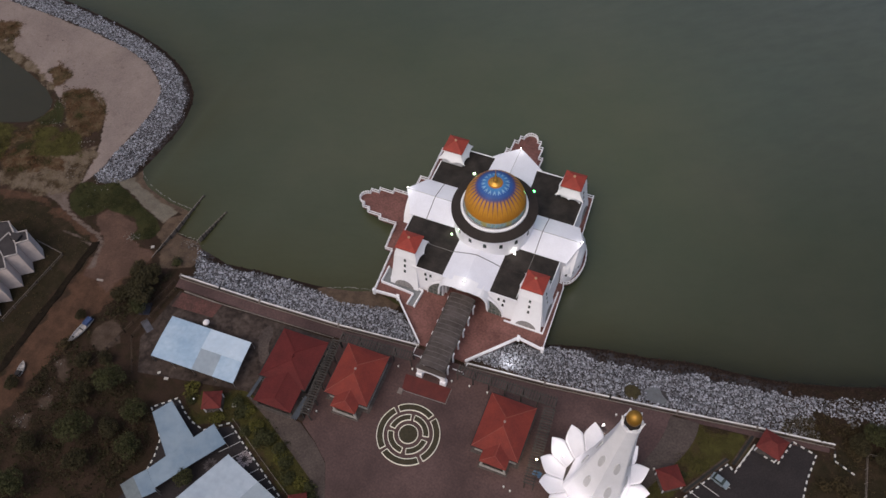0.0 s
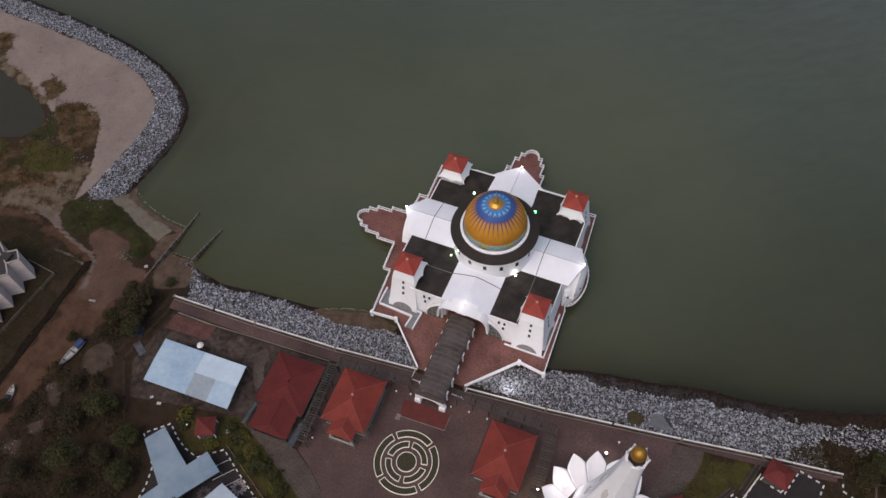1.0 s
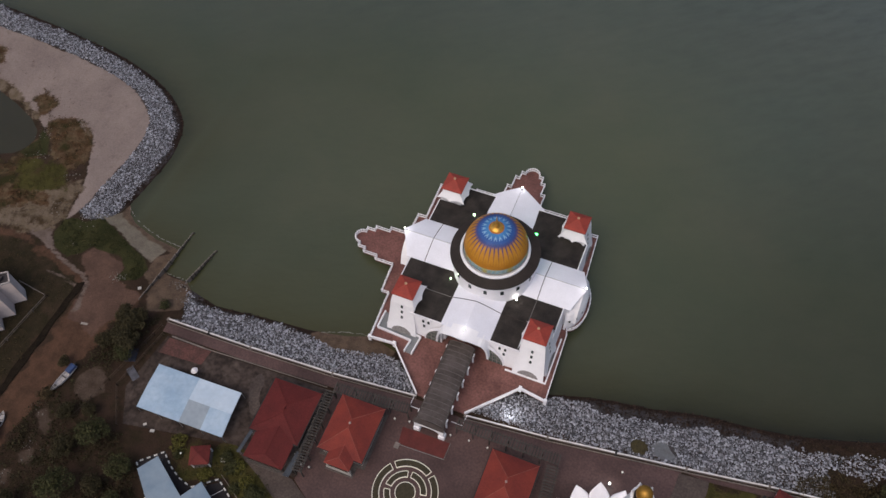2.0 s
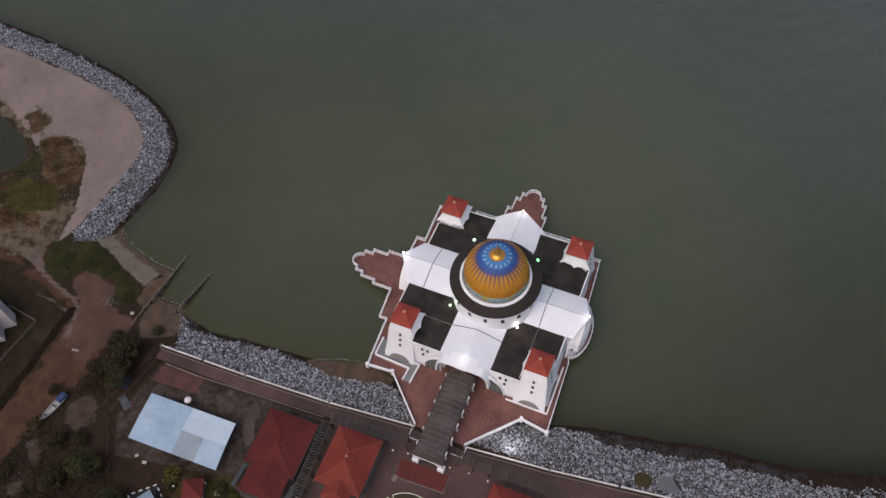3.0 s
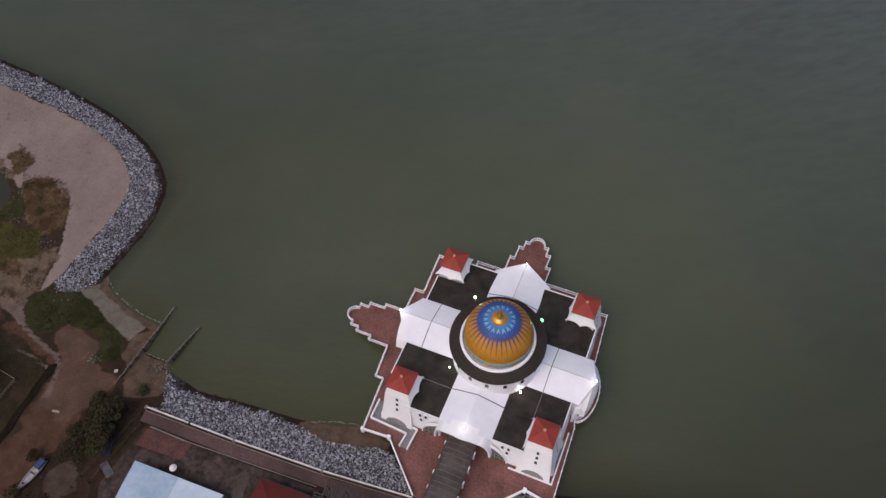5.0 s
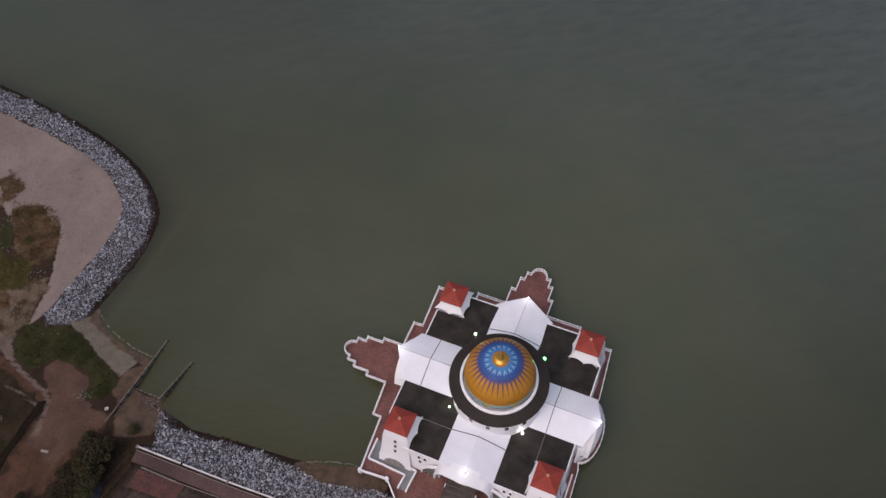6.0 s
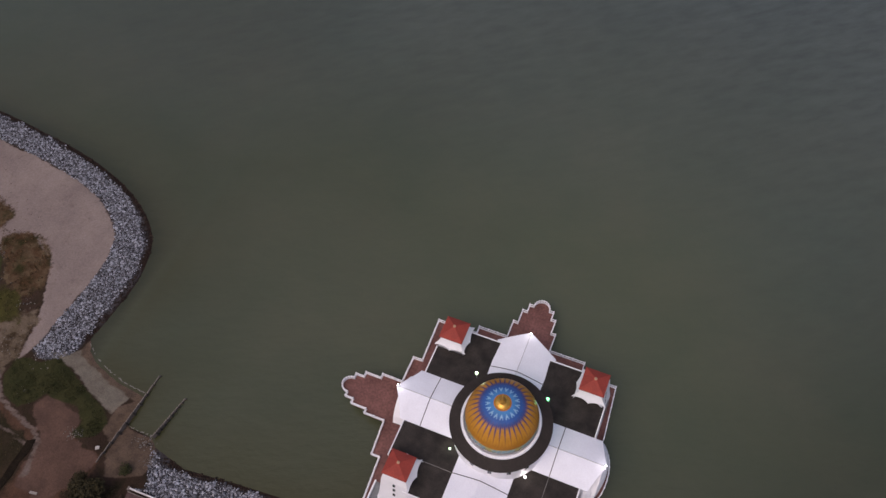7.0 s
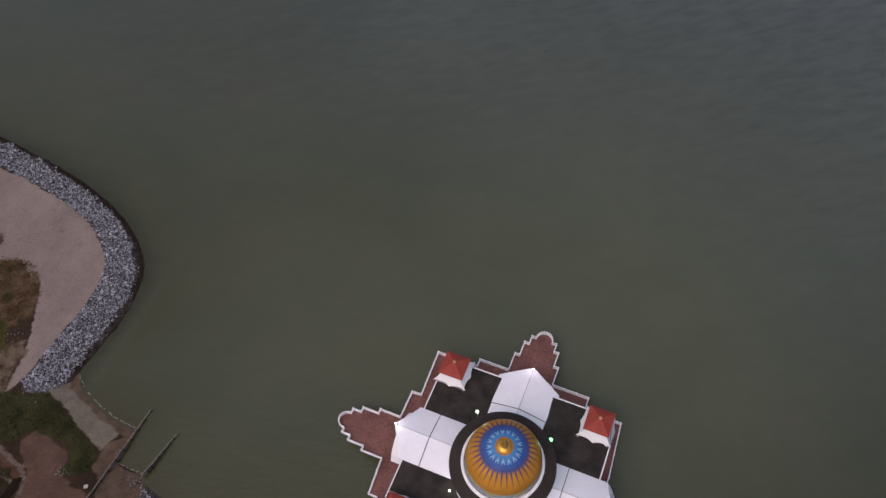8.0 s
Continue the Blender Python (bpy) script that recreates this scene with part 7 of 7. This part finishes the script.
def trunk_mesh(h, r, seed, lobes):
    rng = random.Random(seed)
    bm = B()
    loft(bm, [[(r * (1 - 0.55 * k / 4) * math.cos(a) + 0.12 * math.sin(k * 1.3), r * (1 - 0.55 * k / 4) * math.sin(a), h * k / 4) for a in [2 * math.pi * j / 7 for j in range(7)]] for k in range(5)])
    for x, y, z, q in lobes:
        a, e = Vector((0.1, 0, h * rng.uniform(0.55, 0.85))), Vector((x, y, z))
        loft(bm, [[tuple(a.lerp(e, t) + Vector((math.cos(w), math.sin(w), 0)) * r * 0.45 * (1 - 0.75 * t)) for w in [2 * math.pi * j / 5 for j in range(5)]] for t in (0, 0.5, 1)])
    return mesh_of("trunk", bm, BARK)


TREE_KINDS = []
for k, (h, R0, mat_) in enumerate(((5.2, 2.6, LEAF), (4.2, 2.1, LEAFU), (3.6, 1.9, LEAFY), (6.0, 3.0, LEAF))):
    rng = random.Random(50 + k)
    lobes = [(0, 0, h, R0 * 0.62)] + [(R0 * 0.75 * math.cos(a), R0 * 0.75 * math.sin(a), h - rng.uniform(0.2, 1.3), R0 * rng.uniform(0.4, 0.62)) for a in [2 * math.pi * j / 7 + rng.uniform(-0.3, 0.3) for j in range(7)]]
    TREE_KINDS.append((trunk_mesh(h, 0.2, k, lobes[1:6]), leaf_cloud("crown", lobes, 1500, 0.26, mat_, 70 + k), h))


def tree(kind, x, y, s, label):
    tr, cr, h = TREE_KINDS[kind]
    t = thing("tree", label, "tree", "trees", at=(x, y, -0.6), turn=random.uniform(0, 360))
    t.scale = (s, s, s)
    part("trunk", tr, None, t)
    part("crown", cr, None, t)


random.seed(4)
for kind, x, y, s in ((1, -68.0, -39.6, 1.1), (0, -66.6, -46.6, 0.7), (1, -71.2, -38.9, 0.9), (1, -69.8, -42.6, 0.85), (1, -72.0, -45.5, 0.8), (1, -67.2, -44.0, 1.1), (1, -66.0, -60.0, 0.6), (0, -61.4, -75.2, 1.1), (0, -61.2, -63.7, 1.0), (1, -65.5, -68.5, 0.9), (0, -49.3, -74.3, 0.8), (0, -52.5, -67.8, 0.8), (0, -66.6, -89.2, 0.9), (1, -57.5, -80.5, 0.9), (1, -70.2, -62.0, 0.7), (1, -55.6, -72.6, 0.8), (1, -81.5, -72.0, 0.6), (1, -69.5, -81.5, 0.8), (1, -78.0, -53.0, 0.5)):
    tree(kind, x, y, s, ("dark green tree in rough ground", "brownish thin tree in rough ground", "yellow-green tree", "broad dark green tree in rough ground")[kind])
tree(0, -36.0, -75.4, 0.62, "small dark green tree beside the marquees")
for kind, x, y, s in ((1, 82.6, -21.4, 0.8), (0, 85.2, -18.6, 0.8), (1, 88.5, -18.2, 0.9), (0, 90.5, -14.5, 0.85), (1, 92, -24, 0.9), (1, 87.5, -22.5, 0.8)):
    tree(kind, x, y, s, ("dark green tree above the boulders", "brownish thin tree above the boulders", "yellow-green tree on rough grass", "broad dark green tree above the boulders")[kind])

SHRUBS = []
for k, mat_ in enumerate((LEAF, LEAFY, LEAFB)):
    rng = random.Random(90 + k)
    lobes = [(rng.uniform(-0.7, 0.7), rng.uniform(-0.7, 0.7), rng.uniform(0.4, 0.9), rng.uniform(0.5, 0.9)) for _ in range(6)]
    SHRUBS.append(leaf_cloud("leaves", lobes, 420, 0.17, mat_, 120 + k))


def shrub(kind, x, y, s):
    t = thing("shrub", ("rounded dark green shrub", "rounded yellow-green shrub", "dry brown shrub")[kind] + " growing in rough grass", "shrub", "shrubs", at=(x, y, -0.6), turn=random.uniform(0, 360))
    t.scale = (s, s, s * 0.9)
    part("leaves", SHRUBS[kind], None, t)


for k, x, y, s in ((1, -45.0, -58.6, 1.5), (0, -43.6, -60.8, 1.0), (1, -36.6, -62.2, 1.2), (0, -33.5, -59.0, 1.5), (1, -31.6, -58.6, 1.3), (0, -35.2, -57.2, 1.2), (1, -28.6, -60.6, 1.2), (0, -26.4, -61.2, 1.4), (0, -24.4, -62.6, 1.5), (0, -22.2, -63.6, 1.4), (1, -20.6, -64.6, 1.2), (0, -18.8, -65.6, 1.4), (0, -17.0, -67.0, 1.4), (1, -14.4, -67.4, 1.2), (0, -12.0, -68.4, 1.3), (0, -10.8, -70.4, 1.4), (0, -29.5, -62.8, 1.2), (0, -26.6, -64.2, 1.1),
                   (0, 52.6, -38.6, 0.8), (1, 51.0, -41.6, 0.8), (0, -65.6, -32.6, 1.2), (2, -77.5, -60.0, 1.3), (2, 82.2, -22.5, 1.5), (2, 80.6, -29.6, 1.4), (2, 78.2, -31.0, 1.2), (2, 83.0, -31.0, 1.5)):
    shrub(k, x, y, s)


def clumps(name, poly, step, size, mat, label, seed, hgt=0.3):
    """Low uneven growth over a patch of ground."""
    x, y = scatter(poly, step, seed)
    if not len(x):
        return
    bald = np.zeros(len(x), bool)
    for p in ZONES["bare"]:
        bald |= inside(x, y, p)[0]
    x, y = x[~bald], y[~bald]
    keep = waves(x, y, 4, seed) + np.random.RandomState(seed).uniform(-0.7, 0.7, len(x)) > -0.1
    x, y = x[keep], y[keep]
    z = ground_height(x, y)
    rng = np.random.RandomState(seed)
    k = len(x)
    nb = 7
    d = rng.normal(size=(k, nb, 3)) * np.array([1, 1, 0.5])
    c = np.stack([x, y, z + 0.1], -1)[:, None] + d * size * 0.8 + np.array([0, 0, hgt * 0.5])
    u = rng.normal(size=(k, nb, 3))
    u /= np.linalg.norm(u, axis=-1)[..., None]
    w = rng.normal(size=(k, nb, 3)) * 0.5
    s = size * rng.uniform(0.4, 0.9, (k, nb, 1))
    v = np.stack([c - u * s, c + w * s, c + u * s * 0.7 + np.array([0, 0, 0.1])], 2).reshape(-1, 3)
    me = bpy.data.meshes.new(name)
    me.from_pydata(v.tolist(), [], np.arange(len(v)).reshape(-1, 3).tolist())
    me.materials.append(mat)
    tagged(new(name, me), label, "plants", kind="stuff")


DRY = material("dry_scrub", (0.09, 0.052, 0.026), (0.062, 0.036, 0.018), scale=0.6, fine=5, spread=0.3, bump=0)
isle_shift(DRY, 0.5, 1.5)
for i, poly in enumerate(ZONES["scrub"]):
    clumps("dry_scrub", poly, 0.7, 0.34, LEAFB if i == 3 else DRY, "low dry red-brown scrub on the sand spit", 200 + i)
clumps("dry_scrub", ZONES["mottle"][1], 1.1, 0.24, DRY, "sparse dry scrub on pale sand", 204)
clumps("creeper", ZONES["creeper"][0], 0.55, 0.3, LEAFD, "dark green creeping growth beside the beach", 210)
clumps("rough_grass", ZONES["grass"][0], 0.8, 0.3, LEAFG, "yellow-green rough grass beside the pond", 211)
clumps("rough_grass", ZONES["grass"][1], 0.8, 0.3, LEAFG, "yellow-green rough grass beside the pond", 216)
clumps("garden_growth", ZONES["grass"][2], 0.8, 0.34, LEAF, "dark green garden growth between path and car park", 212)
clumps("rough_grass", LAWN, 0.6, 0.24, LEAFB, "patchy yellow-brown lawn inside the path", 224, 0.15)
clumps("rough_grass", ZONES["lawn"][0], 0.9, 0.34, LEAFB, "rough brown-green grass beside the car park", 213)
clumps("undergrowth", [(-75, -37.5), (-65, -36.5), (-68.5, -62), (-59, -61), (-51, -66), (-46.5, -72), (-50, -95), (-78, -95), (-79, -60), (-74, -55)], 0.6, 0.42, LEAFU, "tangled brown-green undergrowth in rough ground", 214, 0.9)
clumps("undergrowth", [(-75, -37.5), (-65, -36.5), (-68.5, -62), (-59, -61), (-51, -66), (-46.5, -72), (-50, -95), (-78, -95), (-79, -60), (-74, -55)], 1.3, 0.5, LEAFD, "dark green creepers in rough ground", 219, 0.9)
clumps("rough_grass", ZONES["lawn"][1], 1.1, 0.26, LEAFB, "rough dark brown-green grass before the house", 218, 0.2)
clumps("sand_tufts", [(-160, 21), (-140, 20), (-122, 12), (-108, 3), (-105, -8), (-112, 0), (-128, 8), (-150, 16)], 2.2, 0.22, DRY, "sparse dry tufts on the sand", 215)
clumps("undergrowth", [(68, -24), (78, -22.3), (84, -23), (96, -20), (96, -13.5), (84, -15.5), (76, -17.2), (70, -19.5)], 0.38, 0.42, LEAFB, "tangled brown scrub between the boulders and the wall", 221, 0.7)
